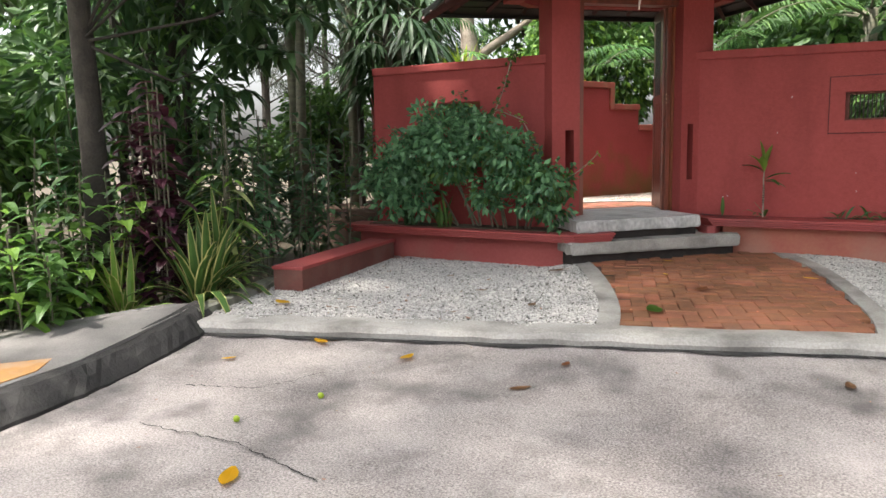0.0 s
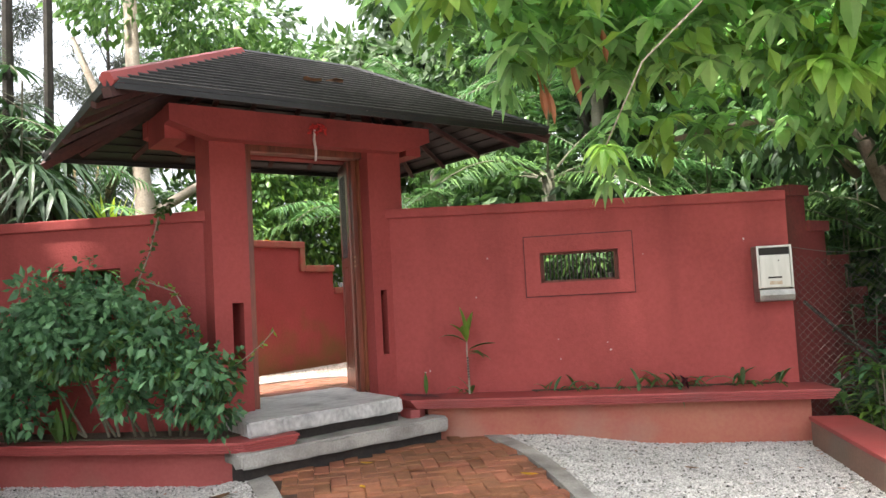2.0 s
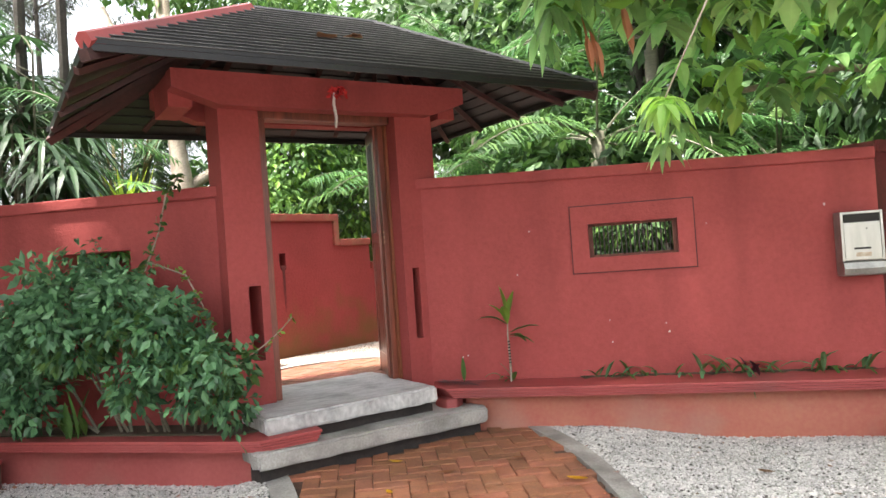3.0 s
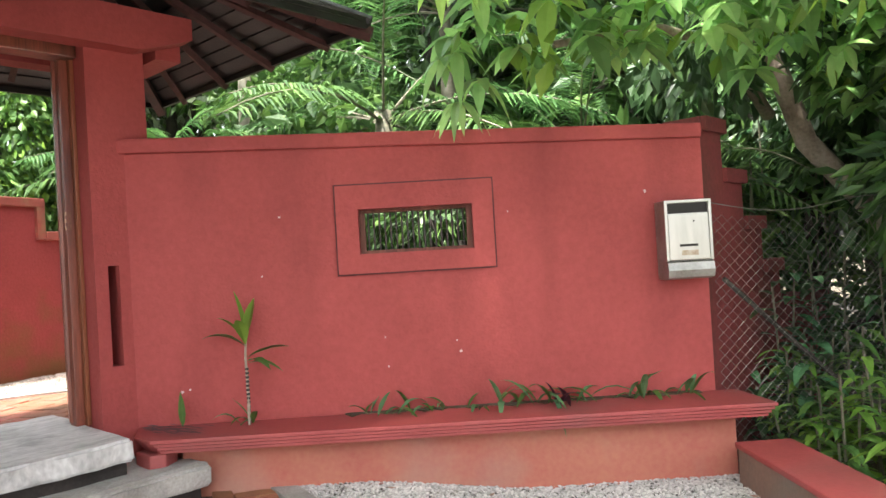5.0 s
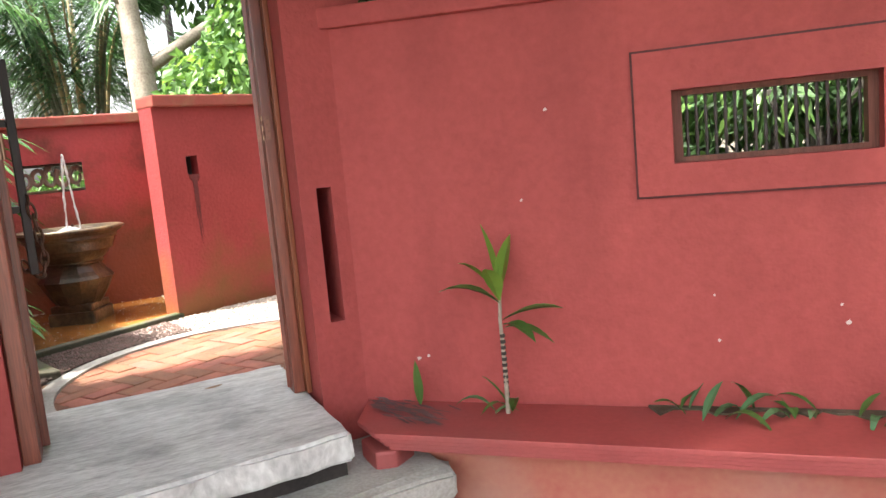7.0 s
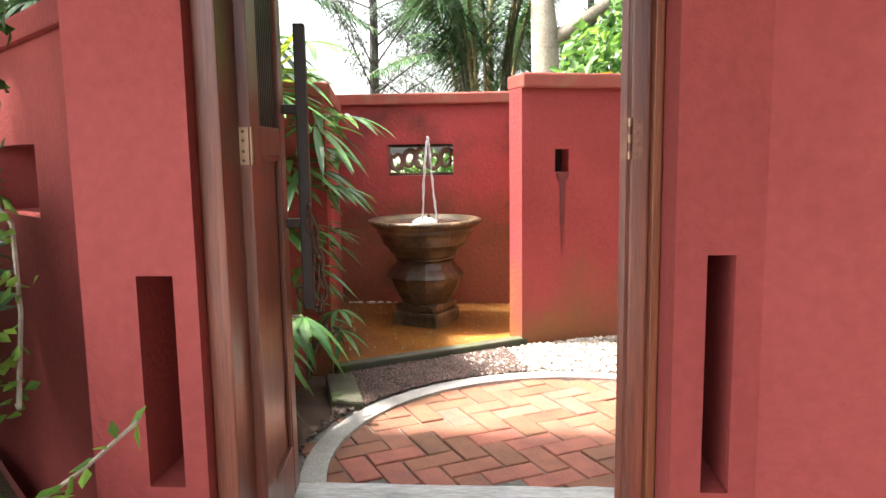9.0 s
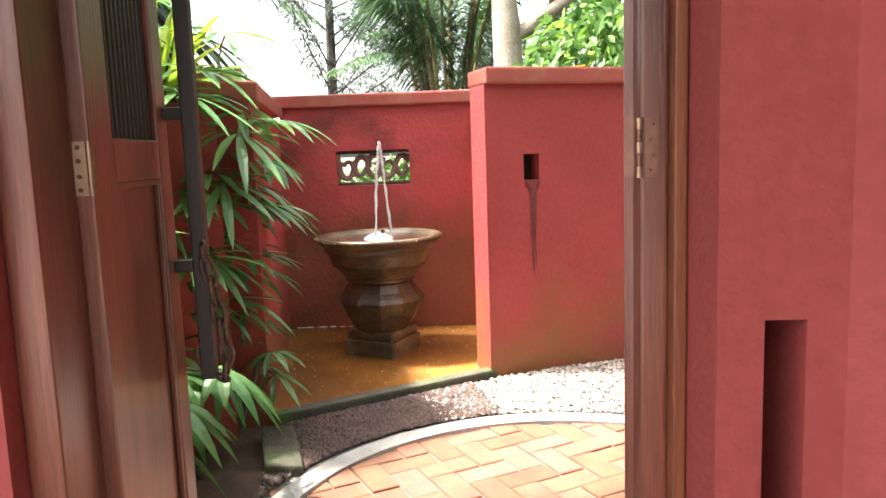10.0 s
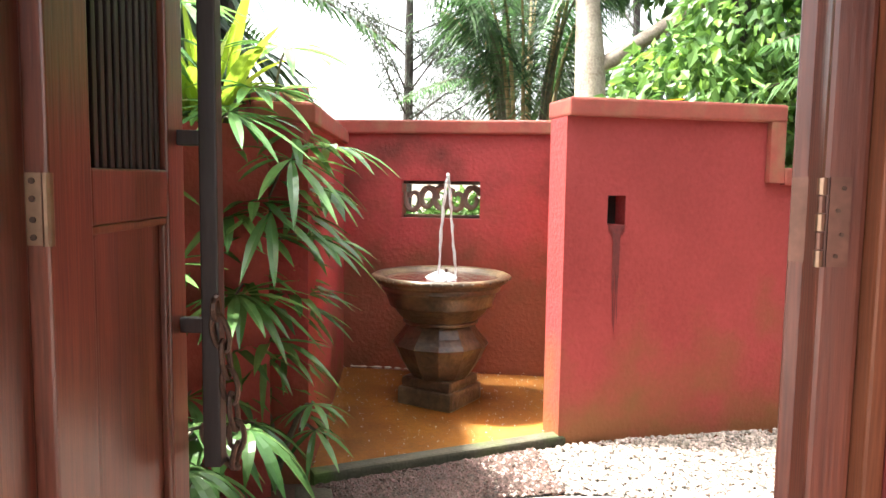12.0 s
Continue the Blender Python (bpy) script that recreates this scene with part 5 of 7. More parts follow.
    th = tree("overhanging_tree", at, trunk, 0.1, [(a, 0.007 if k in (5, 6) else 0.045) for k, a in enumerate(arms)], clumps, leaves, BARK, [LEAF_HANG, LEAF_YOUNG, LEAF_HANG, LEAF_LIGHT, LEAF_YOUNG, LEAF_DEEP], "mottled tree with drooping green leaves hanging over the wall")
    for i, (x, y, z) in enumerate(((-0.33, 6.5, 2.98), (-0.29, 6.52, 2.9), (-0.26, 6.5, 2.83), (-0.1, 6.45, 3.0), (-0.08, 6.5, 2.94), (-0.31, 6.48, 2.86), (0.1, 6.3, 3.15))):
        lv = Leaves()
        lv.blade(r(x, y, z + 0.1), (0.15, 0.1 * i, -1), 0.2, 0.05, n=4, droop=0.1, fold=0.5)
        link("withered_leaf", lv.mesh("withered_leaf"), LEAF_ORANGE, th, "withered orange hanging leaf")
    return th


overhang_tree()

# jungle behind the walls
protos = [round_tree(31, 6.0, 2.2, 7000, 0.21, 0.10, [LEAF_MID, LEAF_DEEP]), round_tree(32, 7.0, 2.4, 7000, 0.24, 0.11, [LEAF_DEEP, LEAF_MID], label="dense dark green broadleaf tree in the garden"),
          round_tree(33, 5.0, 2.0, 6000, 0.18, 0.09, [LEAF_GARDEN, LEAF_MID], label="fresh green broadleaf tree in the garden"), round_tree(34, 8.5, 2.6, 6500, 0.26, 0.12, [LEAF_FAR, LEAF_MID], label="tall hazy green tree beyond the garden", low=0.4)]
palms = [feather_palm(41, 3.6, 12, 2.2, [LEAF_PALM], "feather palm with arching green fronds"), feather_palm(42, 2.4, 11, 2.0, [LEAF_MID, LEAF_PALM], "low feather palm with drooping fronds")]
rng = random.Random(77)
spots = [(1, 8.4, 10.2), (0, -9.6, 8.2), (2, -12.5, 4.3), (3, -14, 9), (3, -19, 6), (2, -16, 1.0),
         (2, -1.6, 13.4), (0, 0.5, 12.2), (1, 2.6, 12.0), (0, 4.8, 11.2), (1, 6.6, 9.6), (2, 5.2, 8.0), (3, 2.0, 16), (3, 6, 15), (1, -0.6, 15.5), (3, 9.5, 12), (0, 8.0, 7.4), (1, 3.6, 10.6), (1, 1.0, 13.0), (3, -2.8, 17.5), (0, 6.6, 5.8), (1, 8.5, 4.4), (3, -4.2, 16.5), (3, -6.0, 18.0), (1, -7.3, 17.0)]
for k, (i, x, y) in enumerate(spots):
    s = rng.uniform(0.85, 1.15)
    copy_thing(protos[i], pose(x, y, 0.3, 0, 0, rng.uniform(0, 360)) @ Matrix.Scale(s, 4)) if k >= 4 else None
for i in range(4):
    _, x, y = spots[[1, 0, 2, 3].index(i)]
    protos[i].matrix_basis = pose(x, y, 0.3, 0, 0, 40 * i)
pspots = [(0, -7.3, 8.1), (1, -4.0, 14.8), (0, -9.6, 14.2), (1, -0.4, 10.6), (0, 0.3, 11.6), (1, 1.4, 10.2), (0, -2.0, 12.4), (0, -8.3, 7.2), (1, 2.4, 10.3), (1, -1.5, 11.6), (0, 3.4, 11.0), (1, -3.6, 13.6), (1, 0.9, 11.4), (1, 2.1, 11.6), (0, -6.9, 7.9), (0, -6.2, 8.1)]
for k, (i, x, y) in enumerate(pspots):
    if k in (0, 1):
        palms[i].matrix_basis = pose(x, y, 0.3, 0, 0, 30)
    else:
        copy_thing(palms[i], pose(x, y, 0.3, 0, 0, rng.uniform(0, 360)) @ Matrix.Scale(rng.uniform(0.85, 1.15), 4))


def clump_palm(at):
    """A clump of stout upright leaf stalks, their feathered ends arching over."""
    rng = random.Random(43)
    th = empty("clump_palm", pose(*at), "clump of tall upright palm stalks with dark arching fronds", "palm", "jungle palms")
    for k in range(17):
        a = 6.283 * k / 17 * 3.1 + rng.uniform(-0.3, 0.3)
        t, L = rng.uniform(0.03, 0.2), rng.uniform(5.0, 7.0)
        pts = [Vector((math.cos(a) * (0.12 + t * L * s + 0.75 * s ** 4), math.sin(a) * (0.12 + t * L * s + 0.75 * s ** 4), L * (s - 0.22 * s ** 4))) for s in [i / 10 for i in range(11)]]
        part("stalk", tube(pts, [0.05 - 0.0042 * i for i in range(11)], 6), (STALK, CANE)[k % 3 == 0], th, "tan palm stalk" if k % 3 else "grey palm stalk")
        lv = Leaves()
        for i in range(46):
            s = 0.5 + 0.5 * i / 46
            j = min(9, int(s * 10))
            p = pts[j].lerp(pts[j + 1], s * 10 - j)
            fw = (pts[j + 1] - pts[j]).normalized()
            sd = fw.cross(Vector((math.cos(a), math.sin(a), 0.3))).normalized()
            for e in (-1, 1):
                lv.blade(p, sd * e + fw * 0.5 + Vector((0, 0, rng.uniform(-0.3, 0.1))), 0.75 * rng.uniform(0.8, 1.1), 0.04, n=3, droop=0.75, fold=0.3)
        link("frond", lv.mesh("frond"), (LEAF_PALM, LEAF_DEEP)[k % 2], th)
    return th


STALK = mat("tan_palm_stalk", (0.36, 0.25, 0.12), (0.16, 0.13, 0.06), rough=0.6, scale=6, fine=40, bump=0.3, depth=0.006, stretch=(3, 3, 0.5))
clump_palm((-9.2, 14.2, 0.3))


# pale tree with a side branch behind the courtyard
def pale_tree():
    trunk = [(0, 0, -0.3), (0.05, 0, 1.8), (0.0, 0.02, 3.0), (-0.08, 0.05, 3.6), (-0.2, 0.1, 4.8), (-0.3, 0.2, 7.0)]
    limbs = [([(0.0, 0.0, 2.9), (0.5, 0.5, 3.35), (1.1, 1.1, 3.9), (2.0, 1.9, 5.0)], 0.1), ([(-0.05, 0.05, 3.7), (-0.5, -0.2, 4.6), (-0.9, -0.6, 6.0)], 0.1)]
    clumps = [((1.8, 1.6, 5.6), (1.3, 1.3, 0.8)), ((-0.4, 0.2, 7.2), (1.5, 1.5, 1.0)), ((0.9, 0.9, 6.6), (1.2, 1.2, 0.8))]
    return tree("pale_tree", (-7.35, 13.4, 0.3), trunk, 0.21, limbs, clumps, [scatter_leaves(clumps, 3500, 0.2, 0.1, 51)], BARK, [LEAF_GARDEN], "tall pale-barked tree with a rising side branch")


pale_tree()


def creeper_mass():
    clumps = [((0, 0, 2.2), (0.9, 0.8, 1.0)), ((0.4, 0.5, 3.2), (0.8, 0.8, 0.9)), ((-0.3, 0.2, 1.2), (0.8, 0.7, 0.8)), ((0.3, 0.6, 4.3), (0.9, 0.8, 0.9)), ((1.0, 1.0, 2.4), (0.9, 0.8, 1.1))]
    trunk = [(0, 0, -0.2), (0.1, 0.1, 1.5), (0.2, 0.3, 3.2), (0.3, 0.5, 4.6)]
    return tree("creeper_tree", (-5.6, 12.9, 0.3), trunk, 0.12, [], clumps, [scatter_leaves(clumps, 7500, 0.15, 0.085, 55, droop=0.8), scatter_leaves(clumps, 2500, 0.14, 0.075, 56, droop=0.8)], BARK_DARK, [LEAF_GARDEN, LEAF_LIGHT], "tree trunk smothered in glossy green creeper")


creeper_mass()


def wispy_tree(at, seed, h):
    """A far casuarina: thin stem, sparse feathery twigs."""
    rng = random.Random(seed)
    th = empty("casuarina", pose(*at), "tall thin casuarina tree against the white sky", "tree", "casuarinas")
    part("trunk", tube([(0, 0, 0), (0.1, 0, h * 0.4), (0, 0.1, h)], [0.16, 0.12, 0.03], 8), BARK_DARK, th)
    lv = Leaves()
    for k in range(34):
        z = h * rng.uniform(0.16, 1.0)
        a = rng.random() * 6.28
        L = (h - z) * 0.22 + 0.9
        tip = Vector((math.cos(a) * L, math.sin(a) * L, z + L * rng.uniform(0.3, 0.8)))
        part("limb", tube([(0, 0, z), tip], [0.03, 0.008], 5), BARK_DARK, th)
        for j in range(270):
            p = Vector((0, 0, z)).lerp(tip, rng.uniform(0.3, 1.05)) + rvec(rng) * 0.35
            lv.leaf(p, (rvec(rng) - Vector((0, 0, 0.5))).normalized(), rvec(rng).normalized(), 0.3, 0.035)
    link("crown", lv.mesh("crown"), LEAF_WISP, th)
    return th


wispy_tree((-17.5, 18.0, 0.3), 1, 12)
wispy_tree((-15.5, 19.5, 0.3), 2, 11)
wispy_tree((-20.0, 24.0, 0.3), 3, 13)
wispy_tree((-15.0, 24.0, 0.3), 4, 12)

# tall undergrowth closing the view beside the road
under = [round_tree(35, 2.6, 1.1, 3000, 0.2, 0.08, [LEAF_GARDEN, LEAF_MID], name="undergrowth", label="fresh green undergrowth beside the road", low=0.15), round_tree(36, 3.2, 1.2, 3000, 0.24, 0.07, [LEAF_MID, LEAF_DEEP], name="undergrowth", label="dark green undergrowth in the shade", low=0.12)]
uspots = [(0, -7.2, 2.2), (1, -6.8, 5.6), (0, -7.8, 3.4), (0, -8.0, 0.8), (0, -8.4, 4.8), (1, -9.5, 1.6), (0, -7.0, 8.6), (0, -11, 5.5), (1, 3.6, 7.4), (1, 4.2, 6.6), (1, 3.2, 9.6), (1, 2.2, 9.8), (1, 4.4, 9.0), (1, -0.4, 10.0), (1, 0.6, 9.9), (1, 1.5, 9.8), (0, -6.3, 10.6), (1, 0.15, 9.15)]
for k, (i, x, y) in enumerate(uspots):
    if k < 2:
        under[i].matrix_basis = pose(x, y, 0.3, 0, 0, 60)
    else:
        copy_thing(under[i], pose(x, y, 0.3, 0, 0, rng.uniform(0, 360)) @ Matrix.Scale(rng.uniform(0.8, 1.15) if y not in (10.6, 9.15, 9.3, 9.4, 10.0, 9.9, 9.8) else 0.6, 4))

# ---- planting beside the road ----
strap_clump("snake_plant", (-4.45, 3.92, 0.32), 46, 1.0, 0.075, 61, LEAF_CREAM, "cream-striped strap-leaved plant beside the concrete edging", lean=0.95, droop=0.8, margin=LEAF_MID)
strap_clump("snake_plant", (-4.65, 4.25, 0.32), 34, 0.95, 0.07, 62, LEAF_CREAM, "cream-striped strap-leaved plant beside the low wall", lean=1.0, droop=0.8, margin=LEAF_MID)
strap_clump("snake_plant", (-4.75, 3.45, 0.32), 26, 0.62, 0.06, 63, LEAF_CREAM, "low cream-striped strap-leaved plant by the pavement", lean=1.3, margin=LEAF_LIGHT)


def leafy_clump(at, seed, H, R, n, mat_, label, L=0.26, W=0.07, name="leafy_plant"):
    rng = random.Random(seed)
    th = empty(name, pose(*at), label, "plant", "roadside plants")
    for k in range(n):
        x, y, h = rng.uniform(-R, R), rng.uniform(-R, R), H * rng.uniform(0.5, 1.1)
        top = (x * 1.3, y * 1.3, h)
        part("stem", tube([(x, y, -0.05), top], 0.007, 5), CANE, th)
        lv = Leaves()
        for i in range(16):
            a = i * 2.4 + rng.uniform(-0.3, 0.3)
            z = h * (0.22 + 0.8 * i / 16)
            f = z / h
            lv.blade((x + (top[0] - x) * f, y + (top[1] - y) * f, z), (math.cos(a), math.sin(a), rng.uniform(0.1, 0.8)), L * rng.uniform(0.7, 1.2), W, n=4, droop=0.6, fold=0.25)
        link("foliage", lv.mesh("foliage"), mat_[k % len(mat_)], th)
    return th


for k, (x, y, H) in enumerate(((-4.9, 3.0, 0.75), (-5.3, 2.55, 0.8), (-5.7, 2.0, 0.85), (-5.3, 3.3, 1.0), (-5.75, 2.8, 1.1), (-6.2, 2.2, 1.2), (-6.1, 1.4, 0.9), (-5.2, 3.8, 1.05), (-6.4, 3.3, 1.5), (-7.0, 2.4, 1.6))):
    leafy_clump((x, y, 0.3), 70 + k, H, 0.3, 10, [LEAF_GARDEN, LEAF_LIGHT, LEAF_MID], "green leafy bedding plants crowding the pavement edge", L=0.24, W=0.085)
leafy_clump((-4.86, 3.98, 0.3), 90, 1.65, 0.17, 13, [LEAF_PURPLE], "dark purple-leaved shrub among the green plants", L=0.22, W=0.1, name="purple_shrub")
leafy_clump((-4.72, 3.72, 0.3), 91, 0.75, 0.12, 4, [LEAF_PURPLE], "small dark purple-leaved shrub", L=0.2, W=0.08, name="purple_shrub")
leafy_clump((-5.05, 4.75, 0.3), 92, 1.6, 0.25, 6, [LEAF_MID, LEAF_DEEP], "tall green dracaena with long leaves", L=0.42, W=0.06, name="dracaena")
leafy_clump((-4.85, 4.45, 0.3), 93, 1.25, 0.12, 3, [LEAF_LIGHT, LEAF_STRIPE], "pale green dracaena with long leaves", L=0.4, W=0.06, name="dracaena")
for k, (x, y, H) in enumerate(((-5.3, 5.4, 1.2), (-5.1, 6.0, 1.3), (-5.6, 6.4, 1.7), (-6.1, 5.6, 1.8), (-5.4, 7.1, 1.8), (-6.6, 4.6, 1.9), (2.0, 8.05, 0.8), (2.45, 8.5, 1.3), (2.9, 8.3, 1.2), (2.3, 8.95, 2.0), (1.95, 9.0, 1.8), (2.7, 9.3, 2.2), (3.3, 8.5, 1.9))):
    leafy_clump((x, y, 0.3), 100 + k, H, 0.35, 9, [LEAF_DEEP, LEAF_BUSH], "dark green shrubs in the shade behind the wall", L=0.24, W=0.08, name="shade_shrub")
for k, (x, y) in enumerate(((-6.35, 3.15), (-6.5, 3.25), (-6.2, 3.05))):
    th = empty("cane_palm", pose(x, y, 0.3), "slender dark cane palm stem beside the road", "palm", "cane palms")
    part("stem", tube([(0, 0, -0.1), (0.03 * k, 0, 2.0), (0.05 * k - 0.1, 0.05, 4.6)], [0.035, 0.03, 0.025], 8), CANE, th)
    for i in range(6):
        lv = Leaves()
        pts = frond(lv, (0.05 * k - 0.1, 0.05, 4.4 - 0.25 * i), 1.1 * i + k, 0.5, 1.4, 300 + 10 * k + i, leaflets=22)
        f = link("frond", lv.mesh("frond"), LEAF_PALM, th)
for k, (x, y, h, r) in enumerate(((-5.35, 8.3, 9.0, 0.05), (-5.65, 8.1, 9.5, 0.055), (-5.95, 7.9, 9.0, 0.045), (-7.2, 5.3, 5.5, 0.06), (-6.5, 5.6, 4.5, 0.05))):
    th = empty("slender_tree", pose(x, y, 0.3), "slender grey tree stem behind the wall", "tree", "slender trees")
    part("trunk", tube([(0, 0, -0.1), (0.05, 0, h * 0.5), (-0.05, 0.05, h)], [r, r * 0.9, r * 0.7], 8, rough=0.05), BARK_DARK, th)
    link("crown", scatter_leaves([((0, 0, h), (0.9, 0.9, 0.6)), ((0.4, 0.3, h - 0.8), (0.6, 0.6, 0.4))], 900, 0.2, 0.09, 400 + k).mesh("crown"), LEAF_MID, th)

# ---- palms over the walls ----
fan_palm((-5.15, 7.55, 0.3), 5, (2.2, 2.9), 111, 0.5, "dark fan palm drooping over the wall", mat_=LEAF_DEEP, fans=6, W=0.05, fingers=10, droop=0.75)
strap_clump("bromeliad", (-4.35, 7.80, 2.17), 34, 0.6, 0.055, 112, [LEAF_LIME], "lime green spiky plant behind the wall", lean=1.1, droop=0.4)
tagged(part("plant_stand", prism([(-4.6, 7.55), (-4.1, 7.55), (-4.1, 7.95), (-4.6, 7.95)], 0.3, 2.16), RED), "red plastered planter pier behind the wall", "planter", kind="structure")
fan_palm((-5.35, 7.95, 0.3), 4, (2.9, 4.0), 115, 0.55, "tall dark fan palm behind the wall", mat_=LEAF_DEEP, fans=7, W=0.055, fingers=11, droop=0.6)
fan_palm((-4.45, 7.72, 0.78), 6, (0.8, 1.6), 113, 0.3, "green lady palm in the shade of the pier", mat_=LEAF_LADY, fans=5, W=0.05, fingers=9, droop=0.5, stalk=0.3, lean=0.25)


def lady_palm(at, seed):
    """Ringed canes carrying star-shaped palmate leaves of blunt drooping fingers."""
    rng = random.Random(seed)
    th = empty("lady_palm", pose(*at), "glossy green lady palm with star-shaped fans beside the gate door", "palm", "fan palms")
    canes = [(0.0, 0.0, 1.1, 0.14, 0.12), (-0.10, -0.06, 1.35, 0.05, 0.06), (-0.05, 0.10, 1.2, -0.05, 0.1), (0.06, -0.1, 1.25, 0.06, -0.05), (-0.02, 0.06, 1.5, 0.1, 0.12), (-0.12, -0.12, 1.62, 0.08, -0.02), (-0.04, 0.03, 0.82, 0.05, 0.05), (-0.14, 0.0, 0.98, -0.02, 0.04), (0.02, -0.04, 0.62, 0.04, -0.03)]
    for x, y, h, dx, dy in canes:
        tip = Vector((x + dx, y + dy, h))
        cane = part("cane", tube([(x, y, -0.05), (x + dx * 0.3, y + dy * 0.3, h * 0.5), tip], [0.015, 0.013, 0.009], 7, rough=0.06), CANE, th)
        for i in range(8):
            a = 2.4 * i + rng.uniform(-0.3, 0.3)
            out = Vector((math.cos(a), math.sin(a), 0))
            st = Vector((x, y, 0)).lerp(tip, 1 - 0.055 * i)
            hub = st + out * rng.uniform(0.14, 0.28) + Vector((0, 0, 0.16 - 0.035 * i))
            d = out + Vector((0, 0, rng.uniform(-0.7, 0.0)))
            lv = Leaves()
            n = rng.choice((9, 10, 11, 12))
            side = d.normalized().cross(Vector((0, 0, 1))).normalized()
            for j in range(n):
                b = 4.4 * (j / (n - 1) - 0.5) + rng.uniform(-0.08, 0.08)
                dd = d.normalized() * math.cos(b) + side * math.sin(b) + Vector((0, 0, 0.2))
                lv.blade(hub, dd, 0.31 * rng.uniform(0.75, 1.1) * (1 - 0.1 * abs(b)), 0.04, n=7, droop=rng.uniform(0.2, 0.6), fold=0.25, peak=0.5)
            f = link("fan_leaf", lv.mesh("fan_leaf"), LEAF_LADY, th)
            part("stalk", tube([st, st.lerp(hub, 0.6) + Vector((0, 0, 0.03)), hub], 0.005, 5), CANE, f)
    return th


lady_palm((-4.32, 7.86, 0.78), 118)
fan_palm((-3.72, 7.52, 0.78), 5, (0.25, 0.7), 114, 0.28, "low lady palm at the foot of the gate door", mat_=LEAF_LADY, fans=5, W=0.04, fingers=8, droop=0.7, stalk=0.22)

fan_palm((-4.2, 7.86, 0.78), 4, (0.3, 0.62), 116, 0.23, "young lady palm shoots under the taller canes", mat_=LEAF_LADY, fans=4, W=0.026, fingers=7, droop=0.6, stalk=0.16, lean=0.15)


# ---- the dark bush on the planter, and its vine ----
def bush():
    th = empty("bush", pose(-3.3, 6.36, 0.775), "dense dark green bush on the planter ledge", "bush")
    cl = [((-0.75, -0.05, 0.72), (0.36, 0.32, 0.34)), ((-0.4, -0.1, 0.86), (0.36, 0.34, 0.3)), ((0.0, -0.1, 0.84), (0.34, 0.3, 0.27)), ((-1.0, -0.05, 0.5), (0.36, 0.32, 0.36)), ((0.24, -0.15, 0.66), (0.27, 0.26, 0.22)), ((-0.3, -0.2, 0.58), (0.36, 0.28, 0.22)),
          ((0.52, -0.2, 0.47), (0.27, 0.24, 0.17)), ((0.76, -0.15, 0.4), (0.18, 0.2, 0.17)), ((0.68, -0.2, 0.2), (0.2, 0.17, 0.09)), ((-0.75, -0.15, 0.3), (0.34, 0.26, 0.2)), ((0.12, -0.22, 0.33), (0.16, 0.15, 0.09)), ((-0.25, 0.0, 1.05), (0.22, 0.2, 0.12)), ((0.3, -0.2, 0.4), (0.14, 0.12, 0.08))]
    rngb = random.Random(5)
    cl = [(c, (r[0] * 0.78, r[1] * 0.85, r[2] * 0.72)) for c, r in cl]
    for c, r in list(cl):
        for _ in range(4):
            o = rvec(rngb).normalized()
            k = rngb.uniform(0.08, 0.15)
            cl.append(((c[0] + o.x * r[0] * 1.25, c[1] + min(o.y, 0.3) * r[1] * 1.2, max(0.1, c[2] + o.z * r[2] * 1.25)), (k, k, k * 0.7)))
    for c, _ in cl[:13]:
        part("stem", tube([(c[0] * 0.5 + 0.05, 0.02, -0.02), (c[0] * 0.7, c[1] * 0.5, c[2] * 0.5), c], [0.011, 0.008, 0.004], 6), CANE, th)
    link("foliage", scatter_leaves(cl, 6000, 0.08, 0.042, 121, droop=0.5, shell=0.5).mesh("foliage"), LEAF_BUSH, th)
    link("young_foliage", scatter_leaves(cl[4:9] + cl[10:11], 750, 0.08, 0.038, 122, droop=0.4, shell=0.8).mesh("young_foliage"), LEAF_MID, th)
    shoots = Leaves()
    for _ in range(120):
        c, r = rngb.choice(cl[:13])
        o = rvec(rngb).normalized()
        p = Vector((c[0] + o.x * r[0], c[1] + min(o.y, 0.2) * r[1], max(0.06, c[2] + o.z * r[2])))
        g = (o + Vector((0, -0.2, 0.5))).normalized()
        for i in range(8):
            q = p + g * (0.025 * i) - Vector((0, 0, 0.0012 * i * i))
            e = (g * 0.5 + rvec(rngb)).normalized()
            shoots.blade(q, e, 0.075 * rngb.uniform(0.7, 1.15), 0.036, n=2, droop=0.3)
    link("shoot_foliage", shoots.mesh("shoot_foliage"), LEAF_BUSH, th)
    lv = Leaves()
    pts = [(0.78, -0.12, 0.40), (0.89, 0.04, 0.5), (0.97, 0.12, 0.58), (1.02, 0.2, 0.66)]
    for k in range(16):
        t = k / 15 * 2.99
        i = int(t)
        p = Vector(pts[i]).lerp(Vector(pts[i + 1]), t - i)
        lv.leaf(p, (rvec(rngb) + Vector((0, 0, 0.3))).normalized(), rvec(rngb).normalized(), 0.055, 0.028)
    part("twig", tube(pts, 0.004, 5), BARK, th)
    link("twig_leaves", lv.mesh("twig_leaves"), LEAF_LIGHT, th)
    return th


bush()


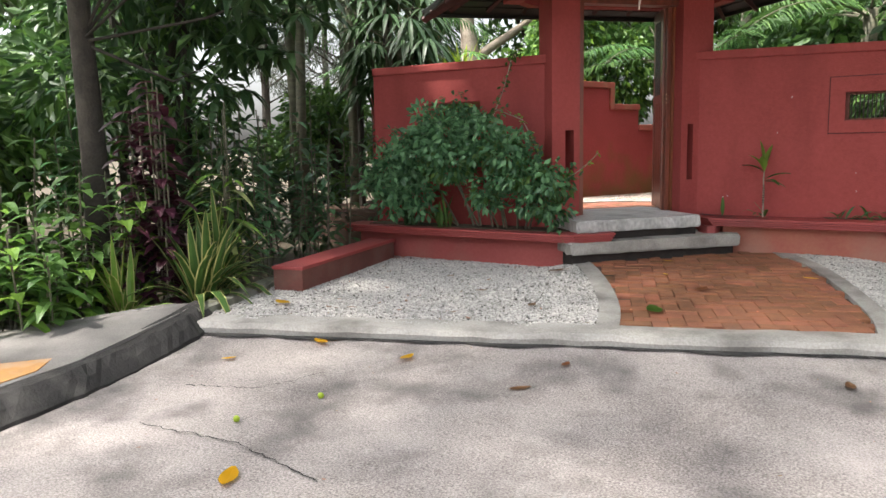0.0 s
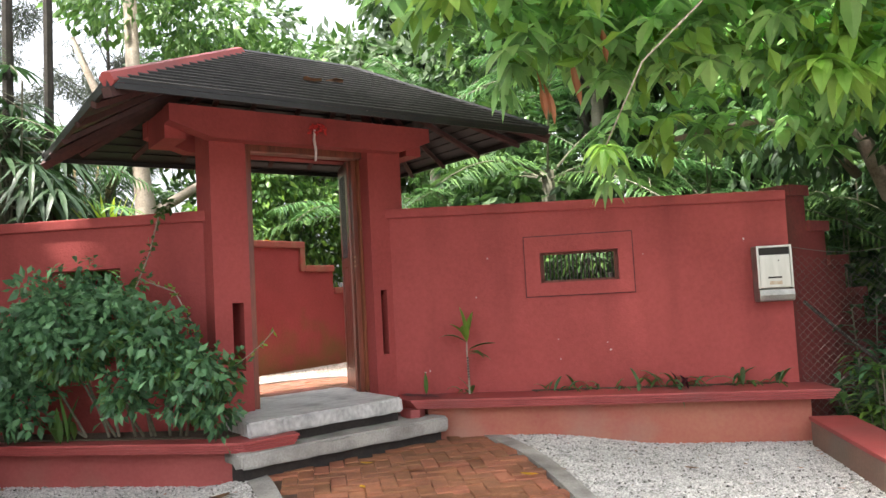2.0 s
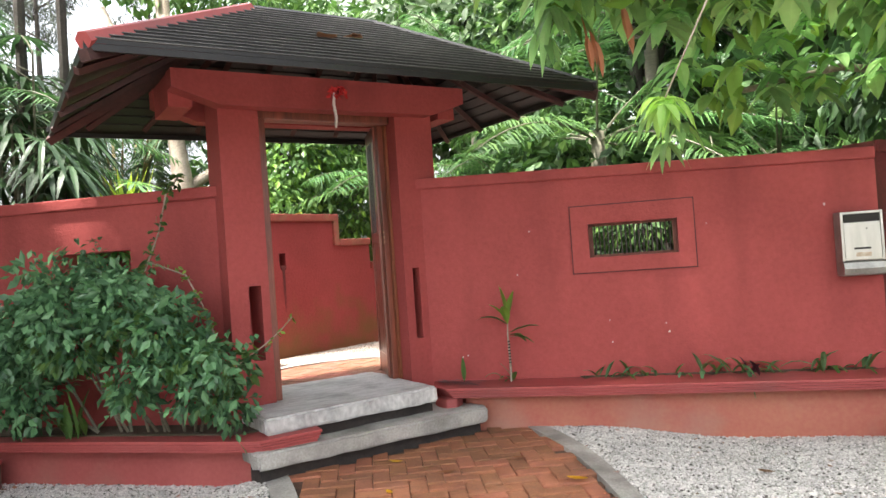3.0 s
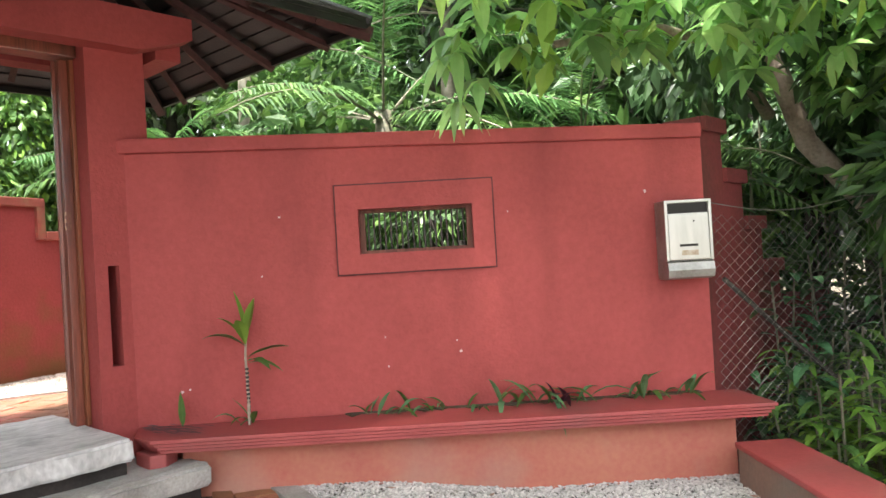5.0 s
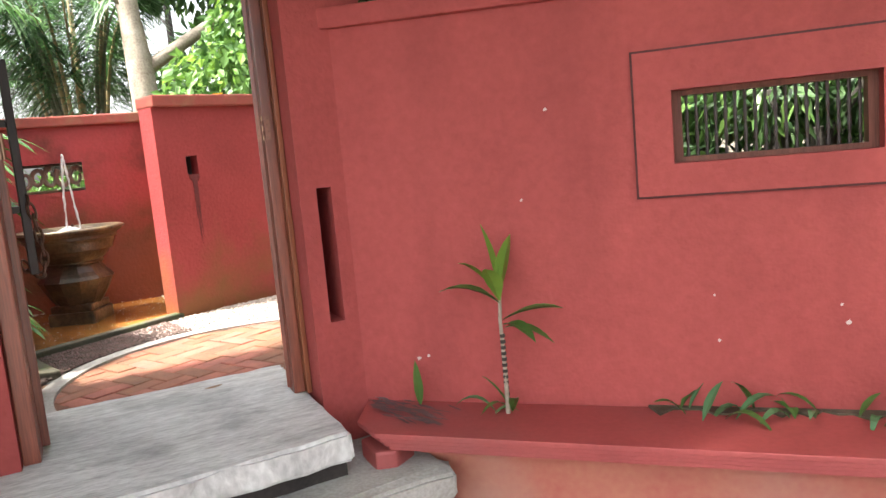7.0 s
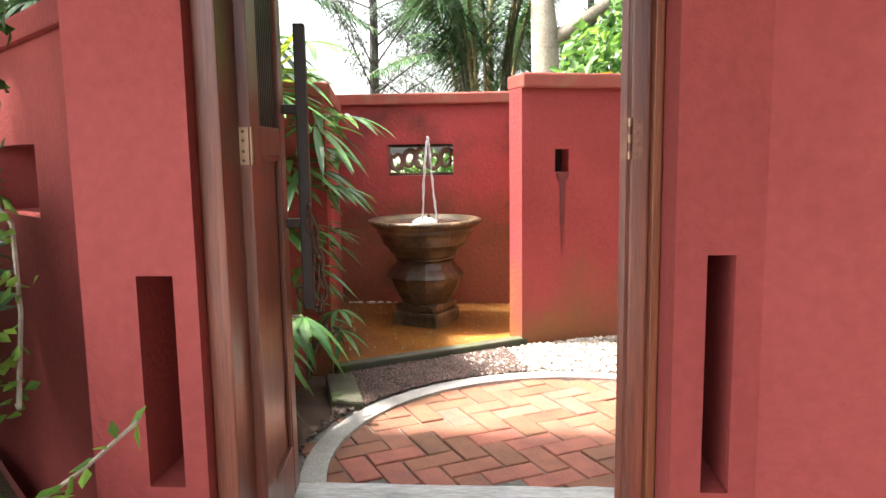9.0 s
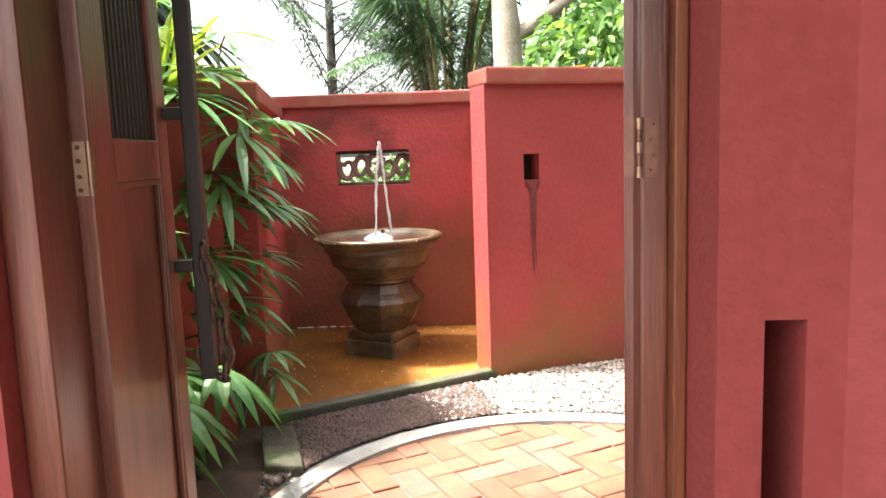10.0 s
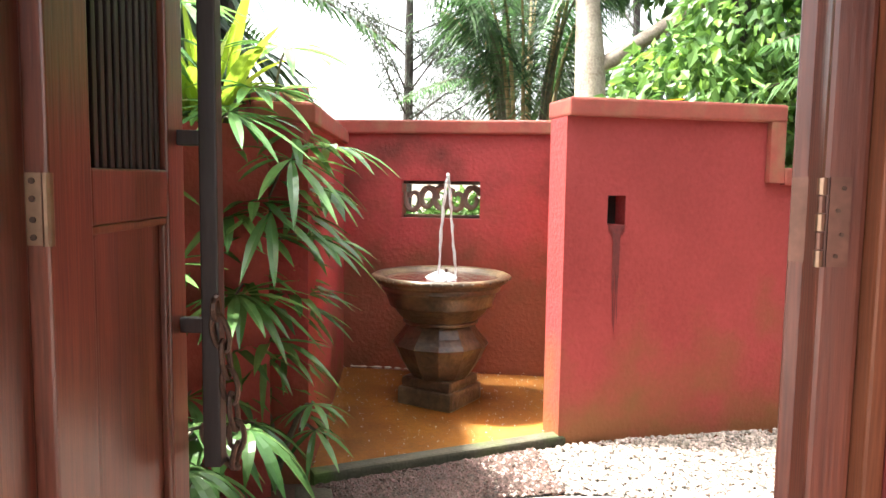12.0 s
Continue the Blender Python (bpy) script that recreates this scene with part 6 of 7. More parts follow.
def vine(points, seed, label, leaf=LEAF_MID, n=70, L=0.06):
    rng = random.Random(seed)
    th = empty("vine", pose(*points[0]), label, "vine")
    o = Vector(points[0])
    pts = [Vector(p) - o for p in points]
    part("stem", tube(pts, 0.006, 5), BARK, th)
    lv = Leaves()
    for k in range(n):
        t = rng.random() * (len(pts) - 1.001)
        i = int(t)
        p = pts[i].lerp(pts[i + 1], t - i) + rvec(rng) * 0.05
        d = (rvec(rng) + Vector((0, -0.6, -0.3))).normalized()
        lv.leaf(p, d, d.cross(rvec(rng)).normalized(), L * rng.uniform(0.7, 1.3), L * 0.6)
    link("foliage", lv.mesh("foliage"), leaf, th)
    return th


vine([(-3.6, 6.45, 1.55), (-3.3, 6.52, 1.8), (-3.2, 6.55, 2.05), (-3.12, 6.54, 2.3), (-3.05, 6.6, 2.42)], 131, "leafy vine climbing the red wall to its coping", n=110)
vine([(-3.25, 6.5, 1.85), (-3.0, 6.52, 1.75), (-2.88, 6.5, 1.55), (-2.78, 6.46, 1.35)], 132, "thin trailing vine shoots on the red wall", leaf=LEAF_LIGHT, n=45, L=0.045)
strap_clump("strap_lily", (-3.75, 6.3, 0.74), 14, 0.35, 0.04, 133, [LEAF_MID], "green strap lily under the bush", lean=0.9)
strap_clump("strap_lily", (-4.1, 6.3, 0.74), 14, 0.38, 0.04, 134, [LEAF_DEEP], "green strap lily under the bush", lean=0.9)


# ---- small plants on the planter ledge ----
def cordyline():
    th = empty("cordyline", pose(-1.045, 7.56, 0.80), "young cordyline with ringed stem and green leaves", "plant")
    part("stem", tube([(0, 0, 0), (0.0, 0.005, 0.16), (-0.005, 0.01, 0.36), (0, 0.02, 0.47)], [0.009, 0.008, 0.007, 0.006], 8, rough=0.06), BARK, th, "pale ringed stem")
    for k in range(12):
        z = 0.05 + 0.022 * k
        part("ring", tube([(0, 0.006, z), (0, 0.006, z + 0.012)], 0.0098, 8), BARK_DARK, th)
    for x, y, z, dx, dy, dz, L, W, dr in ((0, 0.01, 0.46, -0.15, -0.1, 1, 0.24, 0.04, 0.1), (0, 0.01, 0.45, 0.25, -0.15, 1, 0.23, 0.04, 0.15), (0, 0.01, 0.44, -0.5, -0.2, 0.9, 0.23, 0.042, 0.35), (0, 0, 0.42, -0.9, -0.15, 0.75, 0.24, 0.042, 0.45),
                                        (0.01, 0, 0.36, 0.9, -0.2, 0.45, 0.22, 0.042, 0.25), (0.01, 0, 0.34, 0.7, -0.5, 0.35, 0.15, 0.036, 0.6), (0.01, 0.0, 0.33, 0.9, -0.1, 0.2, 0.16, 0.036, 0.5), (0, 0, 0.43, -0.05, -0.5, 0.9, 0.2, 0.04, 0.3)):
        lv = Leaves()
        lv.blade((x, y, z), (dx, dy, dz), L * 1.2, W * 1.75, n=6, droop=dr, fold=0.35, peak=0.45)
        link("leaf", lv.mesh("leaf"), LEAF_LIGHT if dz > 0.85 else LEAF_MID, th)
    return th


cordyline()
for k, (x, n, H, ln) in enumerate(((-1.38, 1, 0.26, 0.15), (-1.06, 5, 0.2, 1.4), (-0.42, 4, 0.2, 0.9), (-0.24, 4, 0.28, 1.1), (-0.05, 5, 0.18, 1.2), (0.12, 3, 0.16, 0.9), (0.34, 7, 0.3, 1.3), (0.52, 6, 0.34, 1.3), (0.75, 6, 0.34, 1.4), (1.05, 9, 0.28, 1.4), (1.3, 6, 0.24, 1.4))):
    strap_clump("spider_lily", (x, 7.60, 0.805), n, H * 1.25, 0.034, 140 + k, [LEAF_MID, LEAF_BUSH], "arching green strap leaves sprouting along the wall", group="ledge plants", lean=ln, droop=0.8, least=0.45 if n > 2 else 0.1)
strap_clump("purple_lily", (0.62, 7.52, 0.805), 4, 0.22, 0.05, 155, [LEAF_PURPLE], "wilted purple leaf hanging over the ledge", lean=1.2, droop=0.9)
for k, (x, y, H) in enumerate(((2.05, 7.35, 0.65), (2.35, 7.1, 0.7), (2.25, 7.75, 0.75), (2.7, 7.5, 0.85), (2.1, 6.6, 0.5), (2.5, 6.4, 0.6), (2.9, 6.9, 0.8), (2.3, 5.7, 0.5), (2.8, 5.9, 0.7), (3.2, 7.7, 1.1))):
    leafy_clump((x, y, 0.3), 160 + k, H, 0.22, 9, [LEAF_LIGHT, LEAF_GARDEN], "whorled green shrub behind the low red wall", L=0.22, W=0.05, name="whorled_shrub")


# ---- letterbox, fence and small fittings ----
TORN = mat("torn_sticker_glue", (0.5, 0.47, 0.38), (0.3, 0.2, 0.12), rough=0.7, scale=60, fine=160, bump=0.2)
def letterbox():
    th = empty("letterbox", pose(1.345, 7.67, 1.435) @ Matrix.Diagonal((0.91, 1, 1, 1)), "stainless steel letterbox with dark slot on the red wall", "letterbox")
    part("body", box(-0.14, -0.15, 0.10, 0.14, -0.001, 0.425, bevel=0.006), STEEL_WORN, th)
    for x in (-0.14, 0.122):
        part("side_trim", box(x, -0.165, 0.10, x + 0.018, -0.148, 0.425, bevel=0.003), STEEL, th)
    part("top_trim", box(-0.122, -0.165, 0.41, 0.122, -0.148, 0.425, bevel=0.002), STEEL, th)
    part("slot", box(-0.12, -0.153, 0.355, 0.12, -0.149, 0.408), DARK, th, "dark letter slot")
    d = part("door", box(-0.12, -0.163, 0.105, 0.12, -0.149, 0.352, bevel=0.003), STEEL, th, "bright stainless door")
    part("finger_slot", box(-0.06, -0.1645, 0.175, 0.05, -0.1625, 0.188), DARK, d)
    part("torn_sticker", box(-0.05, -0.1636, 0.128, 0.05, -0.1628, 0.155), TORN, d, "torn pale sticker remains")
    part("lock", tube([(0.03, -0.162, 0.31), (0.03, -0.167, 0.31)], 0.005, 8), DARK, d)
    prof = [(-0.148, 0.10), (-0.17, 0.09), (-0.178, 0.05), (-0.165, 0.01), (-0.12, 0.0), (-0.02, 0.0), (-0.001, 0.02), (-0.001, 0.10)]
    bm = bmesh.new()
    ends = [[bm.verts.new((x, y, z)) for y, z in prof] for x in (-0.138, 0.138)]
    bm.faces.new(ends[0])
    bm.faces.new(ends[1][::-1])
    for i in range(len(prof)):
        j = (i + 1) % len(prof)
        bm.faces.new((ends[0][j], ends[0][i], ends[1][i], ends[1][j]))
    bmesh.ops.recalc_face_normals(bm, faces=bm.faces[:])
    part("paper_tray", bm, STEEL_WORN, th, "scuffed grey rounded tray")
    return th


letterbox()


def fence():
    p, q, h, z0 = Vector((1.50, 7.58)), Vector((3.9, 7.95)), 1.42, 0.42
    th = empty("chain_link_fence", pose(p.x, p.y, z0), "rusty chain-link fence sagging between wall and undergrowth", "fence")
    d = (q - p)
    L = d.length
    d = d / L
    bm = bmesh.new()
    s = 0.062
    n = int(L / s)

    def P(u, v):
        return (d.x * u, d.y * u, v - 0.06 * math.sin(math.pi * min(1, u / 0.9)) * v / h)

    for k in range(-int(h / s), n):
        for sg in (1, -1):
            pts = []
            for i in range(int(h / s) + 1):
                u = (k + (i if sg > 0 else int(h / s) - i)) * s
                if 0 <= u <= L:
                    pts.append(P(u, i * s))
            if len(pts) > 1:
                tube(pts, 0.0013, 3, bm=bm)
    part("mesh", bm, WIRE, th)
    part("top_wire", tube([P(u * L / 20, h) for u in range(21)], 0.003, 5), WIRE, th)
    part("brace", tube([(0.06, 0.03, 1.0), (0.55, 0.12, 0.55), (1.1, 0.2, 0.05)], 0.014, 7), BARK_DARK, th, "leaning wooden brace")
    part("post", tube([(d.x * L, d.y * L, -0.1), (d.x * L, d.y * L, h + 0.05)], 0.025, 8), BARK_DARK, th)
    return th


fence()


def chain():
    """Heavy links from the door's lower bracket, round the foot of the pull bar."""
    m = bpy.data.objects["gate_door"].matrix_basis
    y0 = -0.021
    th = empty("chain", m @ Matrix.Translation((0.40, y0 - 0.055, 0.86)), "heavy rusty chain hanging from the gate handle", "chain")
    pts = [(0.0, -0.02, 0.0), (0.005, -0.03, -0.05), (0.01, -0.035, -0.10), (0.015, -0.04, -0.15), (0.02, -0.045, -0.2), (0.03, -0.045, -0.245), (0.045, -0.035, -0.285), (0.07, -0.015, -0.295), (0.085, 0.015, -0.27), (0.08, 0.03, -0.23)]
    for k, (a, b) in enumerate(zip(pts, pts[1:])):
        a, b = Vector(a), Vector(b)
        d = (b - a).normalized()
        s = d.cross(Vector((0.2, 1, 0.1)) if k % 2 else Vector((1, 0.2, 0.1))).normalized()
        c, L, w = (a + b) / 2, (b - a).length * 0.72, 0.014
        loop = [c + d * (L * math.cos(t)) + s * (w * math.sin(t)) for t in (2 * math.pi * i / 12 for i in range(13))]
        part("link", tube(loop, 0.0052, 6), CHAIN, th)
    part("ring", tube([Vector((0.0, -0.01, 0.02)) + Vector((0.016 * math.cos(t), -0.008, 0.02 * math.sin(t))) for t in (2 * math.pi * i / 12 for i in range(13))], 0.006, 6), CHAIN, th)
    return th


chain()


def hanging_charm():
    o = gp(3.52, -6.46, 2.83)
    th = empty("hanging_charm", pose(*o), "white ribbon with red blossom hanging from the gate beam", "decoration")
    bm = bmesh.new()
    pts = [(0.0, 0, 0.13), (-0.01, 0.004, 0.05), (0.005, -0.004, -0.04), (-0.004, 0.0, -0.12)]
    tube(pts, [0.008, 0.012, 0.012, 0.009], 5, bm=bm)
    part("ribbon", bm, RIBBON, th)
    lv = Leaves()
    rngc = random.Random(3)
    for k in range(40):
        lv.leaf((0.03 + rngc.uniform(-0.05, 0.05), rngc.uniform(-0.02, 0.02), 0.13 + rngc.uniform(-0.025, 0.025)), rvec(rngc).normalized(), rvec(rngc).normalized(), 0.045, 0.03)
    link("blossom", lv.mesh("blossom"), FLOWER, th)
    return th


hanging_charm()


def fallen(name, x, y, z, L, W, mat_, label, seed):
    rng = random.Random(seed)
    bm = bmesh.new()
    a = rng.random() * 6.28
    n = 6
    rows = []
    for i in range(n + 1):
        t = i / n
        w = W * 0.5 * math.sin(math.pi * (0.04 + 0.92 * t)) ** 0.8
        lift = 0.010 + 0.02 * (t - 0.5) ** 2 * L / 0.1
        rows.append([bm.verts.new((L * (t - 0.5), s * w, lift + (0.12 * w if s else 0))) for s in (-1, 0, 1)])
    for p, q in zip(rows, rows[1:]):
        for i in range(2):
            bm.faces.new((p[i], q[i], q[i + 1], p[i + 1]))
    bmesh.ops.solidify(bm, geom=bm.faces[:], thickness=0.001)
    ob = tagged(part(name, bm, mat_), label, "leaf", "fallen leaves")
    ob.matrix_basis = pose(x, y, z, 0, 0, math.degrees(a))
    return ob


FALLEN = [("y", -2.297, 2.174, 0, 0.14), ("y", -3.364, 3.169, 0, 0.07), ("y", -3.017, 3.601, 0, 0.11), ("y", -2.391, 3.623, 0, 0.1), ("p", -1.528, 3.91, 0, 0.07), ("b", -1.636, 3.548, 0, 0.1), ("b", -0.162, 4.261, 0, 0.09),
          ("g", -1.341, 5.008, 0.41, 0.19), ("p", -1.197, 5.757, 0.41, 0.14), ("y", -1.662, 6.6, 0.41, 0.08), ("p", -1.305, 6.422, 0.41, 0.09), ("y", -0.528, 6.344, 0.42, 0.1), ("b", 0.133, 5.882, 0.425, 0.1), ("b", -2.105, 4.738, 0.425, 0.09), ("b", -2.66, 5.054, 0.425, 0.08),
          ("y", -3.75, 4.05, 0.425, 0.14), ("y", -1.55, 6.1, 0.41, 0.06), ("p", -0.9, 6.7, 0.41, 0.07), ("b", -2.389, 5.864, 0.425, 0.14), ("b", -3.2, 5.5, 0.425, 0.07), ("b", 0.5, 6.6, 0.425, 0.08), ("b", -2.2, 7.4, 0.85, 0.06)]
for k, (kind, x, y, z, L) in enumerate(FALLEN):
    mt, lab = {"y": (LEAF_YELLOW, "curled yellow fallen leaf on the concrete road"), "b": (LEAF_BROWN, "dry brown fallen leaf on the ground"), "g": (LEAF_LIGHT, "fresh green fallen leaf on the brick path"), "p": (LEAF_ORANGE, "pale orange fallen leaf on the brick path")}[kind]
    fallen("fallen_leaf", x, y, z - 0.008 + rise(x, y) if z else road_z(x, y), L * 1.2, L * 0.55, mt, lab, k)
for k, (x, y, z) in enumerate(((-1.93, 6.51, 3.178), (-1.9, 6.55, 3.18), (-1.88, 6.5, 3.165), (-1.81, 6.74, 3.222), (-1.78, 6.76, 3.222))):
    fallen("fallen_leaf", x, y, z, 0.13, 0.06, LEAF_BROWN, "dead leaf caught on the black shingles", 80 + k)
cx, cy = along((-3.79, 9.19), (-3.33, 10.14), 0.52, 0.02)
fallen("fallen_leaf", cx, cy, 2.33, 0.09, 0.06, LEAF_YELLOW, "yellow fallen leaf lying on the courtyard coping", 61)
for x, y in ((-2.51, 3.0), (-2.69, 2.59)):
    ob = tagged(part("fallen_fruit", lathe([(0.001, 0.0), (0.012, 0.004), (0.017, 0.016), (0.012, 0.028), (0.003, 0.032)], 12), LEAF_LIME, smooth=True), "small yellow green fallen fruit on the road", "fruit", "fallen fruit")
    ob.location = (x, y, road_z(x, y) + 0.002)

# chipped paint on the wall, bare plaster showing
CHIP = mat("bare_plaster_chip", (0.62, 0.5, 0.46), rough=0.8, bump=0.2)
for x, z, r in ((-0.85, 1.897, 0.011), (-0.96, 1.58, 0.008), (0.10, 1.11, 0.012), (-0.31, 1.21, 0.006), (1.17, 1.93, 0.012), (-0.3, 1.05, 0.008), (0.08, 1.17, 0.007), (-1.42, 0.98, 0.012), (-1.38, 0.99, 0.009), (0.4, 1.86, 0.006)):
    r *= 0.7
    rngp = random.Random(int(1000 * (x + 3)))
    bm = bmesh.new()
    vs = [bm.verts.new((r * rngp.uniform(0.6, 1.3) * math.cos(t), 0, r * rngp.uniform(0.6, 1.4) * math.sin(t))) for t in (2 * math.pi * i / 9 for i in range(9))]
    bm.faces.new(vs)
    g = bmesh.ops.extrude_face_region(bm, geom=bm.faces[:])
    bmesh.ops.translate(bm, verts=[v for v in g["geom"] if isinstance(v, bmesh.types.BMVert)], vec=(0, -0.0015, 0))
    bmesh.ops.recalc_face_normals(bm, faces=bm.faces[:])
    c = part("paint_chip", bm, CHIP, wr)
    c.location = (x, WALL_Y - 0.0005, z)
# the niche's dark drip stain
DRIP = mat("dark_water_stain", (0.10, 0.026, 0.026), (0.22, 0.042, 0.04), rough=0.9, scale=9, fine=60, bump=0.3, depth=0.004)
pp, pq = (-3.79, 9.19), (-3.33, 10.14)
bm = bmesh.new()
rng = random.Random(77)
for k in range(26):
    u = (k + 0.5) / 26
    mid = 1 - abs(2 * u - 1)
    drop = 0.03 + rng.uniform(0.6, 1.1) * (0.07 * mid + (0.36 if 0.3 < u < 0.75 else 0.0)) * (1.0 if k % 3 else 0.75)
    a, b = 0.205 + 0.08 * k / 26, 0.205 + 0.08 * (k + 1) / 26
    top, foot = 1.785, 1.785 - drop
    sway = 0.004 * math.sin(k)
    bm.faces.new([bm.verts.new((*along(pp, pq, x, -0.003), z)) for x, z in ((a, top), (a + sway * 0.2, foot + 0.04), ((a + b) / 2, foot), (b + sway * 0.2, foot + 0.03), (b, top))])
g = bmesh.ops.extrude_face_region(bm, geom=bm.faces[:])
for v in [v for v in g["geom"] if isinstance(v, bmesh.types.BMVert)]:
    v.co += Vector((0.002, -0.001, 0))
bmesh.ops.recalc_face_normals(bm, faces=bm.faces[:])
part("drip_stain", bm, DRIP, pier, "dark drip stain under the niche")


# ---- gravel ----
def stones(name, poly, n, size, z, material, seed, label, skip=None):
    r = np.random.RandomState(seed)
    xs, ys = [p[0] for p in poly], [p[1] for p in poly]
    pts = []
    while len(pts) < n:
        x, y = r.uniform(min(xs), max(xs)), r.uniform(min(ys), max(ys))
        if inside(poly, x, y) and not (skip and skip(x, y)):
            pts.append((x, y))
    pts = np.array(pts)
    base = np.array([(1, 0, 0), (-1, 0, 0), (0, 1, 0), (0, -1, 0), (0, 0, 1), (0, 0, -1)], float)
    tri = np.array([(0, 2, 4), (2, 1, 4), (1, 3, 4), (3, 0, 4), (2, 0, 5), (1, 2, 5), (3, 1, 5), (0, 3, 5)])
    s = size * r.uniform(0.5, 1.5, (n, 1, 1)) * np.array([1, 0.8, 0.6]) * r.uniform(0.75, 1.25, (n, 6, 3))
    v = base[None] * s
    a = r.uniform(0, 6.283, n)
    c, sn = np.cos(a), np.sin(a)
    tilt = r.uniform(-0.6, 0.6, n)
    y2 = v[:, :, 1] * np.cos(tilt)[:, None] - v[:, :, 2] * np.sin(tilt)[:, None]
    z2 = v[:, :, 1] * np.sin(tilt)[:, None] + v[:, :, 2] * np.cos(tilt)[:, None]
    X = v[:, :, 0] * c[:, None] - y2 * sn[:, None] + pts[:, 0:1]
    Y = v[:, :, 0] * sn[:, None] + y2 * c[:, None] + pts[:, 1:2]
    Z = z2 + z + r.uniform(0, size * 0.7, n)[:, None] + np.array([rise(*p) if z < 0.6 else 0.0 for p in pts])[:, None]
    verts = np.stack([X, Y, Z], -1).reshape(-1, 3)
    faces = (tri[None] + 6 * np.arange(n)[:, None, None]).reshape(-1, 3)
    me = bpy.data.meshes.new(name)
    me.from_pydata(verts.tolist(), [], faces.tolist())
    return tagged(link(name, me, material), label, "gravel", kind="stuff")


stones("gravel", BED_L, 42000, 0.0095, YARD, STONE, 1, "pale grey loose gravel beside the brick path")
stones("gravel", BED_L, 700, 0.01, YARD + 0.004, STONE_DARK, 11, "dark stones among the pale gravel")
stones("gravel", BED_R, 600, 0.01, YARD + 0.004, STONE_DARK, 12, "dark stones among the pale gravel")
stones("gravel", BED_R, 38000, 0.0095, YARD, STONE, 2, "pale grey loose gravel beside the front wall")
COURT_G = [(-3.2, 7.3), (-3.55, 7.75), (-4.02, 8.08), (-3.75, 9.2), (-3.3, 10.15), (-2.9, 11.0), (-0.5, 10.6), (-0.8, 8.3), (-2.0, 7.9)]


def in_ring(x, y):
    return math.hypot(x - C0[0], y - C0[1]) < CR + 0.05


bm = bmesh.new()
bm.faces.new([bm.verts.new((x, y, COURT - 0.008)) for x, y in COURT_G])
bmesh.ops.recalc_face_normals(bm, faces=bm.faces[:])
tagged(part("gravel_bed", bm, GRAVEL_BED), "pale gravel bed of the courtyard", "gravel", kind="structure")
stones("gravel", [(-3.5, 9.9), (-3.75, 9.2), (-3.86, 8.75), (-3.5, 8.6), (-2.4, 9.2), (-1.6, 9.3), (-1.0, 10.4), (-2.9, 11.0)], 22000, 0.0105, COURT, COURT_STONE, 3, "bright sunlit gravel in the courtyard", in_ring)
stones("gravel", [(-3.2, 7.3), (-3.55, 7.75), (-4.02, 8.08), (-3.80, 9.05), (-3.42, 8.85)], 11000, 0.0105, COURT, DARK_STONE, 4, "damp brown gravel beside the pool", in_ring)
r = random.Random(8)
tmp = Leaves()
for k in range(420):
    u, w = r.random(), r.random()
    p = Vector((*P_FL, 0)).lerp(Vector((*P_FR, 0)), w).lerp(Vector((*P_BL, 0)).lerp(Vector((*P_BR, 0)), w), u ** 0.7)
    tmp.leaf((p.x, p.y, 0.809), Vector((math.cos(k), math.sin(k), 0.25)).normalized(), Vector((-math.sin(k), math.cos(k), 0)), r.uniform(0.004, 0.016), r.uniform(0.003, 0.008))
tagged(link("splash_drops", tmp.mesh("splash_drops"), FOAM), "white splashes dancing on the pool water", "water", kind="stuff")


def litter(name, poly, n, z, L, mat_, seed, label):
    """Scraps of dead leaf and seed lying about."""
    rl = random.Random(seed)
    xs, ys = [p[0] for p in poly], [p[1] for p in poly]
    lv = Leaves()
    while len(lv.f) < 2 * n:
        x, y = rl.uniform(min(xs), max(xs)), rl.uniform(min(ys), max(ys))
        if inside(poly, x, y):
            a, k = rl.random() * 6.28, rl.uniform(0.4, 1.4)
            zz = z + rise(x, y) if z else road_z(x, y) + 0.004
            lv.leaf((x, y, zz + 0.012), Vector((math.cos(a), math.sin(a), rl.uniform(-0.1, 0.25))).normalized(), Vector((-math.sin(a), math.cos(a), 0)), L * k, L * k * 0.5)
    return tagged(link(name, lv.mesh(name), mat_), label, "litter", kind="stuff")


litter("leaf_litter", BED_L, 70, YARD + 0.008, 0.045, LEAF_BROWN, 1, "small dead leaves scattered on the gravel")
litter("leaf_litter", BED_R, 45, YARD + 0.008, 0.045, LEAF_BROWN, 2, "small dead leaves scattered on the gravel")
litter("leaf_litter", PATH_POLY, 40, YARD, 0.03, LEAF_ORANGE, 3, "small dry scraps of leaf on the brick path")
litter("leaf_litter", [kp(-3.5, 1.5), kp(3, 1.5), kp(3, 4.4), kp(-3.4, 4.4)], 90, 0, 0.02, LEAF_BROWN, 4, "tiny seeds and dry scraps on the road")


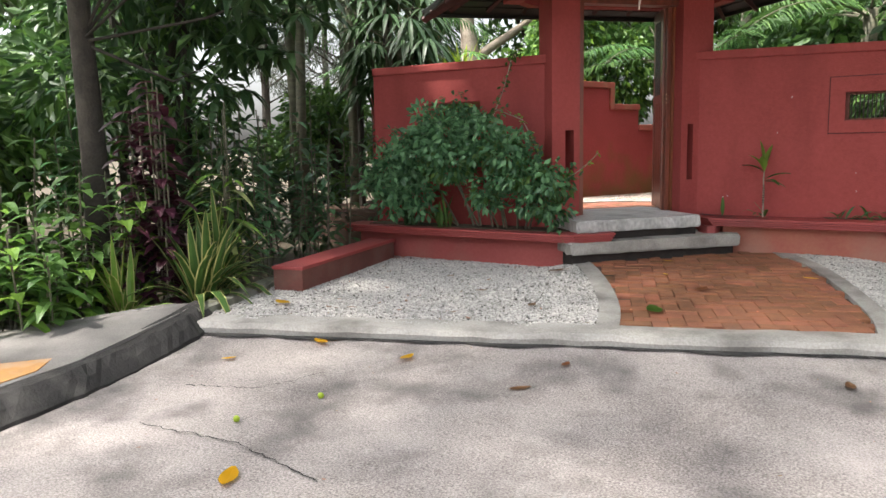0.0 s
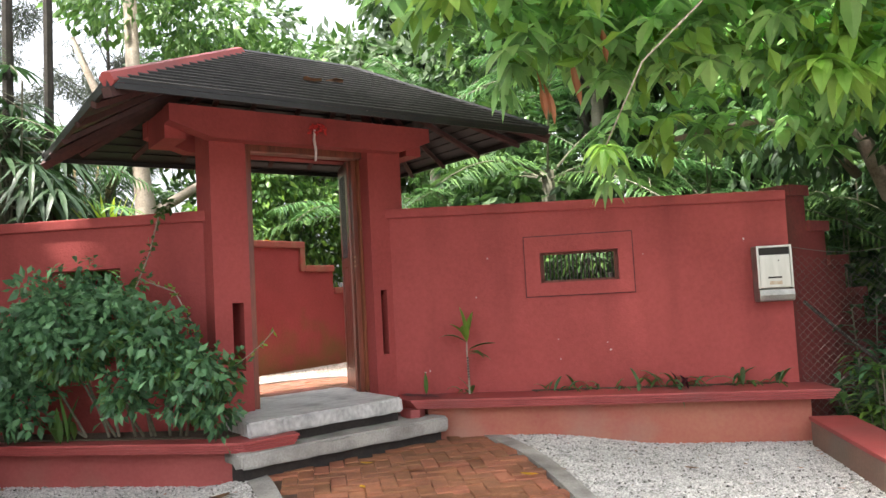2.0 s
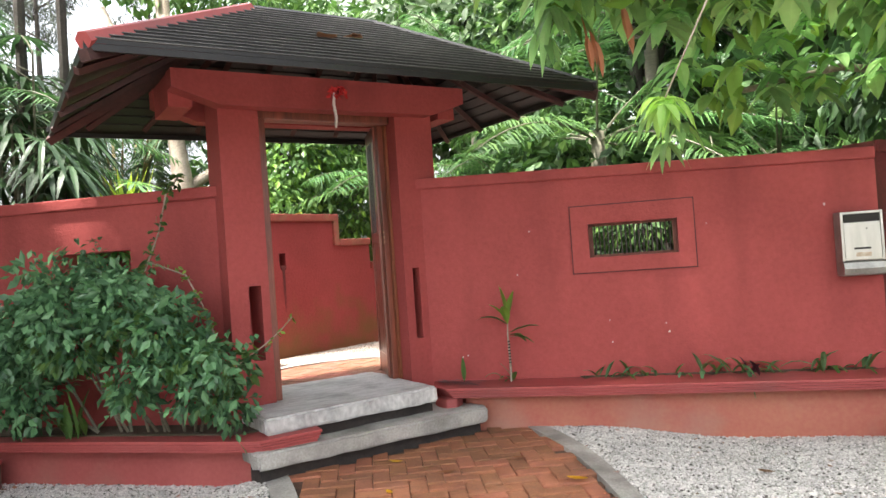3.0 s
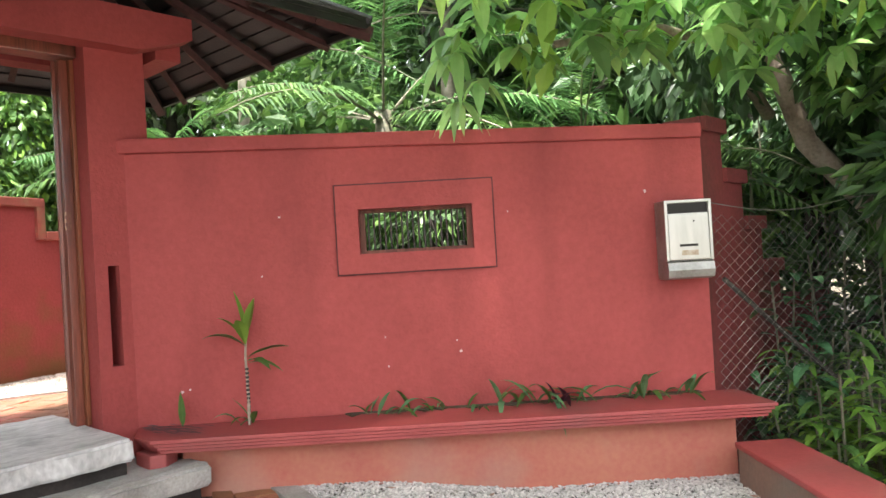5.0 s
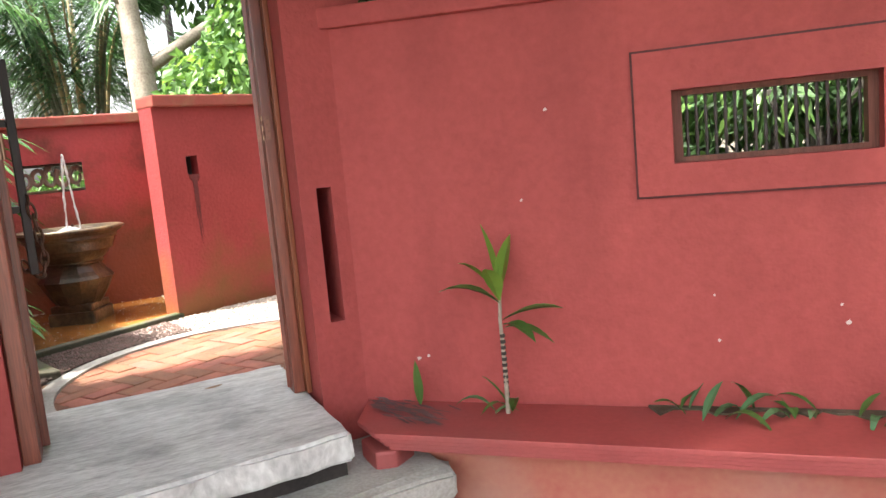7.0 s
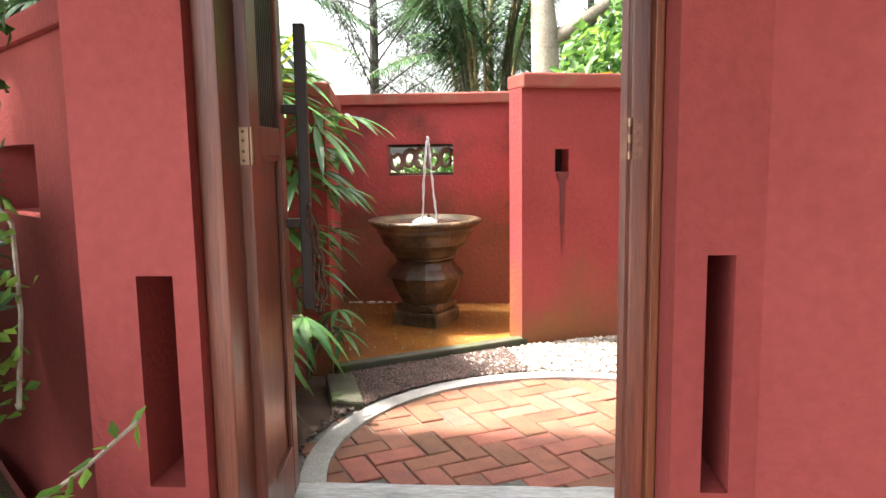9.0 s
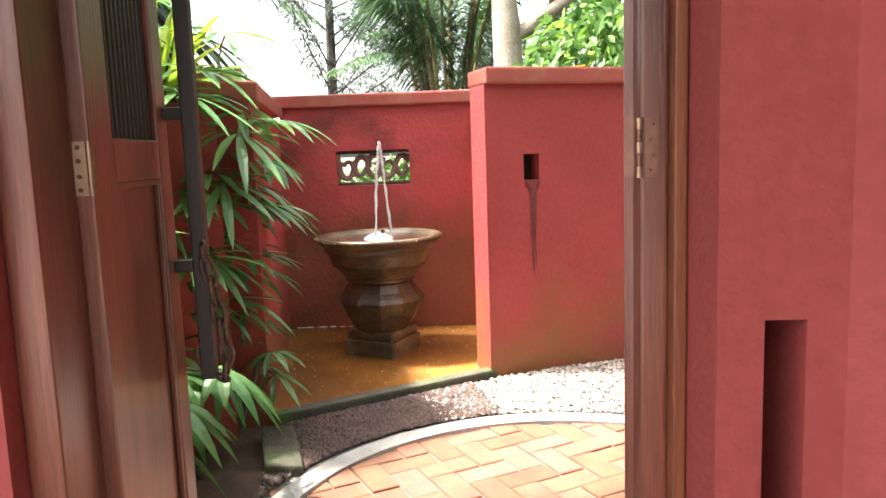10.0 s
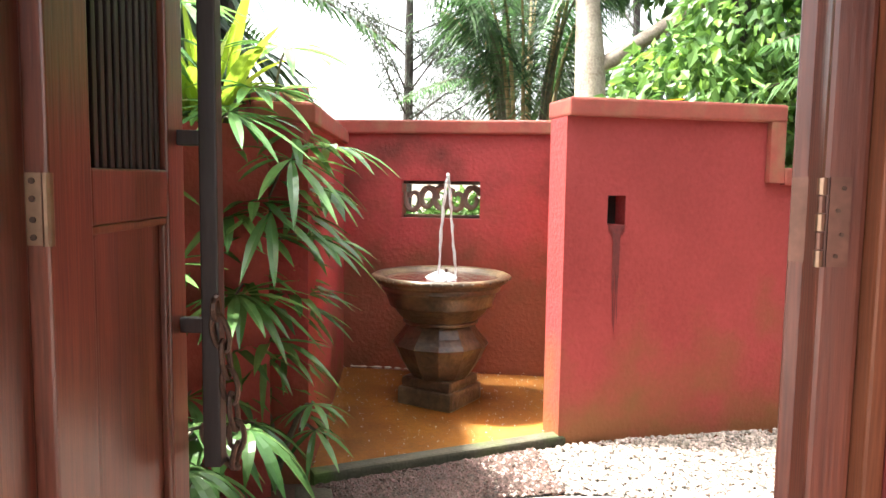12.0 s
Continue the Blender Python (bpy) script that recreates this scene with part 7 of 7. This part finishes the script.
# grime on the ledge's end, and mould at the kerb's foot and on the road
def blot(name, cx, cy, rx, ry, z, material, seed, label, turn=0.0, n=26):
    """A thin irregular stain lying on a surface; z may be a function of x, y."""
    rb = random.Random(seed)
    bm = bmesh.new()
    ph = rb.random() * 9
    vs = []
    for i in range(n):
        a = 6.283 * i / n
        k = 0.72 + 0.28 * math.sin(3 * a + ph) * math.sin(2 * a + ph * 2) + rb.uniform(-0.18, 0.18)
        u, v = rx * k * math.cos(a), ry * k * math.sin(a)
        x, y = cx + u * math.cos(turn) - v * math.sin(turn), cy + u * math.sin(turn) + v * math.cos(turn)
        vs.append(bm.verts.new((x, y, z(x, y) if callable(z) else z)))
    c = bm.verts.new((cx, cy, z(cx, cy) if callable(z) else z))
    for i in range(n):
        bm.faces.new((vs[i], vs[(i + 1) % n], c))
    return tagged(part(name, bm, material), label, "stain", kind="structure")


rg = random.Random(31)
for k in range(70):
    t = rg.random()
    blot("grime", -1.60 + 0.34 * t, 7.62 - 0.17 * t + rg.gauss(0, 0.045), rg.uniform(0.02, 0.075), rg.uniform(0.004, 0.014), 0.8075 + 0.0002 * k, GRIME, 500 + k, "grey streaks of grime on the ledge's end", turn=rg.uniform(-0.75, -0.15), n=14)


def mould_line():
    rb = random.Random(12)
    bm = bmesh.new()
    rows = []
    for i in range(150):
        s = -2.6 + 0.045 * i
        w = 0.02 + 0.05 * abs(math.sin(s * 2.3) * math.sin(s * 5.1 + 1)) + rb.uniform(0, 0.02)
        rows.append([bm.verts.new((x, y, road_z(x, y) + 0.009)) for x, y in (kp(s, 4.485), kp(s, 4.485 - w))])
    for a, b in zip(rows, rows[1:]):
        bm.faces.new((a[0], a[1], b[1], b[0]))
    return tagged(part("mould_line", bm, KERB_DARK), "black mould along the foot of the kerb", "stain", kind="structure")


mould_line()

def crack(points, seed):
    """A thin dark crack wandering over the road."""
    rc = random.Random(seed)
    line = []
    for (x0, y0), (x1, y1) in zip(points, points[1:]):
        for i in range(14):
            t = i / 14
            line.append((x0 + (x1 - x0) * t + rc.uniform(-0.012, 0.012), y0 + (y1 - y0) * t + rc.uniform(-0.012, 0.012)))
    bm = bmesh.new()
    rows = []
    for x, y in line:
        w = rc.uniform(0.0015, 0.005)
        rows.append([bm.verts.new((u, v, road_z(u, v) + 0.0095)) for u, v in ((x, y - w), (x, y + w))])
    for a, b in zip(rows, rows[1:]):
        bm.faces.new((a[0], b[0], b[1], a[1]))
    return tagged(part("road_crack", bm, KERB_DARK), "thin dark crack wandering over the concrete road", "crack", kind="structure")


crack([(-3.1, 2.35), (-2.5, 2.42), (-1.9, 2.3)], 1)
crack([(-3.3, 2.8), (-2.9, 2.95), (-2.7, 3.3)], 3)

# ---- paving bricks in herringbone ----
def herringbone(region, origin, angle, w, z, parent, material, h=0.05, gap=0.006):
    """Bricks two cells long in a herringbone, laid over the region; the nearest ones are objects of their own."""
    me = bpy.data.meshes.new("brick")
    b = box(-w + gap / 2, -w / 2 + gap / 2, -h, w - gap / 2, w / 2 - gap / 2, 0)
    bmesh.ops.bevel(b, geom=[e for e in b.edges if all(v.co.z > -0.001 for v in e.verts)], offset=0.0035, segments=1, affect="EDGES")
    b.to_mesh(me)
    b.free()
    me.materials.append(material)
    rng = random.Random(9)
    ca, sa = math.cos(radians(angle)), math.sin(radians(angle))
    made = 0
    for i in range(-40, 40):
        for j in range(-40, 40):
            k = (i - j) % 4
            if k == 0:
                x, y, rot = (i + 1) * w, (j + 0.5) * w, 0
            elif k == 3:
                x, y, rot = (i + 0.5) * w, (j + 1) * w, 90
            else:
                continue
            X, Y = origin[0] + x * ca - y * sa, origin[1] + x * sa + y * ca
            if not region(X, Y):
                continue
            made += 1
            ob = new("brick", me)
            ob.parent = parent
            ob.matrix_basis = pose(X, Y, z + (rise(X, Y) if z < 0.6 else 0) + rng.uniform(-0.003, 0.003), rng.uniform(-0.7, 0.7), rng.uniform(-0.7, 0.7), angle + rot + rng.uniform(-1.3, 1.3))
    return made


path = empty("brick_path", pose(0, 0, 0), "weathered red brick herringbone path with damp dark joints", "path", kind="structure")
herringbone(lambda x, y: inside(PATH_POLY, x, y) and (KY.x * x + KY.y * y) > 4.70 and 0.7071 * (x - y) > -6.1,
            (-1.0, 5.5), 19, 0.104, YARD, path, BRICK_PATH, gap=0.0045)
court = empty("brick_court", pose(0, 0, 0), "weathered red brick herringbone floor inside the gate", "floor", kind="structure")
herringbone(lambda x, y: math.hypot(x - C0[0], y - C0[1]) < CR - 0.02 and 0.7071 * (x - y) < -7.33, (-2.5, 8.2), -17, 0.105, COURT, court, BRICK, gap=0.007)
